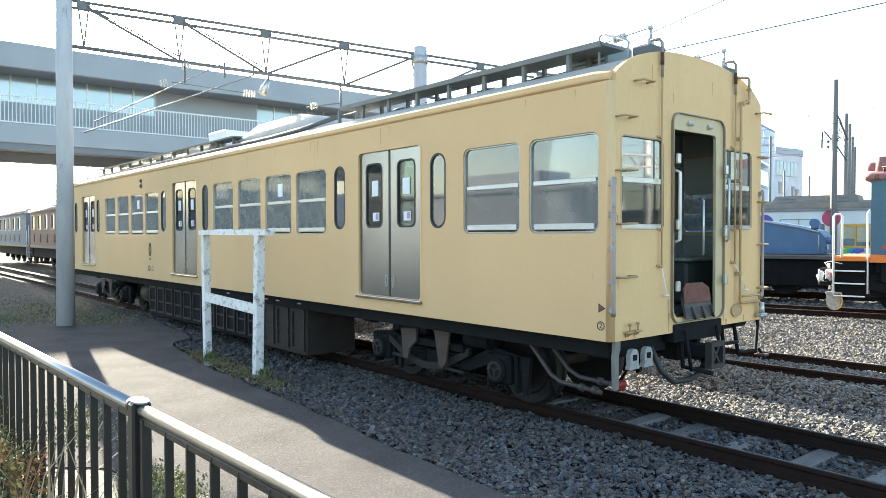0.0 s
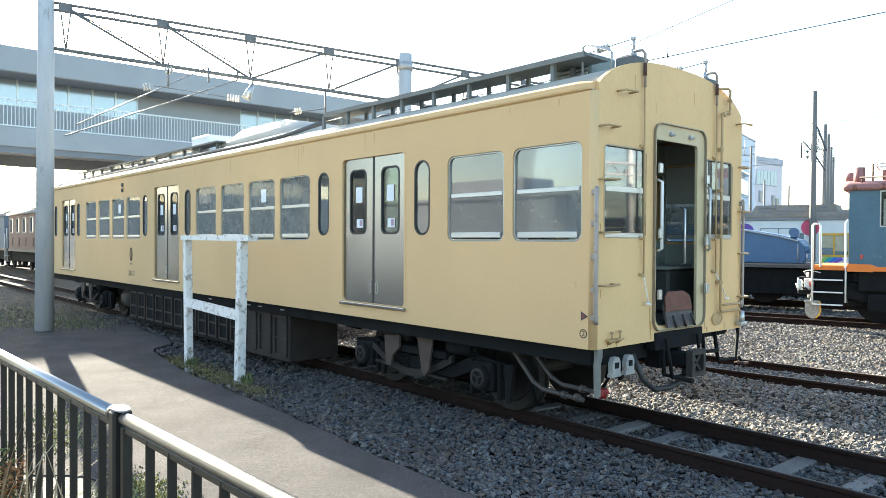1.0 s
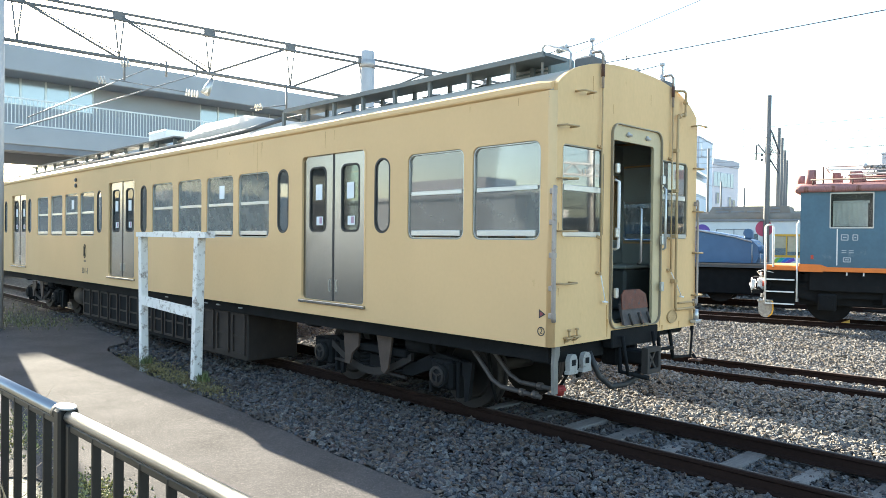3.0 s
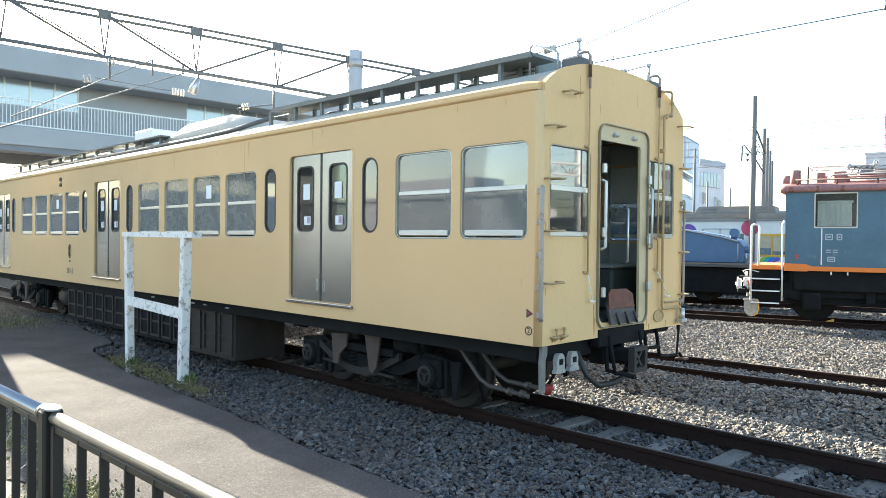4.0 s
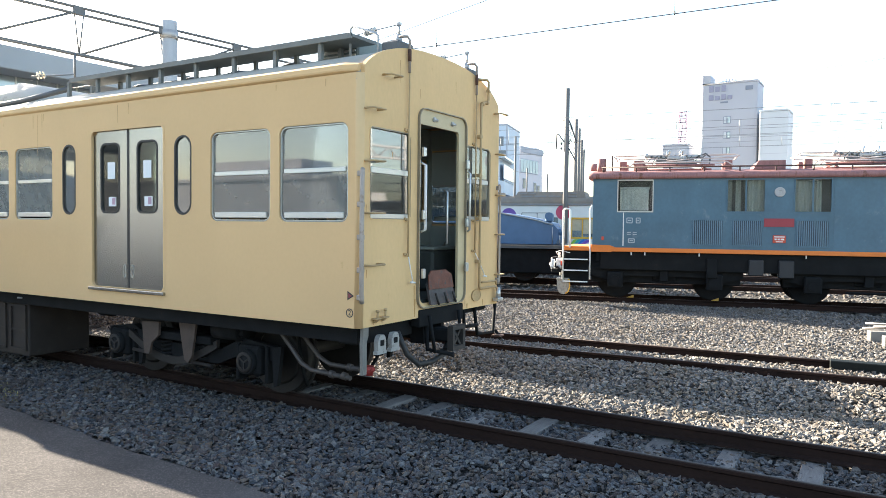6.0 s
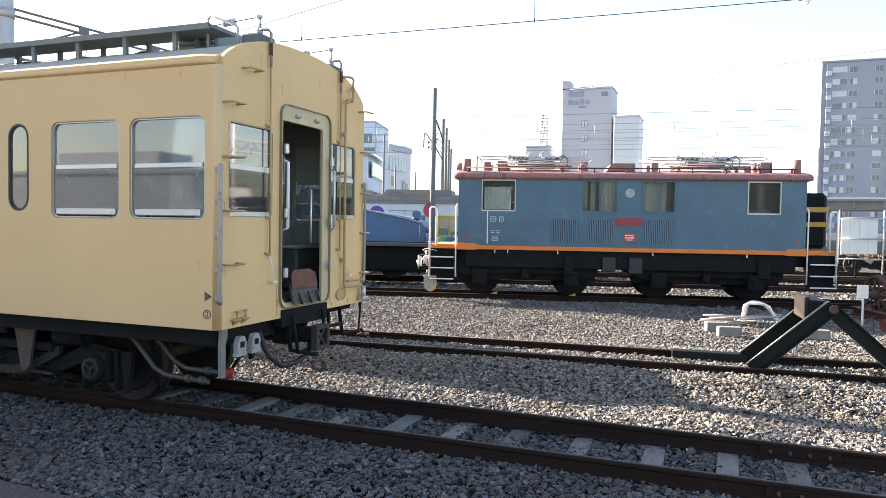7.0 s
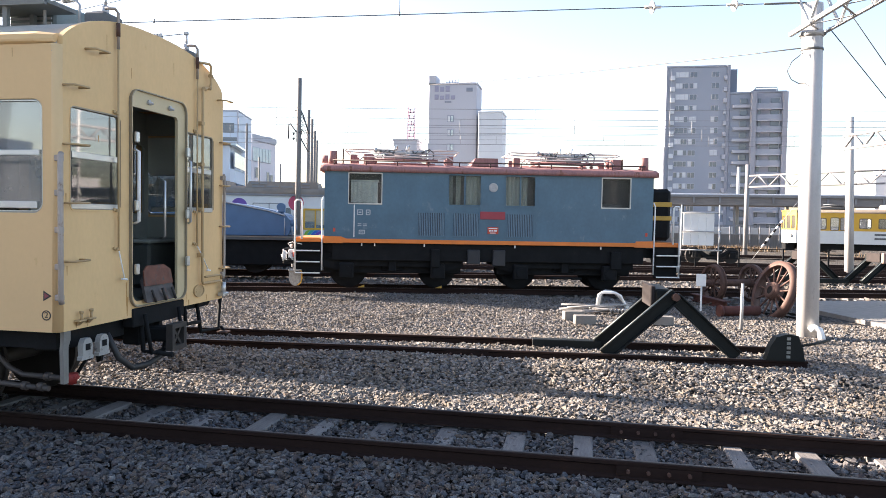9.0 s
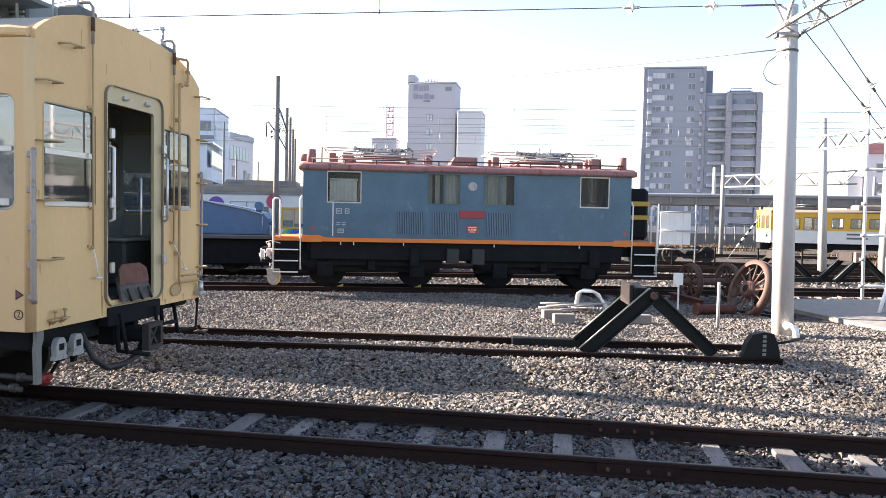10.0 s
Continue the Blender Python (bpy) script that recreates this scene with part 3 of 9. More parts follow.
def joint(key, a, side):
    """Two fishplates with bolts over a rail joint."""
    x, y = track_xy(key, a, side * 0.566)
    t = thing("rail_joint", pose(x, y, 0, 0, 0, TRACKS[key][1]), "rusty bolted fishplates over a rail joint", "rail joint", group="rail joints")
    for s in (-1, 1):
        bb = B()
        bb.prism([(-.33, s * .012, -.115), (.33, s * .012, -.115), (.33, s * .012, -.035), (-.33, s * .012, -.035)], (0, s * .022, 0))
        part("fishplate", bb, M_RAIL, t)
        for k in (-.24, -.08, .08, .24):
            part("bolt", B().cyl((k, s * .03, -.075), (k, s * .062, -.075), .017, seg=6), M_RUSTY, t)
    return t


joint("near", 4.83, -1)
joint("near", 4.83, 1)
joint("middle", 0.05, -1)


# ---- cream coach ----
coach = thing("passenger_coach", pose(0, 0, 0, 0, 0, 0.6), "retired cream-yellow railway passenger coach with open end door on rails", "train car")
L = -19.45
HW = 1.4


def roof_z(y):
    u = min(1.0, abs(y) / HW)
    return 3.24 + 0.45 * (1 - u ** 2.5) ** 0.6


DOORS = [-3.395, -10.27, -17.33]
WINS = [-0.57, -1.55] + [c - o for c in DOORS[:2] for o in (1.91, 2.92, 3.95, 5.01)]
NARROW = [-2.415, -4.515, -9.2, -11.44, -16.35, -18.6]
WZ = (1.97, 2.83)
DZ = (1.15, 2.99)

for side in (-1, 1):
    holes = [rrect(c - .43, c + .43, WZ[0] - .035, WZ[1] + .03, .085) for c in WINS]
    holes += [rrect(c - .14, c + .14, 2.0, 2.86, .13) for c in NARROW]
    holes += [rrect(c - .66, c + .66, *DZ, .07) for c in DOORS]
    b = B().plate([(L + .06, .96), (-.06, .96), (-.06, 3.3), (L + .06, 3.3)], holes, 0.05, lambda u, v, w, s=side: (u, s * (HW - w), v))
    part("side_wall", b, M_CREAM, coach)
    # rounded upright corners
    for x0, sx in ((-.06, 1), (L + .06, -1)):
        arc = [(x0 + sx * .06 * math.sin(radians(a)), side * (HW - .06 + .06 * math.cos(radians(a)))) for a in range(0, 91, 15)]
        b = B().loft([[(x, y, z) for x, y in arc] + [(x * 1 - sx * .03, y - side * .03, z) for x, y in reversed(arc)] for z in (.96, 3.3)], caps=True)
        part("corner_post", b, M_CREAM, coach)

# end walls, with windows and gangway door
ys = [(HW - .06) * math.cos(math.pi * i / 32) for i in range(33)]
arc_top = [(y, roof_z(y) + .015) for y in ys]
for x0, s in ((0, -1), (L, 1)):
    holes = [rrect(-1.26, -.6, *WZ, .05), rrect(.53, 1.12, *WZ, .05), rrect(-.40, .46, 1.10, 3.06, .09)] if s == -1 else []
    b = B().plate([(-HW + .06, .96), (HW - .06, .96)] + arc_top, holes, 0.05, lambda u, v, w, x0=x0, s=s: (x0 + s * w, u, v))
    part("end_wall", b, M_CREAM_END, coach)

# roof shell with its own thickness
prof = [(HW * math.sin(radians(a)), 0) for a in range(-90, 91, 6)]
outer = [(y, roof_z(y)) for y, _ in prof]
inner_p = [(y * .97, roof_z(y) - .04) for y, _ in reversed(prof)]
b = B().loft([[(x, y, z) for y, z in outer + inner_p] for x in (-.05, -6, -12, L + .05)], caps=True)
part("roof", b, M_ROOF, coach, "dirty grey painted roof")
for side in (-1, 1):
    b = B()
    gp = [(HW - .01, 3.3), (HW + .004, 3.305), (HW + .022, 3.318), (HW + .026, 3.335), (HW + .022, 3.375), (HW - .03, 3.405), (HW - .12, 3.40)]
    inner_end = [(HW - .03, 3.31), (HW - .012, 3.315), (HW - .01, 3.325), (HW - .008, 3.34), (HW - .012, 3.37), (HW - .05, 3.39), (HW - .12, 3.40)]
    b.loft([[(-.045, side * y, z) for y, z in inner_end]] + [[(x, side * y, z) for y, z in gp] for x in (-.2, -9, L + .2)] + [[(L + .045, side * y, z) for y, z in inner_end]], caps=True)
    for f in b.bm.faces:
        f.smooth = False
    part("rain_gutter", b, M_CREAM, coach, "weathered cream rain gutter along the roof edge")

# interior
part("floor", B().box((L + .06, -1.33, 1.05), (-.07, 1.33, 1.13)), M_INNER_FLOOR, coach)
part("inner_ceiling", B().box((L + .06, -1.15, 3.14), (-.07, 1.15, 3.17)), M_INNER, coach)
part("far_partition", B().box((L + .3, -1.33, 1.13), (L + .34, 1.33, 3.14)), M_INNER, coach)
for y0, y1 in ((-1.33, -.48), (.52, 1.33)):
    part("vestibule_panel", B().plate([(y0, 1.13), (y1, 1.13), (y1, 3.13), (y0, 3.13)], [rrect(y0 + .08, y1 - .08, 1.95, 2.75, .04)], .03, lambda u, v, w: (-.98 + w, u, v)), M_INNER, coach)
    part("vestibule_box", B().box((-.93, y0 + .05, 1.14), (-.45, y1 - .05, 1.62), .03), M_INNER_FLOOR, coach)
    part("box_lid", B().box((-.94, y0 + .04, 1.622), (-.44, y1 - .04, 1.66), .01), M_INNER, coach, "pale green box lid")
for side in (-1, 1):
    part("inner_lining", B().box((-2.2, side * 1.305, 1.13), (-.08, side * 1.32, WZ[0] - .06)), M_INNER, coach)
    part("inner_lining", B().box((L + .3, side * 1.29, WZ[1] + .045), (-.08, side * 1.31, 3.13)), M_INNER, coach)
part("inner_beam", B().box((-.98, -.48, 2.78), (-.94, .52, 3.13)), M_INNER, coach)
for side in (-1, 1):
    for x0, x1 in ((-2.0, -1.1), (-9.0, -4.7), (-15.7, -11.4)):
        part("bench_seat", B().box((x0, side * 1.32, 1.32), (x1, side * .85, 1.55), .04).box((x0, side * 1.32, 1.55), (x1, side * 1.2, 1.95), .03), M_SEAT, coach)
    part("luggage_rail", B().tube([(-.98, side * 1.05, 2.6), (-9, side * 1.05, 2.6)], .014), M_ALU, coach)
for x, y in ((-1.0, -.42), (-1.0, .46), (-2.7, .7), (-4.05, .7)):
    part("grab_pole", B().cyl((x, y, 1.13), (x, y, 3.13), .017, seg=8), M_ALU, coach)

# side windows
b = B()
fr_o, fr_i = rrect(-.418, .418, WZ[0] - .022, WZ[1] + .02, .077), rrect(-.412, .412, WZ[0] - .016, WZ[1] + .014, .072)
b.plate(fr_o, [fr_i], 0.03, lambda u, v, w: (u, w, v))
ME_WFRAME = mesh_of("window_frame", b, M_ALU)
ME_WBAR = mesh_of("sash_bar", B().box((-.385, .004, 2.405), (.385, .03, 2.45), .004), M_ALU)
ME_WSILL = mesh_of("window_sill", B().box((-.37, -.008, WZ[0] - .0), (.37, .02, WZ[0] + .06), .006), M_ALU)
ME_WSEAL = mesh_of("seal", B().plate(rrect(-.432, .432, WZ[0] - .037, WZ[1] + .032, .085), [fr_o], .03, lambda u, v, w: (u, .004 + w, v)), M_ALUDULL)
ME_UP = mesh_of("upper_pane", B().box((-.41, .022, 2.43), (.41, .027, WZ[1] + .012)), M_GLASS)
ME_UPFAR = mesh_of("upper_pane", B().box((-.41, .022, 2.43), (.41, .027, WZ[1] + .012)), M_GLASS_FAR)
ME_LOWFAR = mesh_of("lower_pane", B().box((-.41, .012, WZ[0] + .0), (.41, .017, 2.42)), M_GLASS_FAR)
ME_LOW = mesh_of("lower_pane", B().box((-.41, .012, WZ[0] + .0), (.41, .017, 2.42)), M_GLASS_DUST)
ME_LONGBLIND = mesh_of("blind", B().box((-.42, .06, 2.12), (.42, .064, WZ[1] + .02)), M_BLIND)
ME_BLIND = mesh_of("blind", B().box((-.42, .06, 2.43), (.42, .064, WZ[1] + .02)), M_BLIND)


def share(name, me, parent, m=None, label=""):
    ob = new(name, me)
    ob.parent = parent
    if m is not None:
        ob.matrix_basis = m
    if label:
        ob["label"] = label
    return ob


for side in (-1, 1):
    for i, c in enumerate(WINS):
        turn = 0 if side == -1 else 180
        w = share("window", ME_WFRAME, coach, pose(c, side * (HW - .012), 0, 0, 0, turn), "aluminium-framed two-part sash window")
        share("sash_bar", ME_WBAR, w)
        share("sill", ME_WSILL, w)
        share("seal", ME_WSEAL, w)
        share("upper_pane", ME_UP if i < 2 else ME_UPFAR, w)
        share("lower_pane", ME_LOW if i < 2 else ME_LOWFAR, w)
        if i not in (4, 5):
            share("blind", ME_BLIND if i < 2 else ME_LONGBLIND, w, label="pale grey roller blind drawn down")
        if i in (3, 7):
            part("notice", B().box((-.06, .018, 2.52), (.1, .02, 2.72)), M_PAPER, w)

ns_o = rrect(-.14, .14, 2.0, 2.86, .13)
ME_NSEAL = mesh_of("seal", B().plate(ns_o, [rrect(-.118, .118, 2.022, 2.838, .112)], .03, lambda u, v, w: (u, w - .006, v)), M_RUBBER)
ME_NPANE = mesh_of("pane", B().box((-.125, .012, 2.015), (.125, .017, 2.845)), M_GLASS)
for side in (-1, 1):
    for c in NARROW:
        w = share("narrow_window", ME_NSEAL, coach, pose(c, side * (HW - .004), 0, 0, 0, 0 if side == -1 else 180), "narrow round-ended window in black rubber")
        share("pane", ME_NPANE, w)

# steel double doors
leaf_o = [(-.655, DZ[0]), (-.012, DZ[0]), (-.012, DZ[1] - .005), (-.585, DZ[1] - .005), (-.655, DZ[1] - .07)]
ME_LEAF = mesh_of("door_leaf", B().plate(leaf_o, [rrect(-.51, -.17, 2.03, 2.83, .07)], .03, lambda u, v, w: (u, w, v)), M_STEEL)
ME_LEAFWIN = mesh_of("window_seal", B().plate(rrect(-.525, -.155, 2.015, 2.845, .085), [rrect(-.503, -.177, 2.037, 2.823, .072)], .03, lambda u, v, w: (u, w - .004, v)), M_RUBBER)
ME_LEAFPANE = mesh_of("pane", B().box((-.512, .014, 2.03), (-.168, .018, 2.83)), M_GLASS_DOOR)
for side in (-1, 1):
    for c in DOORS:
        turn = 0 if side == -1 else 180
        d = thing("side_door", pose(c, side * (HW - .03), 0, 0, 0, turn), "", "")
        d.parent = coach
        d["label"] = "closed stainless-steel double sliding door"
        for flip in (1, -1):
            mm = Matrix.Diagonal((flip, 1, 1, 1))
            leaf = share("door_leaf", ME_LEAF, d, mm)
            share("window_seal", ME_LEAFWIN, d, mm)
            share("pane", ME_LEAFPANE, d, mm)
            for n0, n1, n2, n3 in ((-.07, .07, 2.42, 2.62), (-.05, .09, 2.1, 2.21)):
                part("notice", B().box((flip * .33 + n0, .008, n2), (flip * .33 + n1, .012, n3)), M_PAPER, d)
            part("sticker", B().box((flip * .33 + .02, .004, 2.12), (flip * .33 + .075, .007, 2.2)), M_MAGENTA, d)
            part("handle_recess", B().plate(rrect(flip * .07 - .02, flip * .07 + .02, 1.27, 1.42, .018), [rrect(flip * .07 - .014, flip * .07 + .014, 1.276, 1.414, .013)], .01, lambda u, v, w: (u, -.004 + w, v)), M_ALU, d)
        part("centre_rubber", B().box((-.022, -.006, DZ[0] + .005), (.022, .025, DZ[1] - .006), .006), M_RUBBER, d)
        part("door_sill", B().box((-.69, -.065, DZ[0] - .045), (.69, .01, DZ[0] - .01), .006), M_STEEL, d)
        part("door_frame", B().plate(rrect(-.685, .685, DZ[0] - .005, DZ[1] + .022, .08), [rrect(-.655, .655, DZ[0] - .001, DZ[1] - .006, .06)], .02, lambda u, v, w: (u, -.034 + w, v)), M_CREAM, d)
        part("door_interior_stop", B().box((-.66, .05, 1.13), (.66, .06, 1.16)), M_RUBBER, d)

# lettering and marks on the side
lettering("coach_number", "301-3", 0.17, M_BLACKP, coach, pose(-12.28, -HW - .002, 1.19, 90, 0, 0), "black stencilled figures")
lettering("end_figure", "2", 0.07, M_BLACKP, coach, pose(-.112, -HW - .002, 1.1, 90, 0, 0))
b = B().plate([(.042 * math.cos(2 * math.pi * i / 24), .042 * math.sin(2 * math.pi * i / 24)) for i in range(24)],
              [[(.033 * math.cos(2 * math.pi * i / 24), .033 * math.sin(2 * math.pi * i / 24)) for i in range(24)]], .002, lambda u, v, w: (-.112 + u, -HW - .001 - w, 1.1 + v))
part("figure_ring", b, M_BLACKP, coach)
M_REDMARK = mat("dark_red_mark", (0.22, 0.05, 0.06), 0.5, var=0.1, bump=0)
part("triangle_mark", B().prism([(-.138, -HW - .003, 1.217), (-.062, -HW - .003, 1.26), (-.138, -HW - .003, 1.303)], (0, .002, 0)), M_BLACKP, coach)
part("triangle_centre", B().prism([(-.126, -HW - .005, 1.236), (-.084, -HW - .005, 1.26), (-.126, -HW - .005, 1.284)], (0, .002, 0)), M_REDMARK, coach, "dark red triangle")
b = B().plate([(.09 * math.cos(2 * math.pi * i / 20), .15 * math.sin(2 * math.pi * i / 20)) for i in range(20)],
              [[(.07 * math.cos(2 * math.pi * i / 20), .12 * math.sin(2 * math.pi * i / 20)) for i in range(20)]], .002, lambda u, v, w: (-12.3 + u, -HW - .001 - w, 1.61 + v))
b.box((-12.33, -HW - .003, 1.51), (-12.27, -HW - .001, 1.71))
part("round_emblem", b, M_UNDER, coach, "plain dark oval emblem")
part("small_mark", B().box((-12.35, -HW - .003, 1.385), (-12.29, -HW - .001, 1.415)).box((-12.27, -HW - .003, 1.385), (-12.23, -HW - .001, 1.415)), M_BLACKP, coach)
for z in (2.98, 3.1):
    part("side_lamp", B().box((-12.88, -HW - .04, z), (-12.8, -HW, z + .09), .02), M_DARKGREY, coach, "small dark side lamp")
M_STREAK = mat("rust_stain", (0.5, 0.31, 0.135), 0.6, var=0.3, scale=8)
for x, z0 in ((-3.55, 3.06), (-5.1, 3.02), (-5.3, 3.1), (-6.4, 3.12), (-.42, 3.2), (-8.9, 3.1), (-5.2, 2.75), (-3.35, 3.15), (-7.4, 3.0), (-1.05, 3.21), (-5.06, 3.18)):
    part("rust_streak", B().prism([(x, -HW - .0012, 3.272), (x + .014, -HW - .0012, 3.272), (x + .009, -HW - .0012, z0), (x + .005, -HW - .0012, z0)], (0, .001, 0)), M_STREAK, coach, "thin rust streak below the gutter")

# ---- coach end: windows, doorway, fittings ----
for y0, y1 in ((-1.26, -.6), (.53, 1.12)):
    yc, hw = (y0 + y1) / 2, (y1 - y0) / 2
    b = B().plate(rrect(y0, y1, *WZ, .05), [rrect(y0 + .012, y1 - .012, WZ[0] + .05, WZ[1] - .012, .035)], .03, lambda u, v, w: (.002 - w, u, v))
    w = part("end_window", b, M_DOORFRAME, coach, "sash window in the coach end")
    part("sill", B().box((-.026, y0 + .012, WZ[0] + .004), (.006, y1 - .012, WZ[0] + .052), .005), M_ALU, w)
    part("sash_bar", B().box((-.028, y0 + .03, 2.40), (-.0, y1 - .03, 2.455), .004), M_ALU, w)
    part("upper_pane", B().box((-.02, y0 + .03, 2.43), (-.015, y1 - .03, WZ[1] - .02)), M_GLASS_END, w)
    part("lower_pane", B().box((-.014, y0 + .03, WZ[0] + .04), (-.009, y1 - .03, 2.42)), M_GLASS_LOW, w)
    # Black strip drawn for the shadow in the pocket beside the sash.
    part("pocket_shadow", B().box((-.03, y1 - .004, WZ[0] + .02), (.005, y1 + .022, WZ[1] - .03), .01), M_RUBBER, w, "black strip standing in for the shadowed pocket beside the sash")
    cur = B()
    for q0, q1 in ((y0 + .06, y0 + .26), (y1 - .2, y1 - .04)):
        pts = [(q0 + (q1 - q0) * i / 10, -.09 - .025 * (i % 2)) for i in range(11)]
        cur.prism([(x, yy, WZ[0] + .06) for yy, x in pts] + [(x - .01, yy, WZ[0] + .06) for yy, x in reversed(pts)], (0, 0, .36))
    part("curtain", cur, M_NET, w, "limp pale curtain behind the lower pane")
    part("blind", B().box((-.06, y0 + .25 * (y1 - y0), 2.44), (-.055, y1 - .03, WZ[1])), M_WHITE, w, "white roller blind")
    part("seal", B().plate(rrect(y0 - .008, y1 + .008, WZ[0] - .014, WZ[1] + .006, .056), [rrect(y0, y1, *WZ, .05)], .006, lambda u, v, w: (.004 - w, u, v)), M_CREAM_END, w)
M_DOORPALE = mat("pale_door_jamb", (0.5, 0.41, 0.25), 0.5, var=0.08, wear=(0.4, 0.33, 0.22), wear_amt=0.3)
part("gangway_frame", B().plate(rrect(-.46, .52, 1.05, 3.12, .12), [rrect(-.45, .51, 1.06, 3.11, .112)], .034, lambda u, v, w: (.03 - w, u, v)), M_DOORFRAME, coach, "dull steel ring round the gangway opening")
part("gangway_panel", B().plate(rrect(-.45, .51, 1.06, 3.11, .112), [rrect(-.435, .37, 1.075, 2.95, .04)], .03, lambda u, v, w: (.004 - w, u, v)), M_DOORPALE, coach, "pale worn doorway surround")
for y, z in ((-.42, 1.42), (-.42, 2.02), (-.42, 2.66), (.48, 1.45), (.48, 1.95), (.48, 2.6)):
    part("gangway_clamp", B().box((.04, y - .025, z - .05), (.075, y + .025, z + .05), .008), M_ALU, coach)
for y in (-.15, .22):
    part("top_hinge", B().cyl((.02, y - .04, 3.02), (.02, y + .04, 3.02), .014, seg=8).box((.0, y - .02, 3.0), (.02, y + .02, 3.05), .004), M_GALV, coach)
part("door_grab_bar", B().tube([(.0, -.38, 2.55), (.05, -.38, 2.53), (.05, -.38, 1.87), (.0, -.38, 1.85)], .016, 8), M_WHITE, coach, "white grab bar beside the doorway")
part("inner_grab_bar", B().tube([(-.1, .24, 2.3), (-.05, .22, 2.28), (-.05, .22, 1.72), (-.1, .24, 1.7)], .014, 8), M_ALU, coach)
part("frame_grab_bar", B().tube([(.05, .5, 2.52), (.08, .5, 2.5), (.08, .5, 1.87), (.05, .5, 1.85)], .014, 8), M_ALU, coach)
M_FACE = mat("worn_grey_iron", (0.028, 0.025, 0.023), 0.7, var=0.3, scale=8, wear=(0.09, 0.06, 0.045), wear_amt=0.35)
M_PLATE = mat("gangway_plate", (0.07, 0.062, 0.06), 0.65, metal=0.1, var=0.35, scale=9, bump=0.3, wear=(0.13, 0.055, 0.035), wear_amt=0.55, wear_scale=11)
M_PLATERED = mat("rust_red_plate", (0.13, 0.045, 0.026), 0.7, var=0.4, scale=9, bump=0.3, wear=(0.06, 0.052, 0.05), wear_amt=0.55, wear_scale=12)
b = B().prism([(.06, -.26, 1.08), (.06, .27, 1.08), (.0, .25, 1.28), (-.03, .16, 1.36), (-.03, -.14, 1.36), (.0, -.24, 1.28)], (-.03, 0, .01))
for y in (-.16, .02, .19):
    part("plate_arm", B().tube([(.075, y + .03, 1.08), (.06, y - .02, 1.2)], .013, 6), M_FACE, coach, "worn steel arm of the gangway plate")
gb = part("gangway_bridge_plate", b, M_PLATE, coach, "folded-up gangway plate, grey below and rust-red above")
part("upper_plate", B().prism([(.025, -.245, 1.24), (.025, .255, 1.24), (-.0, .245, 1.38), (-.02, .16, 1.43), (-.02, -.14, 1.43), (-.0, -.225, 1.38)], (-.012, 0, .004)), M_PLATERED, gb, "rust-red upper plate")
part("threshold", B().box((-.1, -.42, .86), (.02, .48, 1.04), .01), M_UNDER, coach)

M_CREAMROD = mat("stained_cream_pipe", (0.42, 0.29, 0.145), 0.6, var=0.15, scale=5, bump=0.05, wear=(0.25, 0.13, 0.05), wear_amt=0.35, wear_scale=9)
M_HANDRAIL = mat("worn_steel_rail", (0.33, 0.285, 0.25), 0.55, metal=0.2, var=0.15, scale=6, wear=(0.15, 0.085, 0.045), wear_amt=0.45, wear_scale=7)
# rungs bolted to the near corner and to the far corner
RUNG = [(-.98, 3.33), (-1.25, 2.98), (-1.25, 2.5), (-1.25, 2.02), (-1.25, 1.54), (1.3, 3.27), (1.42, 2.79), (1.42, 2.29), (1.42, 1.81), (1.42, 1.32)]
for y, z in RUNG:
    b = B()
    if y > 1.35:
        b.tube([(-.01, 1.27, z), (.06, 1.28, z), (.06, 1.42, z), (-.04, 1.425, z), (-.05, 1.33, z)], .01)
    else:
        b.tube([(-.01, y - .09, z), (.1, y - .085, z), (.1, y + .1, z + .006), (-.01, y + .105, z + .006)], .01)
    part("step_rung", b, M_CREAMROD, coach)
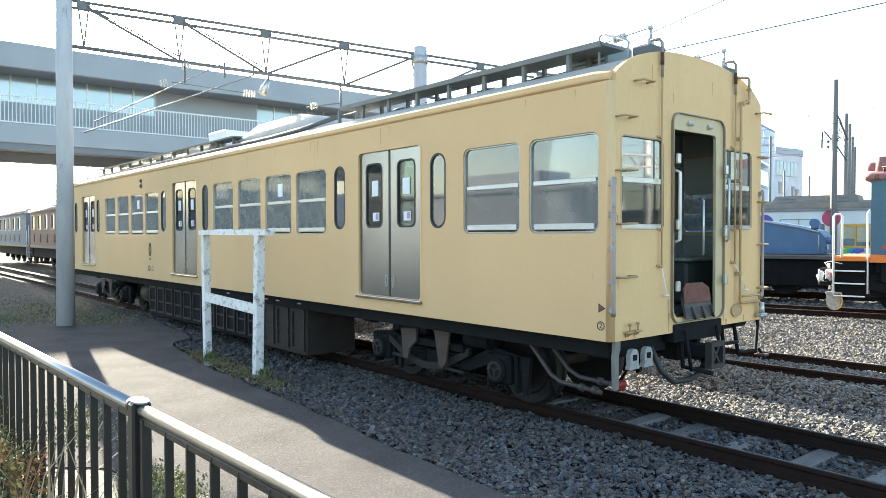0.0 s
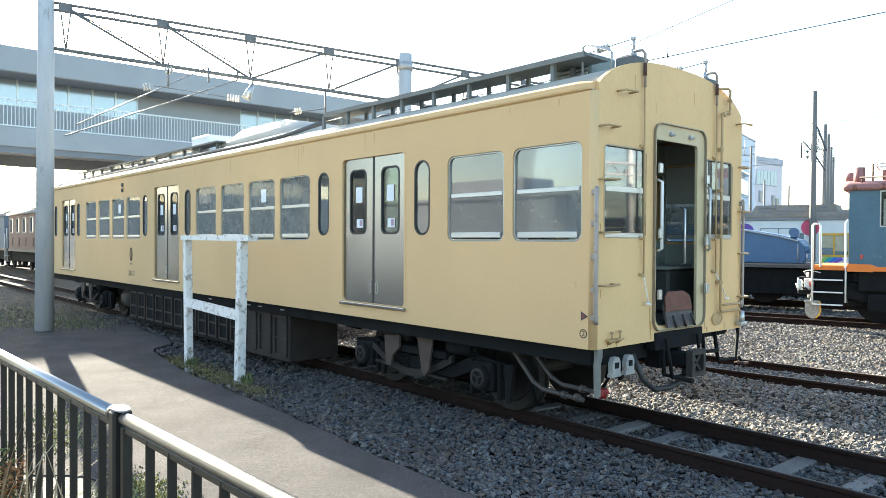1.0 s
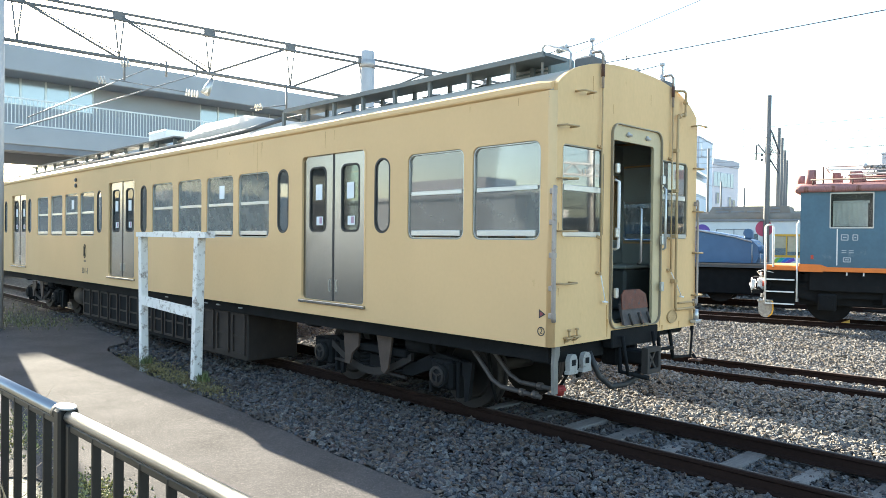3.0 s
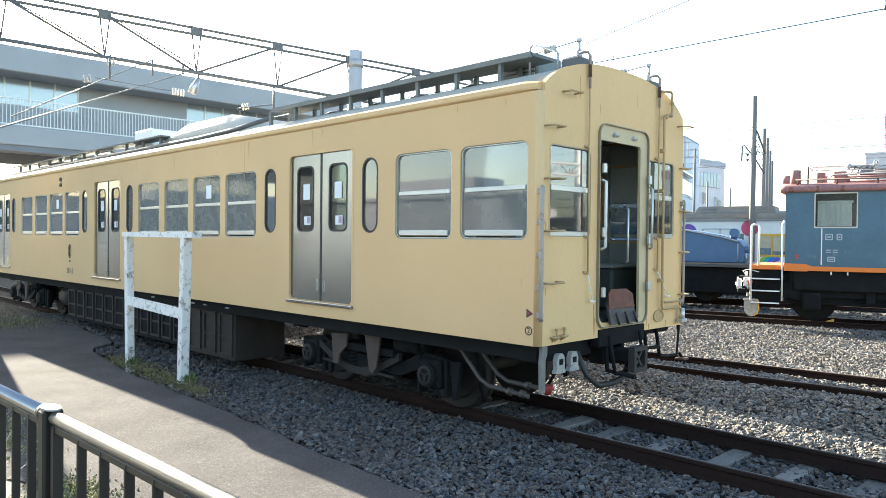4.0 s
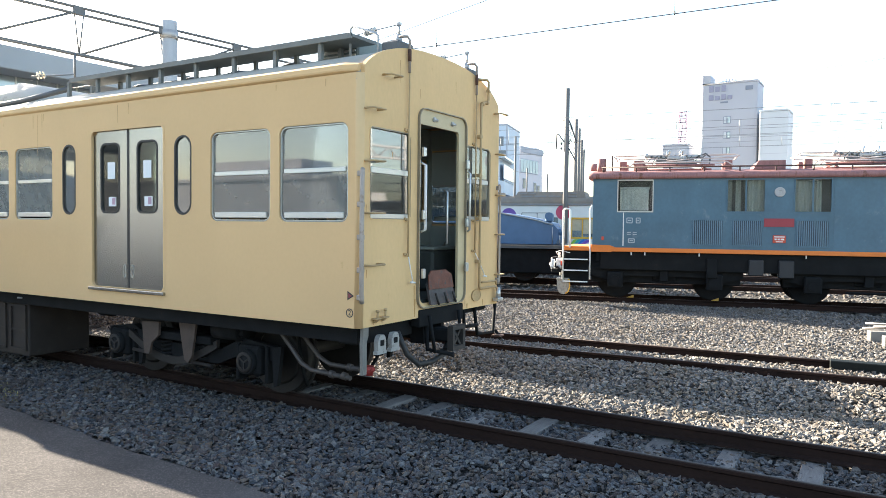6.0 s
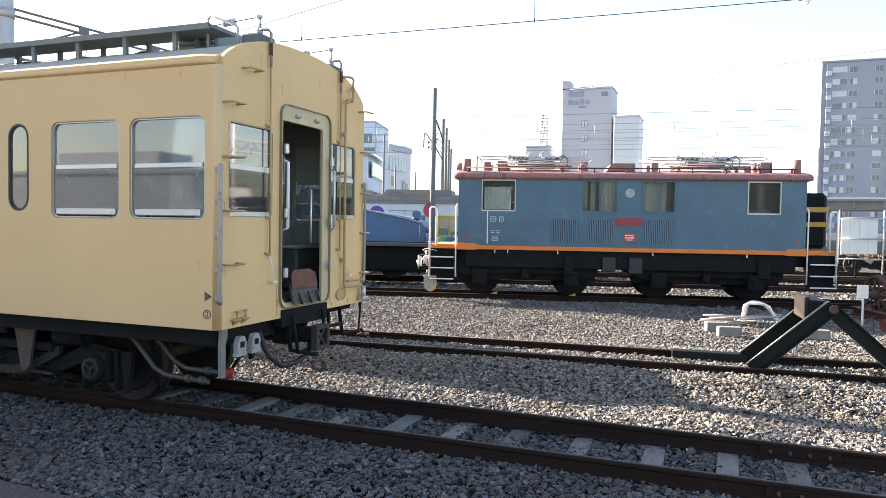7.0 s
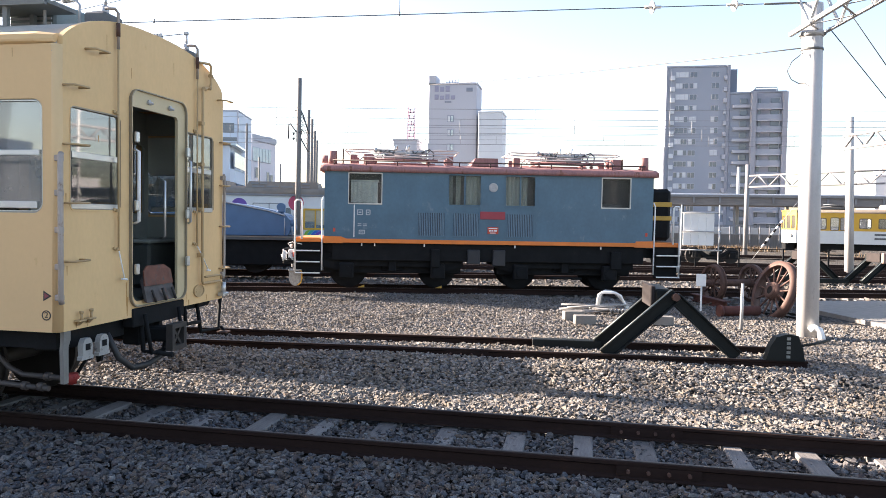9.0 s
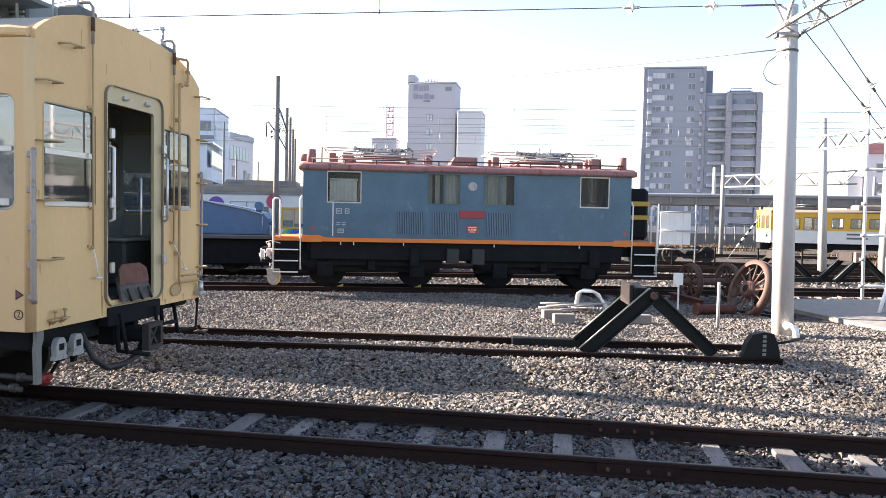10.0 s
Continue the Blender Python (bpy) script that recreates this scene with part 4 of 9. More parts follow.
# conduits
for y, cord in ((-.66, (.06, 1.34)), (.72, (.22, 1.32))):
    b = B().tube([(.03, y, 1.6), (.03, y, 3.5)], .0085, 8)
    for z in (1.62, 1.97, 2.85):
        b.box((0, y - .022, z - .014), (.036, y + .012, z + .014), .004).box((.0, y - .045, z - .006), (.02, y - .02, z + .02), .003)
    part("conduit", b, M_CREAMROD, coach)
    part("upper_conduit", B().tube([(.03, y, 3.42), (.03, y, 3.74), (.02, y - .03, 3.77), (-.06, y - .06, 3.77)], .014, 8), M_HANDRAIL, coach)
    part("conduit_sleeve", B().cyl((.03, y, 3.53), (.03, y, 3.65), .018, seg=10), M_RUSTY, coach, "rusty pipe sleeve")
    part("pull_cord", B().tube([(.035, y, 1.6), (.04, y + cord[0] * .4, 1.5), (.05, y + cord[0], cord[1])], .006), M_WHITE, coach, "white cord with a small toggle")
    part("toggle", B().cyl((.05, y + cord[0] - .04, cord[1] + .005), (.05, y + cord[0] + .04, cord[1] - .005), .01, seg=6), M_WHITE, coach)
    # wire terminal on the roof
    rz, yb = roof_z(y), y + .03
    t = part("aerial_post", B().box((-.24, yb - .14, rz - .06), (-.03, yb + .13, rz + .085), .015).box((-.2, yb - .1, rz + .08), (-.07, yb + .09, rz + .1), .008), M_DARKGREY, coach, "dark roof box with a wire terminal")
    part("terminal_post", B().cyl((-.12, yb, rz + .08), (-.12, yb, rz + .17), .035, .028, 10).cyl((-.12, yb, rz + .17), (-.12, yb, 3.92), .014, .012, 8).box((-.15, yb - .02, 3.905), (-.1, yb + .02, 3.94), .006), M_GALV, t, "grey terminal post")
    part("aerial_wire", B().tube([(-.12, yb, 3.92), (-.42, yb, 3.9), (-.62, yb, 3.885), (-3.0, yb - .02, 3.8), (-9.0, yb, 3.75)], .005), M_DARKGREY, t)
    bb = B()
    for k in range(4):
        bb.cyl((-.42 - .034 * k, yb, 3.9 - .003 * k), (-.448 - .034 * k, yb, 3.898 - .003 * k), .036, .03, 12)
    part("insulator", bb, M_PORCELAIN, t, "white ribbed insulator")
# ladder pipes on the far half
b = B().tube([(.04, .73, 3.6), (.04, .95, 3.63), (.05, .975, 3.61), (.05, .975, 3.4), (.05, .96, 3.37), (.05, .82, 3.34), (.05, .8, 3.31), (.05, .8, 1.21), (.05, .82, 1.18), (.05, 1.2, 1.18), (.05, 1.25, 1.16), (.05, 1.27, 1.05)], .015, 8)
b.tube([(.05, .86, 1.25), (.05, 1.22, 1.25), (.05, 1.24, 1.2)], .012, 8)
for z in (1.5, 2.0, 2.5, 2.95):
    b.box((0, .77, z - .02), (.06, .83, z + .02), .005)
for y, z in ((.94, 3.36), (.83, 3.33), (.97, 3.5)):
    b.cyl((.05, y - .02, z), (.05, y + .02, z), .023, seg=10)
part("vent_pipe", b, M_CREAMROD, coach, "cream pipes running up the coach end")
part("pipe_valve", B().cyl((.06, 1.27, 1.02), (.06, 1.27, 1.16), .035, .028, 10).box((.02, 1.2, 1.0), (.1, 1.33, 1.04), .008), M_ALU, coach)
# upright handrails at both corners
for y, x in ((-1.40, -.02), (1.32, -.02)):
    b = B().tube([(x + .05, y * 1.0, 2.42), (x + .055, y * 1.012, 2.4), (x + .055, y * 1.012, 1.24), (x + .05, y, 1.2)], .022 if y < 0 else .015, 10)
    for z in ((1.25, 1.5, 1.8, 2.1, 2.38) if y < 0 else (1.25, 2.38)):
        b.box((x + .0, y - .025, z - .025), (x + .06, y + .025, z + .025), .006)
    part("handrail", b, M_HANDRAIL, coach, "worn steel corner handrail")
# lower fittings on the end
for y, z in ((-1.175, 1.035), (-1.05, 1.04)):
    part("lamp_bracket", B().box((0, y - .05, z - .01), (.06, y + .045, z + .006), .005).prism([(.0, y - .025, z - .045), (.0, y + .025, z - .045), (.05, y + .015, z - .008), (.05, y - .015, z - .008)], (.006, 0, 0)).cyl((.04, y, z), (.04, y, z + .06), .01, seg=8).cyl((.04, y, z + .06), (.04, y, z + .08), .018, seg=8), M_CREAMROD, coach)
M_RUSTRUN = mat("amber_rust_run", (0.42, 0.22, 0.07), 0.7, var=0.3, scale=20)
for y, z1, z0, w_ in ((-1.19, 1.02, .975, .022), (-1.15, 1.02, .985, .014), (-1.05, 1.02, .97, .016), (-1.3, 1.5, 1.42, .012), (-1.31, 2.1, 2.03, .014), (-.5, 1.3, 1.08, .018), (-.49, 1.16, .98, .03),
                      (.55, 1.2, 1.0, .02), (.6, 1.02, .965, .03), (-.42, 3.3, 3.2, .008), (-.9, 2.62, 2.56, .01), (.98, 1.04, .97, .02), (-.78, 3.52, 3.3, .006), (.3, 3.5, 3.36, .006)):
    part("rust_run", B().prism([(.0012, y - w_ / 2, z1), (.0012, y + w_ / 2, z1), (.0012, y + w_ * .2, z0), (.0012, y - w_ * .1, z0)], (-.001, 0, 0)), M_RUSTRUN, coach, "amber rust run on the cream end")
ov = [(.11 * math.cos(2 * math.pi * i / 20), .07 * math.sin(2 * math.pi * i / 20)) for i in range(20)]
plq = part("builder_oval", B().plate(ov, [], .012, lambda u, v, w: (.014 - w, .8 + u, 1.1 + v)), M_CREAMROD, coach, "cream painted oval cast plate")
part("rim", B().plate(ov, [[(u * .86, v * .82) for u, v in ov]], .006, lambda u, v, w: (.02 - w, .8 + u, 1.1 + v)), M_CREAMROD, plq)
part("raised_bar", B().box((.014, .745, 1.112), (.018, .855, 1.126)).box((.014, .74, 1.085), (.018, .86, 1.1)), M_CREAMROD, plq, "bars of raised lettering")
# hanging gear under the end
M_JUMPER = mat("chipped_pale_box", (0.17, 0.165, 0.15), 0.7, var=0.15, scale=12, wear=(0.12, 0.1, 0.08), wear_amt=0.4, wear_scale=20)
M_JUMPERBOX = mat("chipped_white_box", (0.3, 0.3, 0.285), 0.65, var=0.15, scale=12, wear=(0.1, 0.085, 0.07), wear_amt=0.42, wear_scale=16)
part("jumper_post", B().prism([(-.05, -1.32, .98), (-.05, -1.24, .98), (-.05, -1.24, .88), (-.05, -1.265, .82), (-.05, -1.265, .52), (-.05, -1.32, .52), (-.05, -1.33, .8), (-.05, -1.32, .88)], (.035, 0, 0)), M_JUMPER, coach, "grey hanging bracket")
for y in (-1.07, -.85):
    b = B().prism([(.02, y - .075, .685), (.02, y + .075, .685), (.02, y + .075, .71), (.02, y + .06, .72), (.02, y + .065, .805), (.02, y + .05, .845), (.02, y + .03, .868), (.02, y - .03, .868), (.02, y - .05, .845), (.02, y - .065, .805), (.02, y - .06, .72), (.02, y - .075, .71)], (-.05, 0, 0))
    part("jumper_box", b, M_JUMPERBOX, coach, "chipped white jumper socket box")
    part("jumper_box_label", B().box((.021, y - .03, .765), (.024, y + .03, .82)), M_UNDER, coach)
part("hose", B().tube([(-.05, -.72, .85), (.03, -.66, .62), (.06, -.5, .5), (.1, -.3, .5), (.12, -.1, .55), (.1, .0, .66)], .028, 8), M_RUBBER, coach, "black rubber brake hose")
part("hose_cock", B().cyl((-.14, -1.06, .46), (-.14, -1.06, .55), .035, .05, 10).box((-.2, -1.09, .5), (-.08, -1.03, .54), .012), mat("red_valve", (0.25, 0.025, 0.02), 0.6), coach, "red valve handle")
part("coupler_guard", B().tube([(-.05, -.2, .93), (-.02, -.2, .6), (.3, -.2, .58)], .025, 6), M_UNDER, coach)
part("drop_bar", B().box((-.08, .07, .7), (-.02, .13, .98), .005), M_UNDER, coach)
b = B().box((-.9, -.09, .68), (.18, .09, .82), .02).box((-.3, -.14, .64), (-.1, .14, .9), .02)
cp = part("coupler", b, M_UNDER, coach, "dark central coupler with a square face frame")
b = B().plate([(-.13, .6), (.13, .6), (.13, .86), (-.13, .86)], [[(-.085, .645), (.085, .645), (.085, .815), (-.085, .815)]], .07, lambda u, v, w: (.25 - w, u, v))
part("face_frame", b, M_FACE, cp, "worn grey face frame")
for s_ in (-1, 1):
    bb = B().prism([(.225, -.085 * s_, .645), (.225, -.05 * s_, .645), (.225, .085 * s_, .815), (.225, .05 * s_, .815)], (-.03, 0, 0))
    part("face_brace", bb, M_FACE, cp)
part("coupler_sling", B().tube([(.06, -.3, .98), (.12, -.28, .6), (.12, .28, .6), (.06, .3, .98)], .02), M_UNDER, coach)
b = B()
b.tube([(-.1, .95, .95), (-.05, .95, .62), (-.05, 1.35, .6), (-.05, 1.4, .95)], .022).tube([(-.03, 1.38, .62), (.05, 1.38, .51)], .02)
b.tube([(-.05, .6, .95), (-.03, .6, .75), (-.03, .9, .74)], .022)
part("step_iron", b, M_UNDER, coach, "bent iron shunter's step")
part("step_foot", B().box((-.04, 1.3, .55), (.08, 1.42, .57), .005), M_RUSTY, coach)
M_PIPE = mat("painted_pipe", (0.06, 0.05, 0.045), 0.6, var=0.2, scale=8, bump=0.1)
b = B().tube([(-2.2, -1.12, .93), (-2.0, -1.12, .9), (-1.38, -1.12, .88), (-1.25, -1.12, .8), (-.95, -1.12, .5), (-.82, -1.12, .445), (-.32, -1.12, .42)], .024, 8)
for x in (-.58, -.42):
    b.cyl((x, -1.12, .435), (x + .05, -1.12, .43), .038, seg=10)
part("air_pipe", b, M_PIPE, coach, "grey bent air pipe")
b = B().tube([(-1.6, -1.0, .92), (-1.25, -1.0, .9), (-1.1, -1.0, .82), (-.82, -1.0, .56), (-.68, -1.0, .5), (-.3, -1.0, .49)], .024, 8)
b.cyl((-.45, -1.0, .497), (-.4, -1.0, .495), .038, seg=10)
part("air_pipe", b, M_PIPE, coach, "grey bent air pipe")
part("pipe_bracket", B().box((-.62, -1.2, .9), (-.3, -1.1, .94), .006).box((-.5, -1.18, .82), (-.42, -1.12, .9), .006), M_JUMPER, coach)

# ---- coach underframe ----
b = B()
for y, z in ((-1.28, .8), (1.2, .9)):
    b.box((L + .1, y, z), (-.12, y + .08, .965))
for x in range(1, 18, 2):
    b.box((-x, -1.2, .82), (-x + .1, 1.2, .95))
b.box((L + .2, -.35, .68), (-.6, .35, .95))
b.box((-.35, -1.25, .78), (-.12, -.36, .955)).box((-.35, -.36, .885), (-.12, 1.25, .955)).box((-.3, -.04, .8), (-.2, .04, .89)).box((-.3, .24, .8), (-.2, .36, .89))
part("underframe", b, M_UNDER, coach)


M_HANGER = mat("hanger_rust", (0.07, 0.05, 0.04), 0.8, var=0.25, scale=6, bump=0.1)


def bogie(cx):
    bo = thing("bogie", pose(cx, 0, 0), "", "")
    bo.parent = coach
    bo["label"] = "black greasy two-axle bogie"
    b = B()
    for s in (-1, 1):
        pr = [(-1.42, .44), (-1.42, .6), (-.95, .66), (-.6, .5), (.6, .5), (.95, .66), (1.42, .6), (1.42, .44), (1.0, .5), (.55, .33), (-.55, .33), (-1.0, .5)]
        b.prism([(x, s * .92, z) for x, z in pr], (0, s * .09, 0))
        b.box((-.55, s * .85, .55), (.55, s * 1.12, .64), .01)
    b.box((-.22, -.95, .42), (.22, .95, .66), .02)
    part("bogie_frame", b, M_UNDER, bo)
    for x in (-1.12, 1.12):
        ws = B()
        for s in (-1, 1):
            ws.cyl((x, s * .5, .43), (x, s * .62, .43), .43, .43, 32)
            ws.cyl((x, s * .47, .43), (x, s * .505, .43), .455, .455, 32)
            ws.cyl((x, s * .62, .43), (x, s * .64, .43), .33, .3, 24)
        ws.cyl((x, -1.0, .43), (x, 1.0, .43), .075, seg=12)
        part("wheelset", ws, M_WHEEL, bo)
        for s in (-1, 1):
            ab = B().box((x - .17, s * .84, .28), (x + .17, s * 1.1, .6), .03).cyl((x, s * 1.08, .43), (x, s * 1.15, .43), .14, .13, 20)
            ab.box((x - .24, s * .9, .2), (x - .19, s * 1.05, .6), .01).box((x + .19, s * .9, .2), (x + .24, s * 1.05, .6), .01)
            a = part("axle_box", ab, M_UNDER, bo)
            hub = B().wheel_ring((x, s * 1.155, .43), (0, 1, 0), .075, .11, .014, 18)
            for k in range(3):
                an = radians(90 + 120 * k)
                hub.box((-.01, -.008, 0), (.01, .008, .08), 0, Matrix.Translation((x, s * 1.155, .43)) @ pose(0, 0, 0, 0, 60 + 120 * k, 0))
            part("axle_cover", hub, M_WHEEL, a, "round dark grey axle cover")
    for s in (-1, 1):
        for x in (-.32, .32):
            part("coil_spring", B().tube([(x + .08 * math.cos(k * .8), s * .98 + .08 * math.sin(k * .8), .33 + .006 * k) for k in range(42)], .016, 5), M_UNDER, bo)
        part("hanger_plate", B().prism([(-.57, s * 1.14, .74), (-.26, s * 1.14, .76), (-.27, s * 1.14, .6), (-.4, s * 1.14, .5), (-.44, s * 1.14, .37), (-.53, s * 1.14, .36)], (0, s * .03, 0)), M_HANGER, bo, "rust-brown hanger plate")
        part("hanger_plate", B().prism([(.06, s * 1.14, .92), (.4, s * 1.14, .92), (.3, s * 1.14, .4), (.24, s * 1.14, .33), (.18, s * 1.14, .36)], (0, s * .03, 0)), M_HANGER, bo, "rust-brown hanger plate")
        sw = [(-.95 + .12 * k, .52 - .26 * math.sin(math.pi * k / 13)) for k in range(14)]
        part("equaliser_bar", B().prism([(x, s * 1.03, z) for x, z in sw] + [(x, s * 1.03, z + .09) for x, z in reversed(sw)], (0, s * .05, 0)), M_WHEEL, bo, "dark curved equaliser bar")
        for x in (-1.12, 1.12):
            part("guard_iron", B().prism([(x + .3, s * 1.0, .6), (x + .44, s * 1.0, .62), (x + .38, s * 1.0, .2), (x + .33, s * 1.0, .18)], (0, s * .05, 0)), M_UNDER, bo)
        part("brake_cylinder", B().cyl((.55, s * 1.02, .72), (.95, s * 1.02, .72), .1, seg=16).cyl((.95, s * 1.02, .72), (1.02, s * 1.02, .72), .06, seg=12), M_UNDER, bo)
        part("hose_drum", B().cyl((-1.6, s * 1.0, .8), (-1.35, s * 1.0, .8), .08, seg=12), M_UNDER, bo)
        part("brake_rod", B().cyl((-.9, s * 1.05, .36), (.5, s * 1.05, .3), .022, seg=8), M_UNDER_BROWN, bo)
        part("sand_pipe", B().tube([(1.5, s * .75, .8), (1.55, s * .7, .3), (1.5, s * .58, .12)], .02), M_UNDER, bo)
    return bo


bogie(-2.86)
bogie(-16.4)

# equipment boxes
def equipment(x0, x1, z0, n, m, name, label):
    b = B().box((x0, -1.22, z0), (x1, -.35, .86), .015)
    ob = part(name, b, m, coach, label)
    w = (x1 - x0) / n
    for i in range(n):
        a0, a1 = x0 + w * i + .05, x0 + w * (i + 1) - .05
        d = part("cover_frame", B().plate(rrect(a0, a1, z0 + .07, .78, .02), [rrect(a0 + .035, a1 - .035, z0 + .105, .745, .01)], .02, lambda u, v, w_: (u, -1.245 + w_, v)).box((a0 + .03, -1.24, (z0 + .78) / 2 - .015), (a1 - .03, -1.225, (z0 + .78) / 2 + .015)), M_UNDER_BROWN, ob, "raised rusty cover frame")
    return ob


equipment(-7.25, -5.75, .08, 3, M_UNDER_BROWN, "resistor_box", "rust-brown resistor box under the floor")
equipment(-9.6, -7.35, .12, 5, M_UNDER, "battery_box", "dark battery box under the floor")
equipment(-12.9, -9.8, .15, 6, M_UNDER, "control_box", "dark control box under the floor")
for x in (-7.0, -6.6, -5.9, -8.5):
    part("hook", B().box((x, -1.3, .87), (x + .1, -1.2, .89), .004), M_GALV, coach)
part("air_tank", B().cyl((-13.2, -.9, .55), (-13.9, -.9, .55), .22, seg=20), M_UNDER_BROWN, coach)

# ---- roof gear ----
b = B()
X0, X1 = -5.1, -.42
b.box((X1, -1.02, 3.755), (X0, -.62, 3.785))
b.box((X1, -1.03, 3.735), (X0, -1.0, 3.79))
part("roof_walkway", b, M_WALKWAY, coach, "long dark grey walkway board on the roof")
for i in range(8):
    x = X1 - .42 - i * .62
    for y in (-.98, -.66):
        part("walkway_post", B().box((x - .022, y - .02, roof_z(y) - .01), (x + .022, y + .02, 3.76)), M_WALKWAY, coach)
b = B()
b.box((-18, -1.02, 3.74), (-8.8, -.72, 3.765))
for i in range(12):
    part("walkway_post", B().box((-9 - i * .78, -.95, roof_z(-.9) - .01), (-8.95 - i * .78, -.9, 3.739)), M_WALKWAY, coach)
part("rear_walkway", b, M_WALKWAY, coach, "dark walkway board along the far roof")
M_TEALBOX = mat("teal_grey_box", (0.13, 0.17, 0.175), 0.6, var=0.15)
b = B().box((-1.15, -.6, roof_z(.6) - .02), (-.66, -.15, 3.9), .02)
part("resistor_cabinet", b, M_TEALBOX, coach, "dark slatted box on the roof end")
for k in range(5):
    part("cabinet_louvre", B().box((-1.12, -.615, 3.68 + .045 * k), (-.69, -.598, 3.7 + .045 * k)), M_GALV, coach)
part("roof_handrail", B().tube([(-.62, -.78, 3.6), (-.62, -.78, 3.9), (-.58, -.78, 3.93), (-.3, -.78, 3.82), (-.27, -.78, 3.79), (-.27, -.78, 3.6)], .013, 6), M_GALV, coach)
for x in (-1.7, -2.6, -3.4, -4.4):
    b = B().cyl((x, -.4, 3.6), (x, -.4, 3.7), .1, .12, 14)
    b.cyl((x, -.4, 3.7), (x, -.4, 3.74), .17, .1, 14)
    part("roof_ventilator", b, M_DARKGREY, coach, "small mushroom ventilator")
    part("roof_cable", B().tube([(x - .12, -.4, 3.68), (x - .35, -.3, 3.69), (x - .6, -.4, 3.7)], .02), M_DARKGREY, coach)
b = B()
loops = []
for x, k in ((-6.0, .15), (-6.5, .8), (-7.0, 1), (-8.6, 1), (-9.0, .75), (-9.3, .2)):
    loops.append([(x, -.85, 3.52), (x, -.85, 3.52 + .25 * k), (x, -.6, 3.56 + .42 * k), (x, .6, 3.56 + .42 * k), (x, .85, 3.52 + .25 * k), (x, .85, 3.52)])
b.loft(loops, caps=True)
part("air_conditioner", b, M_ROOF, coach, "low rounded pale grey roof air conditioner")
part("cable_trough", B().tube([(-5.2, -.95, 3.68), (-6.2, -1.0, 3.6), (-7.2, -1.08, 3.55), (-9, -1.08, 3.55), (-18, -1.05, 3.55)], .035), M_DARKGREY, coach)
b = B().box((-10.6, -.75, 3.5), (-9.8, .2, 4.02), .02)
part("roof_box", b, M_WHITE, coach, "white box on the roof")
for x in (-12, -14, -16):
    part("roof_resistor", B().box((x, -.7, 3.55), (x - .9, -.2, 3.74), .02), M_DARKGREY, coach)
    part("roof_cable", B().tube([(x, -.75, 3.74), (x - .5, -.72, 3.82), (x - 1.2, -.75, 3.74)], .02), M_DARKGREY, coach)


# ---- blue electric locomotive ----
M_BLUE = mat("faded_blue_paint", (0.056, 0.125, 0.178), 0.42, var=0.2, scale=1.4, fine=14, bump=0.12, bdist=0.01, wear=(0.14, 0.2, 0.24), wear_amt=0.42, wear_scale=2.0, stretch=(1, 1, .8))
# Body blue darkened to put the shade behind the louvre slats into colour.
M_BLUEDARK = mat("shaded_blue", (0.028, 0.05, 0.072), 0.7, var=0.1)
M_REDROOF = mat("faded_red_paint", (0.27, 0.13, 0.125), 0.7, var=0.35, scale=5, bump=0.25, wear=(0.14, 0.055, 0.032), wear_amt=0.62, wear_scale=5.0, stretch=(1.6, 1, .35))
M_ORANGE = mat("orange_paint", (0.7, 0.19, 0.03), 0.5, var=0.1, bump=0.03, wear=(0.35, 0.14, 0.06), wear_amt=0.2)
M_REDPLATE = mat("red_plate", (0.3, 0.035, 0.05), 0.5, var=0.1, bump=0.02)
M_REDBRIGHT = mat("bright_red", (0.5, 0.06, 0.03), 0.5, var=0.1, bump=0.02)
M_CURTAIN = mat("pale_curtain", (0.5, 0.5, 0.44), 0.85, var=0.25, scale=2, fine=10, bump=0.1, stretch=(9, 1, 0.3))
M_EQUIP = mat("equipment_grey", (0.018, 0.02, 0.024), 0.6, var=0.2)
M_FRAME = mat("dull_window_frame", (0.5, 0.5, 0.47), 0.45, metal=0.4, var=0.1)
M_MARK = mat("faded_white_mark", (0.38, 0.42, 0.44), 0.6, var=0.3, scale=40, bump=0)
M_ROOFRAIL = mat("rusty_roof_rail", (0.06, 0.03, 0.027), 0.7, var=0.2)
M_PANTO = mat("pantograph_tube", (0.5, 0.44, 0.42), 0.5, metal=0.2, var=0.15)
M_BLINDW = mat("white_blind_cloth", (0.75, 0.75, 0.7), 0.85, var=0.2, scale=5, fine=20, bump=0.3)
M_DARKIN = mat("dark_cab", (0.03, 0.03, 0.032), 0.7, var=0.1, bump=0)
M_YELLOWMARK = mat("yellow_mark", (0.5, 0.3, 0.05), 0.6, var=0.1)

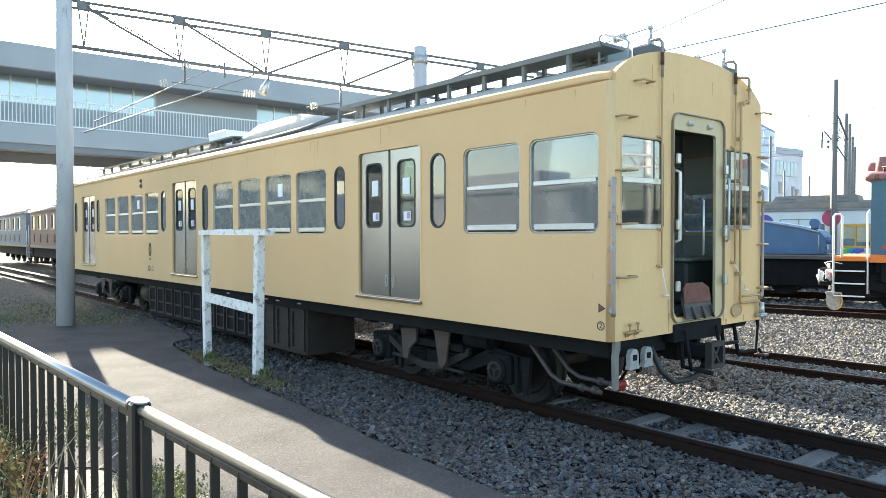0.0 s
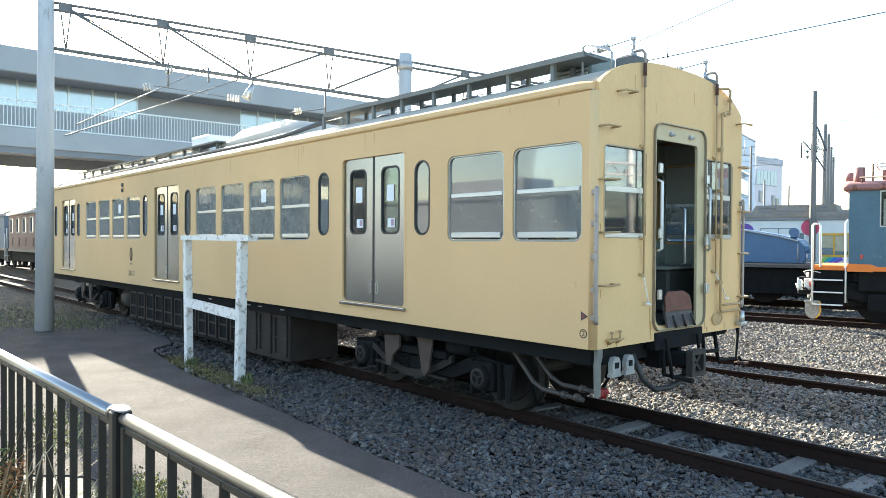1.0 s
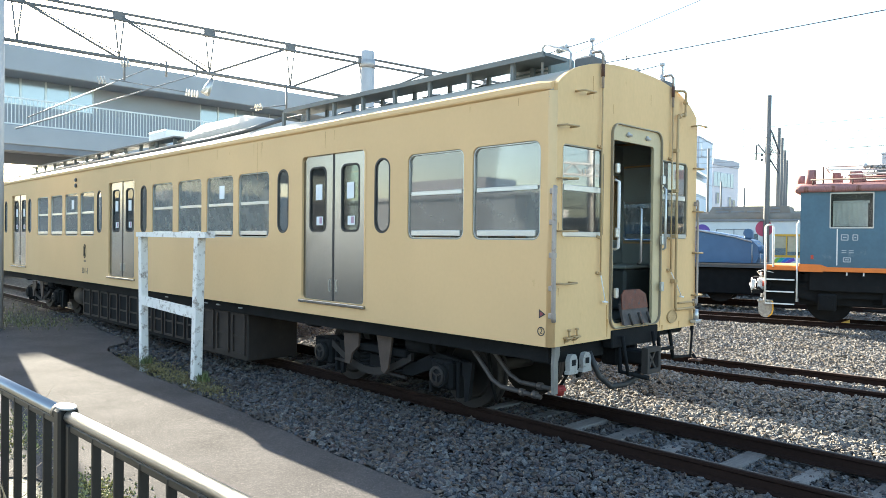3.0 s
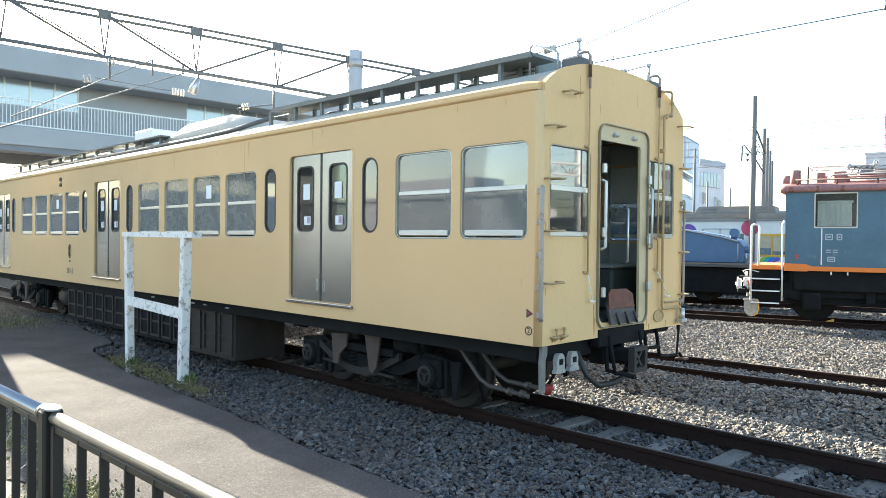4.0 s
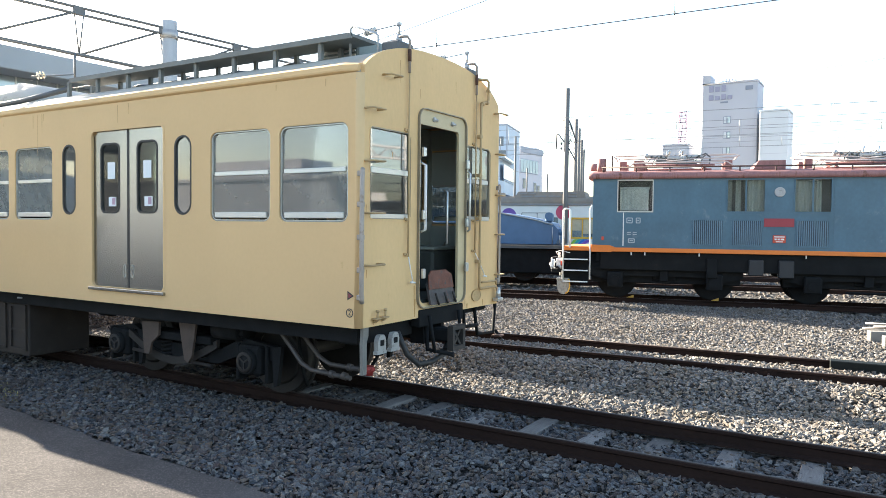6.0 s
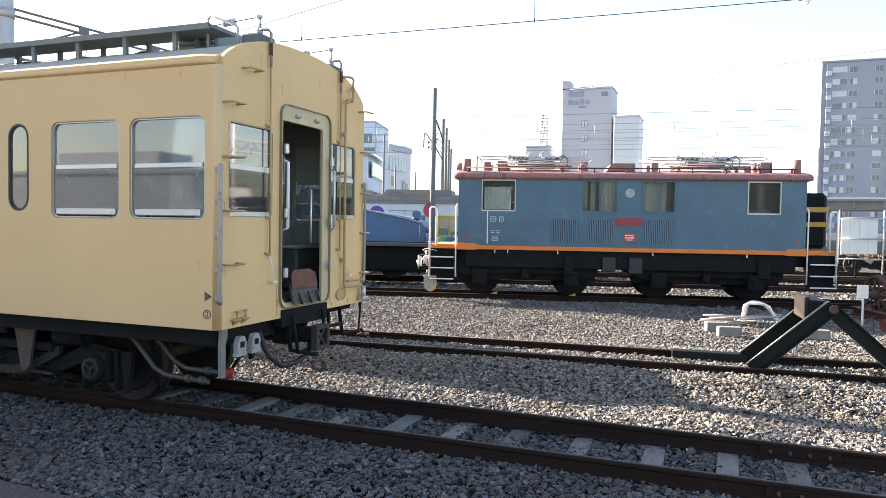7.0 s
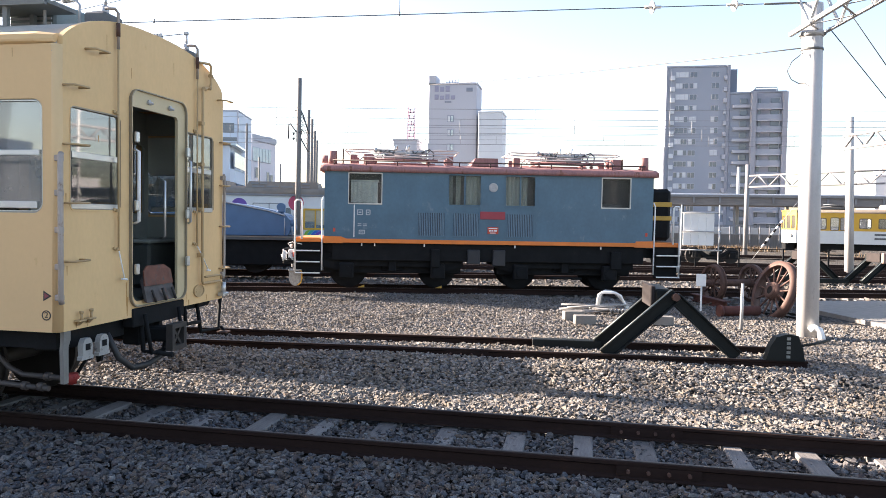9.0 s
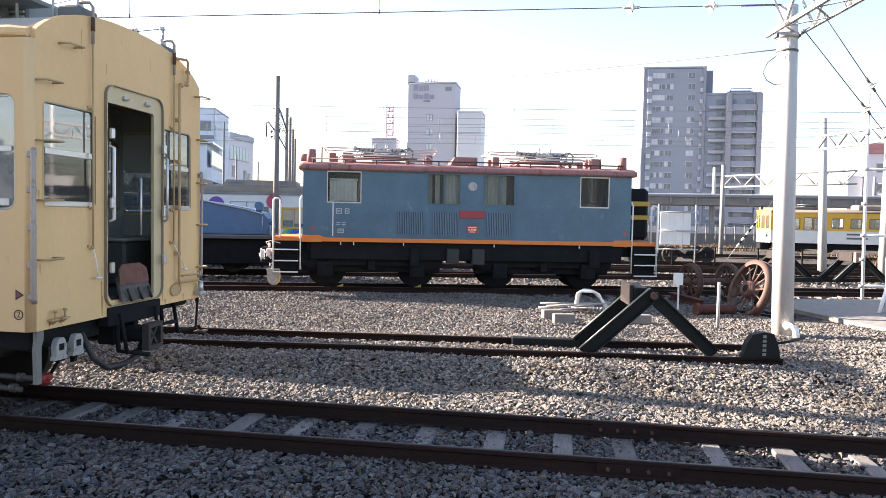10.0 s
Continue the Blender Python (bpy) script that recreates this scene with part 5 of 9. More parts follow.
loco = thing("electric_locomotive", pose(-2.71, 12.0, 0, 0, 0, 14.5), "faded blue electric locomotive with red roof and orange sill", "locomotive")
LW, LL = 2.6, 9.05
LWINS = [(.65, 1.54), (3.36, 4.24), (4.92, 5.74), (7.6, 8.4)]
for y0, s in ((0, 1), (LW, -1)):
    holes = [rrect(a, b_, 2.33, 3.15, .02, 2) for a, b_ in LWINS]
    b = B().plate([(0, 1.41), (LL, 1.41), (LL, 3.22), (0, 3.22)], holes, .05, lambda u, v, w, y0=y0, s=s: (u, y0 + s * w, v))
    part("body_side", b, M_BLUE, loco)
    part("sill_band", B().box((-.02, y0 - s * .02, 1.265), (LL + .02, y0 + s * .05, 1.375), .008).prism([(-.02, y0 - s * .024, 1.25), (.5, y0 - s * .024, 1.25), (.62, y0 - s * .024, 1.37), (.46, y0 - s * .024, 1.43), (-.02, y0 - s * .024, 1.44)], (0, s * .02, 0)).prism([(LL + .02, y0 - s * .024, 1.25), (LL - .5, y0 - s * .024, 1.25), (LL - .46, y0 - s * .024, 1.42), (LL + .02, y0 - s * .024, 1.43)], (0, s * .02, 0)), M_ORANGE, loco, "orange band along the sill")
    part("sill_plate", B().box((0, y0, 1.374), (LL, y0 + s * .05, 1.412)), M_BLUE, loco)
    # plate seams
    for u in (3.2, 5.8):
        part("seam_strip", B().box((u, y0 - s * .006, 1.42), (u + .012, y0, 3.2)), M_BLUE, loco)
for x0, s in ((0, 1), (LL, -1)):
    b = B().plate([(.05, 1.41), (LW - .05, 1.41), (LW - .05, 3.22), (.05, 3.22)], [rrect(.25, .8, 2.3, 3.05, .03), rrect(1.8, 2.35, 2.3, 3.05, .03)], .05, lambda u, v, w, x0=x0, s=s: (x0 + s * w, u, v))
    e = part("body_end", b, M_BLUE, loco)
    part("end_door", B().box((x0 - s * .03, 1.0, 1.42), (x0, 1.6, 3.1), .01), M_BLUE, e)
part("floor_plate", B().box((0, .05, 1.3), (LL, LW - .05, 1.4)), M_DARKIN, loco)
# Dark blocks added inside the body so the windows look unlit.
part("inner_dark_fill", B().box((2.2, .5, 1.4), (6.7, LW - .5, 3.15)), M_DARKIN, loco)
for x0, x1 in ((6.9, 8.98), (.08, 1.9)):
    part("cab_dark_fill", B().box((x0, .2, 1.41), (x1, LW - .1, 3.15)), M_DARKIN, loco)
M_CABWALL = mat("drab_cab_wall", (0.2, 0.19, 0.165), 0.8, var=0.25, scale=3)
part("engine_room_wall", B().box((3.2, .3, 1.45), (5.8, .34, 3.15)), M_CABWALL, loco)
part("control_stand", B().box((7.6, .1, 2.3), (8.2, .19, 2.44), .02), M_DARKGREY, loco)
b = B()
rp = [(-.08, 3.19), (-.1, 3.26), (-.06, 3.33), (.2, 3.40), (.7, 3.46), (1.3, 3.48), (1.9, 3.46), (2.4, 3.40), (2.66, 3.33), (2.7, 3.26), (2.68, 3.19)]
b.loft([[(x, y, z) for y, z in rp] for x in (-.12, 0, LL, LL + .12)], caps=True)
part("roof", b, M_REDROOF, loco, "faded pinkish-red curved roof")
for k, (a, b_) in enumerate(LWINS):
    for y0, s, turn in ((0, 1, 0), (LW, -1, 180)):
        if s == 1:
            f = part("window", B().plate(rrect(a - .016, b_ + .016, 2.31, 3.17, .02, 2), [rrect(a + .008, b_ - .008, 2.345, 3.14, .015, 2)], .06, lambda u, v, w: (u, -.02 + w, v)), M_FRAME if k in (0, 3) else M_BLUE, loco, "framed cab window" if k in (0, 3) else "blue-framed side window")
            part("pane", B().box((a, .022, 2.33), (b_, .027, 3.15)), M_GLASS_CAB, f)
            if k in (1, 2):
                part("sash_post", B().box(((a + b_) / 2 - .02, .0, 2.34), ((a + b_) / 2 + .02, .03, 3.14)), M_BLUE, f)
            if k == 0:
                part("blind", B().prism([(a + .05 + (b_ - a - .16) * i / 14, .1 + .012 * (i % 2), 2.36) for i in range(15)] + [(b_ - .11 - (b_ - a - .16) * i / 14, .115 + .012 * (i % 2), 2.36) for i in range(15)], (0, 0, .56)).cyl((a + .05, .12, 2.94), (b_ - .08, .12, 2.95), .035, seg=10), M_BLINDW, f, "white crumpled roller blind")
            if k in (1, 2):
                cur = B()
                for x0, x1 in (((a, a + .12), (a + .2, a + .33), (b_ - .4, b_)) if k == 1 else ((a, a + .44), (b_ - .42, b_ - .2))):
                    n = 8
                    pts = [(x0 + (x1 - x0) * i / n, .12 + .02 * (i % 2)) for i in range(n + 1)]
                    cur.prism([(x, y, 2.34) for x, y in pts] + [(x, y + .01, 2.34) for x, y in reversed(pts)], (0, 0, .8))
                part("curtain", cur, M_CURTAIN, f, "limp pale curtain")
        else:
            part("pane", B().box((a, LW - .03, 2.33), (b_, LW - .025, 3.15)), M_GLASS_DARK, loco)


# Body blue lightened as if the slats caught the sky.
M_SLAT = mat("lit_slat_blue", (0.15, 0.24, 0.31), 0.5, var=0.1)


def louvre(u0, u1):
    lv = part("louvre", B().plate([(u0 - .03, 1.45), (u1 + .03, 1.45), (u1 + .03, 2.15), (u0 - .03, 2.15)], [[(u0, 1.49), (u1, 1.49), (u1, 2.11), (u0, 2.11)]], .02, lambda u, v, w: (u, -.014 + w, v)), M_BLUE, loco)
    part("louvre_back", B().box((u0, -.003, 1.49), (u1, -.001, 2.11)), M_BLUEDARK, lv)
    n = 15
    sl = B()
    for i in range(n):
        x = u0 + (u1 - u0) * (i + .5) / n
        sl.box((-.012, -.001, 1.49), (.012, .003, 2.11), 0, Matrix.Translation((x, -.01, 0)) @ pose(0, 0, 0, 0, 0, -28))
    part("slat", sl, M_SLAT, lv, "upright slats in a blue lightened as if lit")["kind"] = "stuff"


for u0, u1 in ((2.54, 3.26), (3.5, 4.19), (4.98, 5.69)):
    louvre(u0, u1)
part("wide_plate", B().box((4.23, -.02, 1.96), (4.92, 0, 2.17), .006), M_REDPLATE, loco, "plain dark red plate")
pl = part("number_plate", B().box((4.44, -.018, 1.56), (4.74, 0, 1.75), .006), M_REDBRIGHT, loco, "small red cast plate")
part("plate_bar", B().box((4.47, -.022, 1.7), (4.71, -.017, 1.725)).box((4.48, -.022, 1.63), (4.53, -.017, 1.67)).box((4.55, -.022, 1.63), (4.60, -.017, 1.67)).box((4.62, -.022, 1.63), (4.70, -.017, 1.67)).box((4.51, -.022, 1.58), (4.67, -.017, 1.6)), M_WHITE, pl, "pale bars of raised lettering")
b = B().wheel_ring((4.58, -.012, 2.83), (0, 1, 0), .1, .125, .02, 24).cyl((4.58, -.002, 2.83), (4.58, -.01, 2.83), .1, seg=20).box((4.53, -.018, 2.78), (4.63, -.008, 2.88), .02)
part("round_emblem", b, M_GALV, loco, "round grey emblem")
for u, z, w_, h in ((.88, 2.02, .16, .15), (1.12, 2.02, .12, .15), (.93, 1.5, .17, .12)):
    part("depot_mark", B().plate(rrect(u, u + w_, z, z + h, .02), [rrect(u + .022, u + w_ - .022, z + .022, z + h - .022, .01)], .003, lambda u_, v, w: (u_, -.004 + w, v)), M_MARK, loco, "faded white lettering block")
    part("depot_bar", B().box((u + .04, -.004, z + h * .4), (u + w_ - .04, -.001, z + h * .6)), M_MARK, loco, "faded white lettering bar")
for u in (.9, 1.05):
    for z in (1.72, 1.77):
        part("depot_bar", B().box((u, -.004, z), (u + .1, -.001, z + .02)), M_MARK, loco, "faded white lettering bar")
part("white_stripe", B().box((.79, -.006, 1.42), (.815, -.001, 2.3)), M_WHITE, loco)
for u in (.24, 8.85):
    part("warning_mark", B().box((u, -.006, 1.56), (u + .06, -.001, 1.66)), M_REDBRIGHT, loco)
# end platforms, steps and rails
for s, x0 in ((-1, 0), (1, LL)):
    e = x0 + s * .78
    pf = part("end_platform", B().box((x0, .06, 1.27), (e, LW - .06, 1.39), .01), M_ORANGE, loco, "orange end platform")
    for y in (.02,):
        part("handrail", B().tube([(e, y, .45), (e, y, 2.35), (e - s * .04, y, 2.4), (e - s * .14, y, 2.4), (e - s * .18, y, 2.35), (e - s * .18, y, 1.35)], .026, 8), M_WHITE, loco, "white tubular handrail")
        part("body_handrail", B().tube([(x0 + s * .06, y, .5), (x0 + s * .06, y, 1.4), (x0 + s * .07, y, 2.4), (x0 + s * .02, y, 2.5)], .02, 8), M_WHITE, loco, "white tubular handrail")
    for y0, y1 in ((-.1, .1),):
        for z in (.42, .72, 1.02):
            st = part("step", B().box((x0 + s * .1, y0, z), (e - s * .02, y1, z + .03), .006), M_UNDER, loco)
            part("step_edge", B().box((x0 + s * .1, y0 - .012, z + .004), (e - s * .02, y0 - .002, z + .036)), M_WHITE, st, "white step edge")
    part("step_back", B().box((x0 + s * .1, .12, .4), (e - s * .02, .14, 1.27)), M_UNDER, loco)
    part("buffer_beam", B().box((e - s * .06, .1, .72), (e, LW - .1, 1.27), .01), M_UNDER, loco)
    cp = part("coupler", B().box((e, 1.17, .76), (e + s * .35, 1.43, .98), .03).box((e + s * .3, 1.05, .7), (e + s * .5, 1.55, 1.04), .04), M_UNDER, loco)
    hl = part("headlamp", B().cyl((x0 + s * .02, 1.3, 3.58), (x0 + s * .2, 1.3, 3.58), .14, .15, 18), M_REDROOF, loco)
    part("brake_pipe", B().tube([(e, .5, 1.0), (e + s * .12, .5, .9), (e + s * .14, .5, .55)], .025), M_WHITE, loco)
# left end: cluster of brake hoses and a mirror-like lamp
part("hose_cluster", B().box((-.98, .15, .78), (-.8, .4, 1.05), .02).cyl((-.9, .2, 1.08), (-.9, .2, 1.2), .03, seg=8).tube([(-1.0, .2, .95), (-1.15, .15, .9), (-1.1, .1, .75)], .025), M_WHITEP, loco, "white hose couplings")
part("hose_frame", B().tube([(-1.1, .1, 1.06), (-1.1, .1, .8), (-1.0, .1, .78)], .02, 6).box((-1.12, .08, .8), (-1.02, .2, 1.02), .02).tube([(-.9, .12, 1.1), (-.98, .1, 1.22), (-.86, .1, 1.26), (-.6, .12, 1.2)], .012, 6), M_WHITEP, loco, "white hose frame")
part("hose", B().tube([(-.95, .1, .82), (-.85, .05, .74), (-.7, .08, .8), (-.66, .1, .95)], .03, 8).box((-1.12, .12, .66), (-.66, .3, .76), .02), M_UNDER, loco, "black rubber hose")
part("hose_handle", B().tube([(-.84, .08, 1.02), (-.76, .07, .96), (-.78, .07, .86)], .018, 6), mat("faded_pink_handle", (0.55, 0.25, 0.25), 0.5), loco, "faded pink handle")
part("hose_valve", B().box((-.86, .1, .84), (-.78, .22, .98), .02), M_REDBRIGHT, loco)
M_LAMPGLASS = mat("clouded_lamp_glass", (0.42, 0.42, 0.4), 0.2, metal=0.5, var=0.4, scale=14)
lamp_edge = [(-.77 + .17 * math.cos(a), .27 + .2 * math.sin(a)) for a in [math.pi * (1 + i / 14) for i in range(15)]]
lp = part("tail_lamp", B().plate([(-.94, .5)] + lamp_edge + [(-.6, .5)], [], .12, lambda u, v, w: (u, .06 + w, v)).box((-.95, .03, .46), (-.6, .2, .52), .01).cyl((-.8, .1, .5), (-.8, .1, .75), .025, seg=8), M_LAMPGLASS, loco, "clouded half-round lamp with an amber rim")
part("lamp_rim", B().tube([(-.64, .03, .49), (-.6, .03, .47), (-.59, .03, .28), (-.62, .03, .16), (-.7, .03, .09)], .018), mat("amber_rim", (0.8, 0.42, 0.05), 0.4), lp, "amber rim")
part("end_cabinet", B().box((LL + .3, 1.2, 1.42), (LL + .98, 2.4, 2.95), .1), M_UNDER, loco, "black cabinet on the end platform")
for z0, z1 in ((2.42, 2.56), (2.02, 2.15)):
    part("yellow_band", B().box((LL + .29, 1.18, z0), (LL + .99, 2.42, z1), .01), M_YELLOWMARK, loco)

# bogies
for cx in (1.85, 6.65):
    bo = thing("bogie", pose(cx, LW / 2, 0), "", "")
    bo.parent = loco
    bo["label"] = "black locomotive bogie"
    b = B()
    for s in (-1, 1):
        b.prism([(x, s * .98, z) for x, z in ((-1.95, .62), (-1.95, .95), (-1.0, 1.05), (1.0, 1.05), (1.95, .95), (1.95, .62), (1.5, .5), (.9, .62), (-.9, .62), (-1.5, .5))], (0, s * .1, 0))
    b.box((-.3, -.95, .5), (.3, .95, .9), .02)
    b.box((-1.9, -.92, .42), (1.9, -.84, 1.1), .02)
    part("bogie_frame", b, M_UNDER, bo)
    for x in (-1.25, 1.25):
        ws = B()
        for s in (-1, 1):
            ws.cyl((x, s * .5, .5), (x, s * .63, .5), .5, .5, 32).cyl((x, s * .47, .5), (x, s * .505, .5), .525, .525, 32)
        ws.cyl((x, -1, .5), (x, 1, .5), .08, seg=12)
        part("wheelset", ws, M_UNDER, bo)
        for s in (-1, 1):
            part("axle_box", B().box((x - .2, s * 1.02, .3), (x + .2, s * 1.25, .72), .03).cyl((x, s * 1.25, .5), (x, s * 1.29, .5), .13, seg=16), M_UNDER, bo)
            part("leaf_spring", B().box((x - .5, s * 1.04, .8), (x + .5, s * 1.12, .84)).box((x - .38, s * 1.04, .84), (x + .38, s * 1.12, .88)).box((x - .25, s * 1.04, .88), (x + .25, s * 1.12, .92)), M_UNDER, bo)
    part("brake_gear", B().cyl((-.5, -1.08, .35), (.5, -1.08, .35), .03, seg=8).box((-.1, -1.15, .5), (.1, -1.05, .9), .01), M_UNDER, bo)
b = B()
b.box((.1, .15, 1.0), (LL - .1, LW - .15, 1.28)).box((-.2, .3, .95), (LL + .2, LW - .3, 1.2))
b.box((.2, .08, .78), (LL - .2, .3, 1.27), .02)
part("underframe", b, M_UNDER, loco)
for u0, u1, z0, m_ in ((3.9, 4.25, .72, M_EQUIP), (4.6, 4.95, .68, M_EQUIP), (2.9, 3.15, .62, M_UNDER), (7.9, 8.2, .62, M_UNDER)):
    part("equipment_box", B().box((u0, -.02, z0), (u1, .3, 1.12), .02), m_, loco, "dark equipment box")
for u in (1.0, 1.35, 2.7, 5.2, 7.6):
    part("white_peg", B().box((u, .02, 1.18), (u + .03, .05, 1.26)), M_WHITE, loco)
for u in (.9, 3.05):
    part("wheel_chock", B().prism([(u, .35, .02), (u + .18, .35, .02), (u + .18, .35, .09)], (0, .1, 0)), M_YELLOWMARK, loco, "yellow wheel chock on the rail")


# folded pantographs
def pantograph(c):
    p = thing("pantograph", pose(c, LW / 2, 3.5), "", "")
    p.parent = loco
    p["label"] = "folded pantograph with grey and red frame"
    b = B()
    for y in (-.75, .75):
        b.tube([(-1.0, y, .08), (1.0, y, .08)], .025)
    for x in (-.75, .75):
        b.tube([(x, -.8, .08), (x, .8, .08)], .03)
    part("base_frame", b, M_REDROOF, p)
    # thin tube arms folded flat over one another, reaching out past both ends
    for k, (y, r) in enumerate(((-.62, .016), (.62, .016))):
        b = B()
        for d in (-1, 1):
            b.tube([(-.7 * d, y, .14), (.4 * d, y * .96, .25), (1.5 * d, y * .9, .29), (1.62 * d, y * .86, .33), (1.5 * d, y * .82, .37), (.3 * d, y * .78, .37), (-.35 * d, y * .75, .33)], r)
            b.tube([(-.5 * d, y, .2), (1.35 * d, y * .5, .2)], .011)
        part("arm", b, M_PANTO, p, "thin faded tube arms")
    b = B()
    for x in (-1.58, 1.58):
        b.tube([(x, -.55, .33), (x, .55, .33)], .018)
    b.tube([(-1.5, -.5, .36), (1.5, .5, .36)], .009).tube([(-1.5, .5, .36), (1.5, -.5, .36)], .009)
    part("cross_tube", b, M_PANTO, p)
    for x in (-.16, .17):
        part("contact_bow", B().tube([(x - .05, -.95, .3), (x - .03, -.88, .42), (x + .02, -.74, .47), (x + .03, -.5, .44), (x, .5, .44), (x - .02, .8, .4), (x - .05, .95, .25)], .024), M_ALU, p, "pale curved contact bow")
    b = B().cyl((-.72, -.45, .36), (-.1, -.45, .3), .045, seg=10).cyl((.08, -.45, .32), (.62, -.45, .33), .06, seg=10).box((-.2, -.56, .24), (.3, -.34, .34), .03)
    b.cyl((-.78, -.45, .37), (-.7, -.45, .36), .07, seg=10).cyl((.62, -.45, .33), (.7, -.45, .33), .075, seg=10)
    part("spring_case", b, M_GALV, p, "dull grey spring tubes")
    b = B().box((-.5, -.62, .12), (-.2, -.3, .24), .02).box((.05, -.6, .1), (.5, -.36, .26), .02).box((-.45, .3, .14), (.6, .5, .28), .02).tube([(.55, -.5, .3), (.78, -.5, .4), (.9, -.5, .3), (.88, -.5, .12), (.76, -.5, .04)], .022)
    for x in (-.6, -.35, .0, .3, .62):
        b.tube([(x, -.6, .08), (x + .1, -.52, .3), (x + .2, -.46, .4)], .014).cyl((x, -.5, .3), (x, -.5, .36), .03, seg=8)
    for k in range(7):
        b.tube([(-.68 + .2 * k, -.58, .2), (-.56 + .2 * k, -.4, .38)], .012)
    part("spring_gear", b, M_DARKGREY, p, "dark springs and levers")
    for x in (-.75, .75):
        for y in (-.75, .75):
            b = B().cyl((x, y, -.1), (x, y, .08), .035, seg=8)
            for k in range(3):
                b.cyl((x, y, -.08 + .05 * k), (x, y, -.05 + .05 * k), .07, .05, 12)
            part("insulator", b, M_REDROOF, p)
    for x in (-1.35, 1.35):
        for y in (-.46, .46):
            part("arm_rest", B().box((x - .1, y - .085, -.06), (x + .1, y + .085, .22), .02), M_REDROOF, p, "faded red arm rest")
    return p


pantograph(2.07)
pantograph(6.68)
b = B()
for y in (.12, LW - .12):
    b.tube([(.2, y, 3.5), (LL - .2, y, 3.5)], .02)
    for k in range(11):
        b.cyl((.25 + k * .85, y, 3.38), (.25 + k * .85, y, 3.5), .018, seg=6)
part("roof_rail", b, M_ROOFRAIL, loco, "rusty rail along the roof edge")
part("roof_vent", B().prism([(4.0, .4, 3.44), (4.75, .4, 3.44), (4.75, .4, 3.66), (4.12, .4, 3.66)], (0, 1.6, 0)), M_REDROOF, loco, "red box on the roof")
b = B()
for u in (1.0, 8.0):
    part("sandbox", B().box((u, .5, 3.42), (u + .3, 1.0, 3.72), .03), M_REDROOF, loco, "red sandbox on the roof")
for u in (.0, LL - .35):
    part("lamp_housing", B().cyl((u + .18, .35, 3.36), (u + .18, .35, 3.76), .13, .12, 14), M_REDROOF, loco, "red lamp housing at the roof end")
for u, h in ((.45, 3.85), (8.3, 3.72)):
    part("whistle", B().cyl((u, .5, 3.4), (u, .5, h), .022, seg=6), M_RUSTY, loco)
for u0, u1 in ((.9, 3.5), (5.5, 8.0)):
    for z, y in ((3.62, .3), (3.7, .9)):
        part("bus_bar", B().tube([(u0, y, z - .1), (u0 + .12, y, z), (u1 - .15, y, z + .02), (u1, y, z - .08)], .018), M_PANTO, loco)


# ---- white painted board frame beside the path ----
sign = thing("board_frame", pose(0, 0, 0), "empty white board frame of peeling painted timber", "board frame")
for (x, y), (tx, ty), w in (((-7.19, -2.25), (-7.26, -2.25), .11), ((-5.38, -2.25), (-5.29, -2.25), .12)):
    b = B().prism([(x - w / 2, y - w / 2, -.15), (x + w / 2, y - w / 2, -.15), (x + w / 2, y + w / 2, -.15), (x - w / 2, y + w / 2, -.15)], (tx - x, ty - y, 2.1))
    bmesh.ops.bevel(b.bm, geom=list(b.bm.edges), offset=.008, segments=1, affect='EDGES')
    part("post", b, M_WHITEP, sign)
part("top_board", B().prism([(-7.36, -2.32, 1.93), (-7.36, -2.32, 2.0), (-4.98, -2.32, 2.0), (-4.98, -2.32, 1.92)], (0, .14, 0)), M_WHITEP, sign)
part("cross_rail", B().prism([(-7.18, -2.3, .88), (-7.18, -2.3, 1.02), (-5.3, -2.3, .96), (-5.3, -2.3, .82)], (0, .05, 0)), M_WHITEP, sign)

# ---- footpath fence ----
M_FENCE = mat("dark_brown_fence", (0.016, 0.015, 0.014), 0.5, metal=0.3, var=0.15, scale=8, bump=0.05)
M_FENCETOP = mat("stainless_rail", (0.4, 0.4, 0.4), 0.28, metal=0.95, var=0.08, bump=0.02, stretch=(.2, 3, 3))
FY, FT = -5.69, 1.192
fence = thing("fence", pose(.9, FY, 0, 0, 0, 1.93) @ pose(-.69, 0, 0), "dark brown footpath railing with a bright steel top tube", "fence")
fence_posts = [-6.39, -2.88, .63, 4.14, 7.65]
for x0, x1 in zip(fence_posts, fence_posts[1:]):
    part("top_rail", B().cyl((x0 + .05, 0, FT), (x1 - .04, 0, FT), .026, seg=20), M_FENCETOP, fence, "polished steel tube")
    part("upper_rail", B().box((x0, -.014, FT - .055), (x1, .014, FT - .026), .004), M_FENCE, fence)
    part("lower_rail", B().box((x0, -.02, .1), (x1, .02, .14), .004), M_FENCE, fence)
    n = round((x1 - x0) / .225)
    for i in range(1, n):
        x = x0 + .12 + (x1 - x0 - .14) * i / n
        part("bar", B().box((x - .008, -.017, .1), (x + .008, .017, FT - .03), .003), M_FENCE, fence)
for x in fence_posts:
    p = part("post", B().box((x - .034, -.04, -.1), (x + .034, .04, FT + .029), .01).box((x - .075, -.02, .1), (x - .05, .02, FT - .03), .004).box((x + .055, -.02, .1), (x + .09, .02, FT - .03), .004), M_FENCE, fence)
    part("cap", B().loft([[(x + .065 * math.cos(2 * math.pi * k / 20), .034 * math.sin(2 * math.pi * k / 20), z) for k in range(20)] for z in (FT + .028, FT + .037)], caps=True), M_GALV, p, "pale rounded metal cap")
    part("collar", B().cyl((x - .085, 0, FT), (x - .04, 0, FT), .034, seg=18), M_FENCE, p)


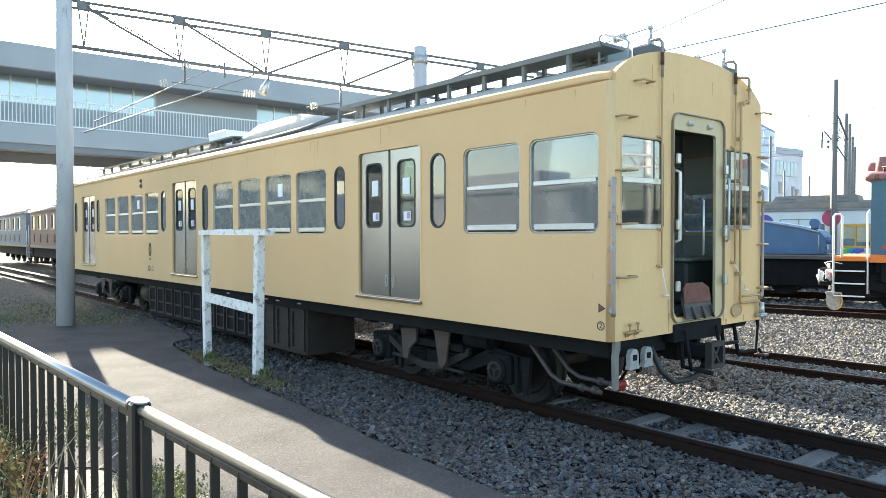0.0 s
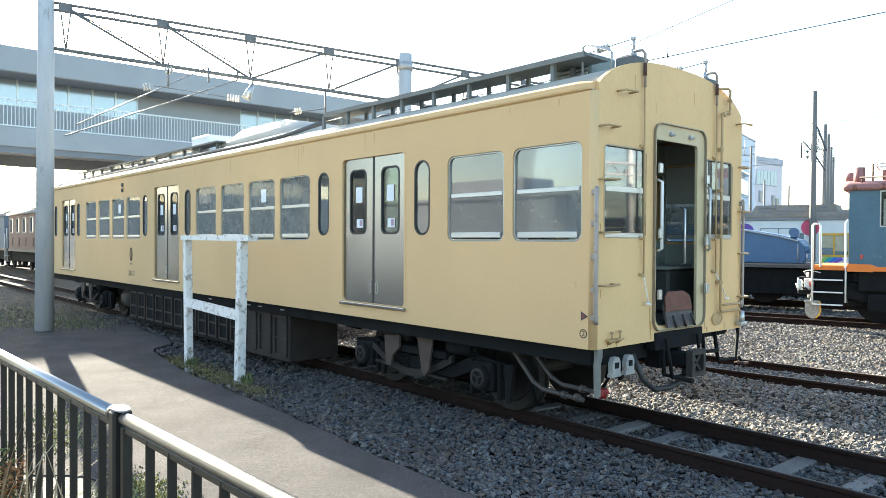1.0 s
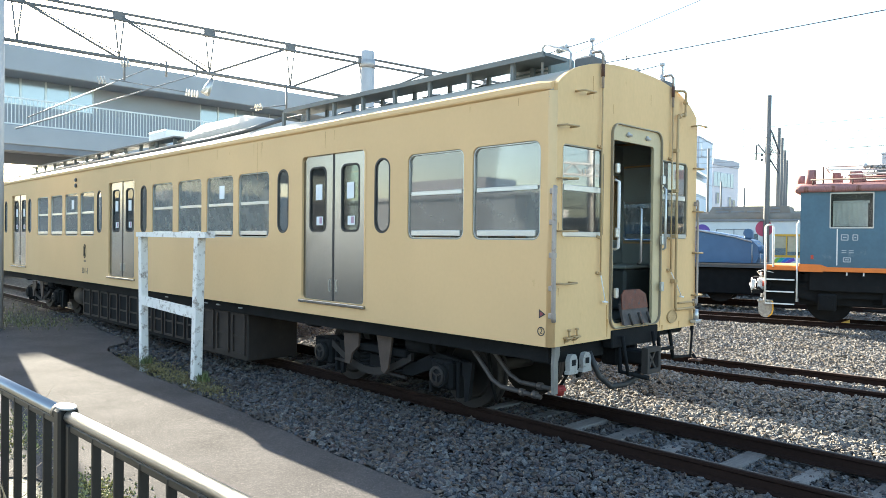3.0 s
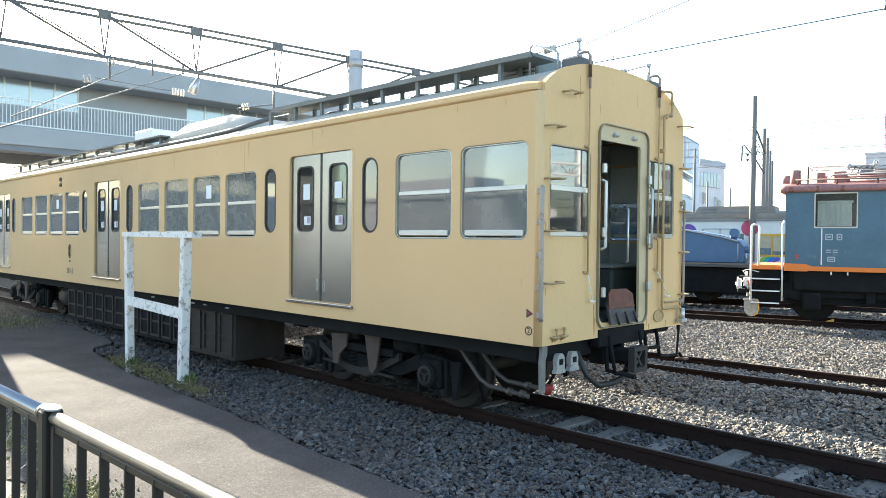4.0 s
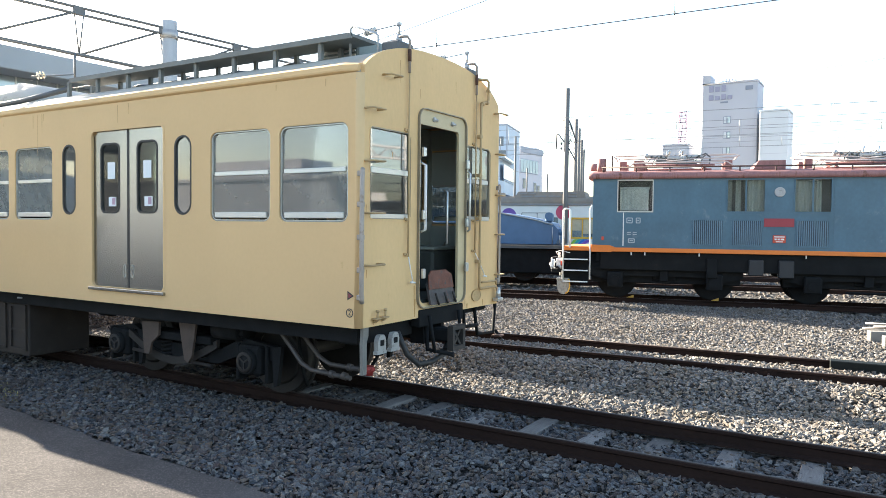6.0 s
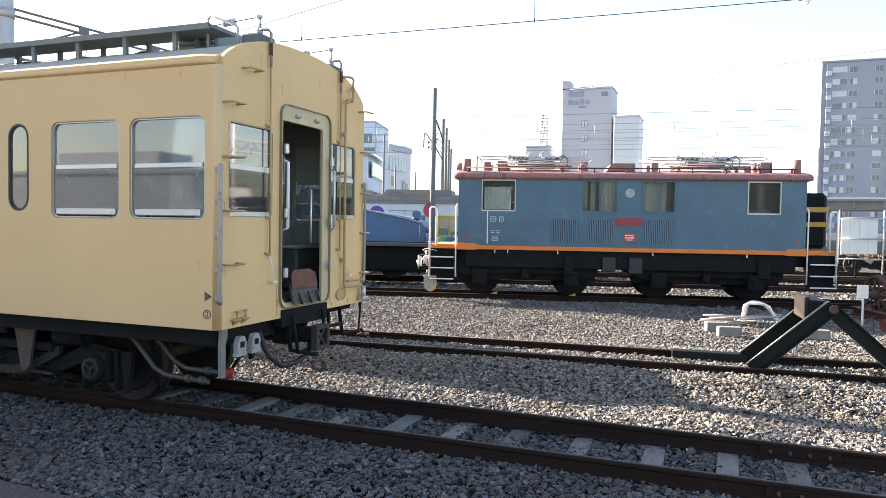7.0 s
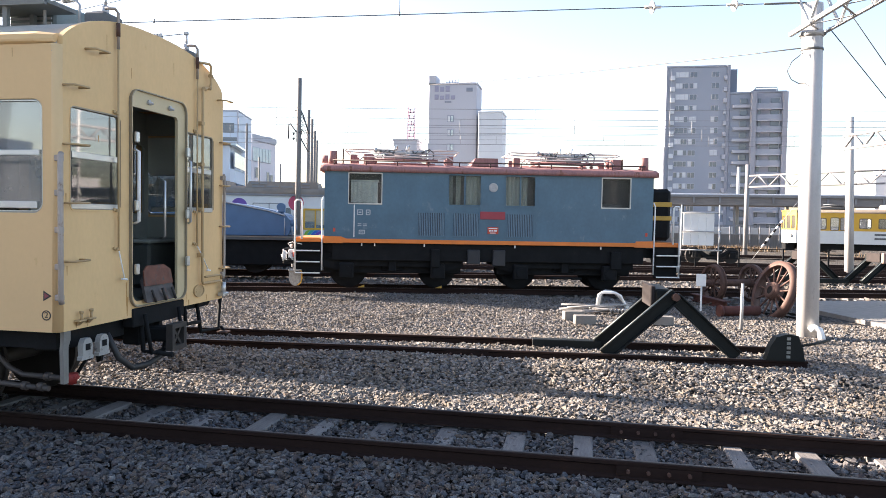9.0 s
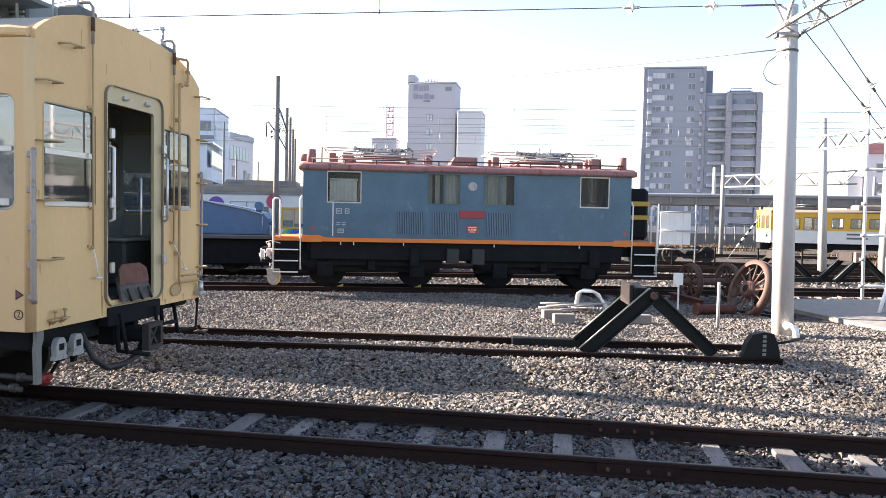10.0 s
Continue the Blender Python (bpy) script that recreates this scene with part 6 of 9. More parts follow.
# ---- weeds ----
def grass(name, n, spots, h, colours, label, wide=1.0):
    rng = np.random.default_rng(len(name))
    b = bmesh.new()
    for _ in range(n):
        cx, cy, r, cz = spots[rng.integers(len(spots))]
        x, y = cx + rng.normal() * r, cy + rng.normal() * r * .45
        a, hh, lean = rng.uniform(0, 6.28), h * rng.uniform(.4, 1.2), rng.uniform(.1, .9)
        w = (.006 + .006 * rng.random()) * wide
        dx, dy = math.cos(a), math.sin(a)
        base = [Vector((x - dy * w, y + dx * w, cz)), Vector((x + dy * w, y - dx * w, cz))]
        mid = Vector((x + dx * lean * hh * .3, y + dy * lean * hh * .3, cz + hh * .65))
        tip = Vector((x + dx * lean * hh, y + dy * lean * hh, cz + hh))
        v = [b.verts.new(q) for q in (base[0], base[1], mid + Vector((dy * w * .7, -dx * w * .7, 0)), mid - Vector((dy * w * .7, -dx * w * .7, 0)), tip)]
        b.faces.new((v[0], v[1], v[2], v[3]))
        b.faces.new((v[3], v[2], v[4]))
    m = mat(name + "_leaf", colours, 0.7, var=0.3, island=0.5, bump=0)
    return tagged(part(name, b, m), label, "weeds", kind="stuff")


grass("edge_weeds", 3000, [(-7.6, -2.22, .3, -.03), (-6.9, -2.3, .35, -.02), (-6.2, -2.32, .35, -.02), (-5.5, -2.38, .3, -.02), (-4.8, -2.42, .3, -.03)], .022, (0.17, 0.145, 0.06), "low yellow-green weeds along the path edge")
grass("post_tuft", 350, [(-5.3, -2.2, .09, -.02), (-7.15, -2.25, .07, -.02)], .11, (0.1, 0.12, 0.045), "green tufts at the board frame posts")
grass("fence_weeds", 6000, [(-4.5, -4.8, .4, -.008), (-3.6, -4.92, .35, -.008), (-1.7, -4.75, .25, -.008), (-1.35, -4.85, .3, -.008), (-.6, -5.2, .3, -.008), (.3, -5.4, .4, -.008)], .028, (0.25, 0.24, 0.09), "green and straw-coloured weeds at the fence foot")
grass("bank_weeds", 2500, [(-14.0, -2.2, .9, -.01), (-16.0, -2.6, 1.2, -.01), (-18.5, -2.5, 1.5, -.01), (-15.0, -3.8, .8, -.01)], .06, (0.13, 0.14, 0.06), "thin low weeds on the gravel")
grass("yard_grass", 1600, [(12.5, 57, 1.2, -.22), (15.0, 56.5, 1.3, -.22), (17.5, 56, 1.0, -.22), (24.0, 44, 1.5, -.22), (20.5, 33, .6, -.22)], .5, (0.14, 0.095, 0.055), "dry straw-coloured grass in the far yard", 3.0)
grass("dry_stalks", 60, [(-.3, -5.85, .35, -.01), (.3, -5.9, .3, -.01)], .95, (0.33, 0.25, 0.16), "tall dry stalks beside the fence")


# mixed shrubs by the fence
def shrub(cx, cy, cz, r, n, colours, label, seed):
    t = thing("shrub", pose(cx, cy, cz), label, "shrub", group="fence shrubs")
    rng = np.random.default_rng(seed)
    bs, bls = B(), [bmesh.new() for _ in colours]
    for _ in range(40):
        a, e = rng.uniform(0, 6.28), rng.uniform(.35, 1.45)
        tip = Vector((math.cos(a) * math.cos(e) * .9, math.sin(a) * math.cos(e) * .45, math.sin(e))) * r * rng.uniform(.75, 1.1)
        bs.tube([(0, 0, 0), tip * .5 + Vector((0, 0, .04)), tip], .005, 4)
        bl = bls[rng.integers(len(bls))]
        for _ in range(n // 40):
            p = tip * rng.uniform(.45, 1.05) + Vector(rng.normal(size=3) * .045)
            u, w = Vector(rng.normal(size=3)).normalized(), Vector(rng.normal(size=3)).normalized()
            s = rng.uniform(.008, .022)
            bl.faces.new([bl.verts.new(p + q) for q in (-u * s, w * s * .55, u * s, -w * s * .55)])
    part("stem", bs, M_UNDER_BROWN, t, "thin brown stems")
    for bl, c in zip(bls, colours):
        part("foliage", bl, mat("shrub_leaf", c, 0.7, var=0.3, island=0.5, bump=0), t)


shrub(-.75, -5.93, -.01, .68, 7000, ((0.34, 0.15, 0.05), (0.32, 0.24, 0.08), (0.13, 0.15, 0.06)), "small shrub with rust, yellow and green autumn leaves by the fence", 7)
shrub(-1.45, -5.9, -.01, .72, 6000, ((0.3, 0.17, 0.06), (0.11, 0.13, 0.05), (0.2, 0.2, 0.08)), "leafy green and russet shrub by the fence", 8)


# ---- buffer stop on the middle track ----
bx, by = track_xy("middle", 0, 0)
buf = thing("buffer_stop", pose(bx, by, 0, 0, 0, 5.0), "dark green-black steel rail buffer stop", "buffer stop")
M_BUF = mat("buffer_steel", (0.0075, 0.0105, 0.0105), 0.55, spec=0.2, var=0.3, bump=0.1, wear=(0.025, 0.019, 0.016), wear_amt=0.25)
M_TIMBER = mat("old_red_timber", (0.018, 0.012, 0.011), 0.85, var=0.3, scale=8, bump=0.3)


def bar(p0, p1, w, h):
    """A rectangular bar between two points."""
    p0, p1 = Vector(p0), Vector(p1)
    d = p1 - p0
    m = Matrix.Translation(p0) @ d.to_track_quat('X', 'Z').to_matrix().to_4x4()
    return lambda b: b.box((0, -w / 2, -h / 2), (d.length, w / 2, h / 2), .006, m)


def girder(p0, p1, w, h):
    """An H-beam between two points: web and two flanges."""
    b = B()
    n = (Vector(p1) - Vector(p0)).normalized().cross(Vector((0, 1, 0)))
    for k in (-1, 1):
        o = n * (h / 2 - .012) * k
        bar(Vector(p0) + o, Vector(p1) + o, w, .024)(b)
    bar(p0, p1, .03, h - .03)(b)
    return b


M_EDGE = mat("pale_glint_and_letter", (0.2, 0.22, 0.21), 0.5, metal=0.4, var=0.3, scale=20)
for y, lift in ((-.45, 0), (.5, 0)):
    st = part("front_strut", girder((2.1, y, -.04), (3.12, y, .9), .15, .2), M_BUF, buf)
    # Pale tube stands in for the light streak along the strut's edge.
    part("edge_glint", B().tube([(2.03, y - .077, .05), (3.02, y - .077, .96)], .011), M_EDGE, st, "pale tube drawn as a glint on the strut edge")
part("foot_beam", B().box((1.05, .42, -.14), (2.15, .62, .02), .01), M_BUF, buf)
part("rear_strut", girder((3.1, -.42, .84), (4.02, -.42, .0), .13, .19), M_BUF, buf)
part("bolt", B().cyl((3.1, -.57, .86), (3.1, -.35, .86), .055, seg=12), M_RUSTY, buf)
part("cross_beam", B().box((2.84, -.36, .7), (3.06, .62, .96), .02), M_BUF, buf)
part("timber", B().box((2.77, -.34, .68), (2.838, .42, 1.0), .012), M_TIMBER, buf, "weathered reddish timber face")
st = B().prism([(4.36, -.62, .0), (4.9, -.62, .0), (4.86, -.62, .2), (4.8, -.62, .36), (4.66, -.62, .385), (4.5, -.62, .34), (4.42, -.62, .2)], (0, .16, 0))
part("wheel_stop", st, M_BUF, buf, "black cast wheel stop")
for k in range(5):
    part("letter_bar", B().box((4.64, -.63, .04 + .065 * k), (4.69, -.619, .08 + .065 * k)), M_EDGE, buf, "pale painted character as a bar")
part("stop_wing", B().tube([(4.85, -.5, .2), (5.1, -.38, .22), (5.38, -.22, .26)], .022), M_BUF, buf)


# ---- wheelsets on display ----
def spoked_wheelset(x, y, yaw, r, label, half=.53):
    t = thing("wheelset", pose(x, y, -.15 + r, 0, 0, yaw), label, "wheelset")
    for s in (-1, 1):
        b = B().wheel_ring((0, s * half, 0), (0, 1, 0), r * .86, r, .13, 36).wheel_ring((0, s * (half - .06), 0), (0, 1, 0), r * .86, r * 1.045, .03, 36)
        w = part("tyre", b, M_RUSTY, t)
        sp = B().cyl((0, s * (half - .09), 0), (0, s * (half + .09), 0), r * .24, seg=20)
        for k in range(10):
            a = 2 * math.pi * k / 10
            u = Vector((math.cos(a), 0, math.sin(a)))
            part("spoke", B().cyl(u * r * .2 + Vector((0, s * half, 0)), u * r * .88 + Vector((0, s * half, 0)), .03, .022, 8), M_RUSTY, w)
        part("hub", sp, M_RUSTY, w)
        part("hub_cap", B().wheel_ring((0, s * (half + .1), 0), (0, 1, 0), r * .1, r * .15, .03, 18), M_UNDER_BROWN, w)
    part("axle", B().cyl((0, -.9, 0), (0, .9, 0), .095, seg=16), M_RUSTY, t)
    return t


spoked_wheelset(8.19, 14.2, -66, .5, "rust-brown spoked wheelset standing on old rails", .6)
# one large wheel leaning on a stand
M_WHEELRUST = mat("wheel_rust_red", (0.09, 0.046, 0.035), 0.75, var=0.25, scale=6, bump=0.2, wear=(0.15, 0.095, 0.075), wear_amt=0.35, wear_scale=7)
dw = thing("driving_wheel", pose(8.62, 11.6, .38, -18, 0, -71), "large rust-red spoked driving wheel on a stand", "wheel")
dr = .755
part("tyre", B().wheel_ring((0, 0, 0), (0, 1, 0), dr * .83, dr * .97, .16, 48).wheel_ring((0, .07, 0), (0, 1, 0), dr * .83, dr, .03, 48), M_WHEELRUST, dw)
part("hub", B().cyl((0, -.11, 0), (0, .1, 0), dr * .27, dr * .3, 24), M_WHEELRUST, dw)
part("hub_ring", B().wheel_ring((0, -.115, 0), (0, 1, 0), dr * .13, dr * .25, .03, 24), M_WHEELRUST, dw)
part("axle_bore", B().cyl((0, -.122, 0), (0, -.111, 0), dr * .13, seg=18), M_UNDER, dw)
for k in range(13):
    an = 2 * math.pi * (k + .3) / 13
    uu = Vector((math.cos(an), 0, math.sin(an)))
    part("spoke", B().cyl(uu * dr * .22, uu * dr * .89, .028, .02, 8), M_WHEELRUST, dw)
wc_ = thing("wheel_stand", pose(8.85, 11.6, -.2, 0, 0, -57), "low dark angle-iron stand under a wheel", "stand")
for y in (-.22, .3):
    part("base_bar", B().box((-.75, y - .04, 0), (.75, y + .04, .07), .005), M_BUF, wc_)
for x in (-.5, .5):
    part("brace", B().prism([(x - .04, .3, .06), (x + .04, .3, .06), (x * .3 + .04, .2, .62), (x * .3 - .04, .2, .62)], (0, .05, 0)), M_BUF, wc_)
    part("tie_bar", B().box((x - .03, -.2, .02), (x + .03, .28, .06)), M_BUF, wc_)
M_REDOXIDE = mat("red_oxide_iron", (0.075, 0.022, 0.016), 0.8, var=0.35, scale=8, bump=0.3, wear=(0.12, 0.05, 0.035), wear_amt=0.3, wear_scale=10)
sb = thing("steel_beam", pose(7.55, 13.6, -.12, 0, 0, -75), "rust-red steel beam lying on the ballast", "beam")
part("flange", B().box((-1.1, -.1, -.09), (.9, .1, -.06)).box((-1.1, -.1, .08), (.9, .1, .11)), M_REDOXIDE, sb)
part("web", B().box((-1.1, -.015, -.06), (.9, .015, .08)), M_REDOXIDE, sb)
sp2 = thing("rail_pipe", pose(7.9, 11.2, -.06, 0, 0, 22), "short rust-red pipe lying on the ballast", "pipe")
part("pipe", B().cyl((-.62, 0, 0), (.35, 0, 0), .115, seg=16), M_REDOXIDE, sp2)
part("flange", B().cyl((-.66, 0, 0), (-.6, 0, 0), .14, seg=16), M_REDOXIDE, sp2)

# small signs and stakes
ws = thing("marker_sign", pose(7.03, 11.9, -.2), "small blank white marker board on a thin post", "sign")
part("post", B().box((-.02, -.02, 0), (.02, .02, .85)), M_WHITE, ws)
part("board", B().box((-.13, -.04, .62), (.1, -.02, .92), .004), M_WHITE, ws)
sk = thing("stake", pose(7.33, 8.75, -.22), "short grey metal stake in the ballast", "stake")
part("post", B().cyl((0, 0, 0), (0, 0, .98), .035, .03, 10), M_GALV, sk)

M_BLOCK = mat("weathered_block", (0.19, 0.18, 0.165), 0.9, var=0.2, scale=6, bump=0.3, wear=(0.1, 0.09, 0.08), wear_amt=0.35)
M_HEAP = mat("dull_heap_tube", (0.3, 0.29, 0.28), 0.55, metal=0.2, var=0.35, scale=9, wear=(0.13, 0.1, 0.08), wear_amt=0.4)
# folded metal frames and blocks on the ballast
pf = thing("pipe_frame", pose(5.0, 10.95, -.17, 0, 0, 14), "pale bent pipe frames lying in a heap", "metal frame")
rng_h = random.Random(5)
for k in range(3):
    y = -.2 + .22 * k
    part("bent_tube", B().tube([(-.55 + .1 * k, y, .06), (-.5 + .1 * k, y, .42), (-.42 + .1 * k, y, .47), (-.1, y + .02, .46), (.02, y + .02, .4), (.2 + .12 * k, y + .04, .05)], .032, 8), M_WHITE if k < 2 else M_HEAP, pf, "white bent tube")
for k in range(14):
    x0, y0, z0 = rng_h.uniform(-1.5, -.4), rng_h.uniform(-.6, .5), rng_h.uniform(.0, .14)
    part("loose_tube", B().tube([(x0, y0, z0), (x0 + rng_h.uniform(.5, 1.3), y0 + rng_h.uniform(-.2, .2), z0 + rng_h.uniform(-.03, .08))], rng_h.uniform(.015, .03), 6), M_HEAP, pf)
for k in range(8):
    x0, y0 = rng_h.uniform(-1.4, .3), rng_h.uniform(-.6, .3)
    part("scrap_plate", B().box((0, 0, 0), (rng_h.uniform(.1, .35), rng_h.uniform(.06, .15), rng_h.uniform(.02, .1)), .006, pose(x0, y0, 0, rng_h.uniform(-8, 8), rng_h.uniform(-8, 8), rng_h.uniform(0, 90))), M_HEAP if k % 2 else M_RUSTY, pf)
spr = B().tube([(-.35 + .012 * k, -.5 + .045 * math.cos(k * .9), .08 + .045 * math.sin(k * .9)) for k in range(70)], .012, 5)
part("coil", spr, M_HEAP, pf)
for x, y, yaw in ((4.25, 8.72, 14), (5.84, 9.1, 6), (4.0, 9.35, 20)):
    cb = new("concrete_block", mesh_of("concrete_block", B().box((-.22, -.1, 0), (.22, .1, .19), .012), M_BLOCK))
    cb.matrix_basis = pose(x, y, -.19, 0, 0, yaw)
    tagged(cb, "grey hollow concrete block on the ballast", "block", group="concrete blocks")

# pale concrete apron
b = B().plate([(9.86, 12.4), (10.2, 11.2), (10.75, 9.33), (13.0, 8.6), (20, 8.6), (20, 16.4), (13.4, 15.85), (10.6, 14.9), (9.8, 13.6)], [], -.1, lambda u, v, w: (u, v, -.12 + w))
tagged(part("apron", b, M_BLOCK), "pale concrete apron between tracks", "paving", kind="structure")

# ---- concrete mast with lattice arm ----
M_GIRDER = mat("pale_girder_paint", (0.42, 0.43, 0.43), 0.6, var=0.15, scale=5, bump=0.05, wear=(0.25, 0.2, 0.16), wear_amt=0.25)
mast = thing("catenary_mast", pose(8.48, 8.45, -.25), "tall pale concrete catenary mast with a steel lattice arm", "mast")
part("pole", B().cyl((0, 0, 0), (-.13, 0, 6.4), .2, .185, 28), M_CONC_POLE, mast)
part("band", B().cyl((-.11, 0, 5.52), (-.11, 0, 5.56), .2, seg=24), M_DARKGREY, mast)
part("clamp", B().cyl((-.12, 0, 5.78), (-.12, 0, 5.88), .205, seg=24), M_GALV, mast)
for s_ in (-1, 1):
    part("clamp_bolt", B().box((-.12 + s_ * .2 - .03, -.1, 5.8), (-.12 + s_ * .2 + .03, .06, 5.86), .008), M_DARKGREY, mast)
# lattice girder running out towards the coach's track
GDIR = Vector((.13, -.99, 0)).normalized()
GSIDE = Vector((.99, .13, 0))
g0 = Vector((-.13, .1, 5.88))
for z in (0, .75):
    for s_ in (-.27, .27):
        p0 = g0 + GSIDE * s_ + Vector((0, 0, z)) - GDIR * .25
        b = B()
        bar(p0, p0 + GDIR * 6.2, .075, .012)(b)
        bar(p0 + Vector((0, 0, .035)) + GSIDE * (.032 if s_ > 0 else -.032), p0 + GDIR * 6.2 + Vector((0, 0, .035)) + GSIDE * (.032 if s_ > 0 else -.032), .012, .075)(b)
        part("girder_chord", b, M_GIRDER, mast, "pale painted angle-iron chord")
for i in range(10):
    a0, a1 = g0 + GDIR * .6 * i, g0 + GDIR * .6 * (i + 1)
    s_ = -.25 if i % 2 else .25
    b = B()
    bar(a0 + GSIDE * s_ + Vector((0, 0, .01)), a1 - GSIDE * s_ + Vector((0, 0, .01)), .05, .01)(b)
    part("bottom_lacing", b, M_GIRDER, mast)
    for q in (-.27, .27):
        b = B()
        za, zb = (.02, .73) if i % 2 else (.73, .02)
        bar(a0 + GSIDE * q + Vector((0, 0, za)), a1 + GSIDE * q + Vector((0, 0, zb)), .05, .04)(b)
        part("side_lacing", b, M_GIRDER, mast)
part("foot_wrap", B().tube([(-.02, -.22, .2), (.05, -.25, .26), (.13, -.28, .22), (.17, -.29, .08), (.18, -.29, .0)], .065, 12), M_WHITE, mast, "white wrapped fitting at the mast foot")
for p0, p1, t in (((.2, .1, 5.98), (2.16, 1.3, 4.2), .78), ((.62, .3, 6.3), (2.3, 1.4, 4.6), .72)):
    p0, p1 = Vector(p0), Vector(p1)
    part("guy_wire", B().tube([p0, p1], .0095, 6), M_WIRE, mast)
    d = (p1 - p0).normalized()
    c0 = p0.lerp(p1, t)
    gi = part("strain_insulator", B().cyl(c0 - d * .06, c0 - d * .0, .03, .055, 12).cyl(c0, c0 + d * .025, .105, .095, 16).cyl(c0 + d * .02, c0 + d * .07, .05, .03, 12), M_PORCELAIN, mast, "grey disc strain insulator")
    for k0, k1 in ((-.2, -.06), (.07, .18)):
        part("insulator_link", B().tube([c0 + d * k0, c0 + d * k1], .025, 6), M_DARKGREY, gi)
part("wire_loop", B().tube([(-.3, -.15, 5.46), (-.5, -.15, 5.3), (-.58, -.15, 5.12), (-.5, -.15, 4.96), (-.36, -.15, 4.88), (-.2, -.1, 4.9)], .009, 5), M_WIRE, mast)

# ---- unseen van added behind the coach to cast shade on the ballast ----
van = thing("goods_van", pose(*track_xy("siding", -2.9, 0), 0, 0, 0, -6.0), "unseen brown van added behind the coach to shade the ballast", "train car")
M_VAN = mat("dull_brown_van_paint", (0.09, 0.06, 0.05), 0.75, var=0.25, scale=3, bump=0.15)
for s_ in (-1, 1):
    part("side_wall", B().plate([(-15.5, 1.0), (0, 1.0), (0, 2.75), (-15.5, 2.75)], [rrect(-1.6 - 2.6 * k, -.8 - 2.6 * k, 1.8, 2.4, .05) for k in range(6)], .06, lambda u, v, w, s_=s_: (u, s_ * (1.2 - w), v)), M_VAN, van)
    part("sole_bar", B().box((-15.5, s_ * 1.1, .8), (0, s_ * 1.16, 1.0)), M_UNDER, van)
for x in (0, -15.45):
    part("end_wall", B().prism([(x, -1.2, 1.0), (x, 1.2, 1.0), (x, 1.2, 2.75), (x, .7, 3.0), (x, 0, 3.08), (x, -.7, 3.0), (x, -1.2, 2.75)], (-.05, 0, 0)), M_VAN, van)
part("roof", B().loft([[(x, -1.25, 2.72), (x, -1.2, 2.8), (x, -.7, 3.03), (x, 0, 3.12), (x, .7, 3.03), (x, 1.2, 2.8), (x, 1.25, 2.72), (x, .7, 2.95), (x, 0, 3.03), (x, -.7, 2.95)] for x in (-15.6, .1)], caps=True), M_ROOFDULL, van)
part("floor", B().box((-15.5, -1.2, .9), (0, 1.2, 1.0)), M_UNDER, van)
for x in (-1.6, -3.6, -11.8, -13.8):
    part("wheelset", B().cyl((x, -.62, .43), (x, -.5, .43), .43, seg=24).cyl((x, .5, .43), (x, .62, .43), .43, seg=24).cyl((x, -.9, .43), (x, .9, .43), .07), M_WHEEL, van)
    for s_ in (-1, 1):
        part("axle_box", B().box((x - .18, s_ * .85, .28), (x + .18, s_ * 1.05, .8), .03), M_UNDER, van)

# ---- lattice gantry over the coach ----
gan = thing("catenary_gantry", pose(0, 0, 0), "grey lattice catenary gantry on two posts spanning the track", "gantry")
MA, MB = Vector((-13.0, -3.07, -.25)), Vector((-11.05, 5.0, -.25))
part("near_post", B().cyl(MA, MA + Vector((0, .05, 8.6)), .185, .15, 24), M_CONC_POLE, gan, "grey concrete post")
part("far_post", B().cyl(MB, MB + Vector((0, 0, 7.08)), .2, .19, 20), M_CONC_POLE, gan)
part("far_band", B().cyl(MB + Vector((0, 0, 6.65)), MB + Vector((0, 0, 6.85)), .215, seg=20), M_GALV, gan)
b = B()
A1, B1 = Vector((-13.0, -3.07, 6.86)), Vector((-11.05, 5.0, 6.58))
A0, B0 = Vector((-13.0, -3.07, 5.97)), Vector((-11.05, 5.0, 5.57))
E1, E0 = A1.lerp(B1, 1.75), A0.lerp(B0, 1.75)
for k in (-.075, .075):
    part("top_chord", B().tube([A1 + Vector((0, 0, k)), E1 + Vector((0, 0, k))], .036, 6), M_TRUSS, gan, "thin grey lattice beam")
part("bottom_chord", B().tube([A0, E0], .046, 6), M_TRUSS, gan)
NODES = [.049 + .234 * i for i in range(8)]
for i, s_ in enumerate(NODES):
    top, bot = A1.lerp(B1, s_), A0.lerp(B0, s_)
    for dx in (-1, 1):
        part("hanger_rod", B().tube([top + Vector((dx * .03, dx * .1, 0)), bot], .018, 5), M_TRUSS, gan)
    part("gusset", B().box(top - Vector((.04, .13, .1)), top + Vector((.04, .13, .1)), .01), M_TRUSS, gan)
    if i + 1 < len(NODES):
        t2, bo2 = A1.lerp(B1, NODES[i + 1]), A0.lerp(B0, NODES[i + 1])
        part("diagonal", B().tube([top, bo2] if i < 2 else [bot, t2], .028, 5), M_TRUSS, gan)
        if i < 2:
            part("diagonal", B().tube([top + Vector((.2, 0, -.05)), bo2 + Vector((.2, -.05, .05))], .014, 5), M_TRUSS, gan)
GD = (MB - MA).normalized()


def along_gantry(t, z, out=0.0):
    p = MA.lerp(MB, t)
    return Vector((p.x + out * GD.y, p.y - out * GD.x, z))


def pin_insulator(p, d, n, r, parent):
    b = B()
    d = Vector(d).normalized()
    for k in range(n):
        b.cyl(p + d * .06 * k, p + d * (.06 * k + .03), r, r * .8, 12)
    return part("insulator", b, M_PORCELAIN, parent, "pale ribbed insulator")


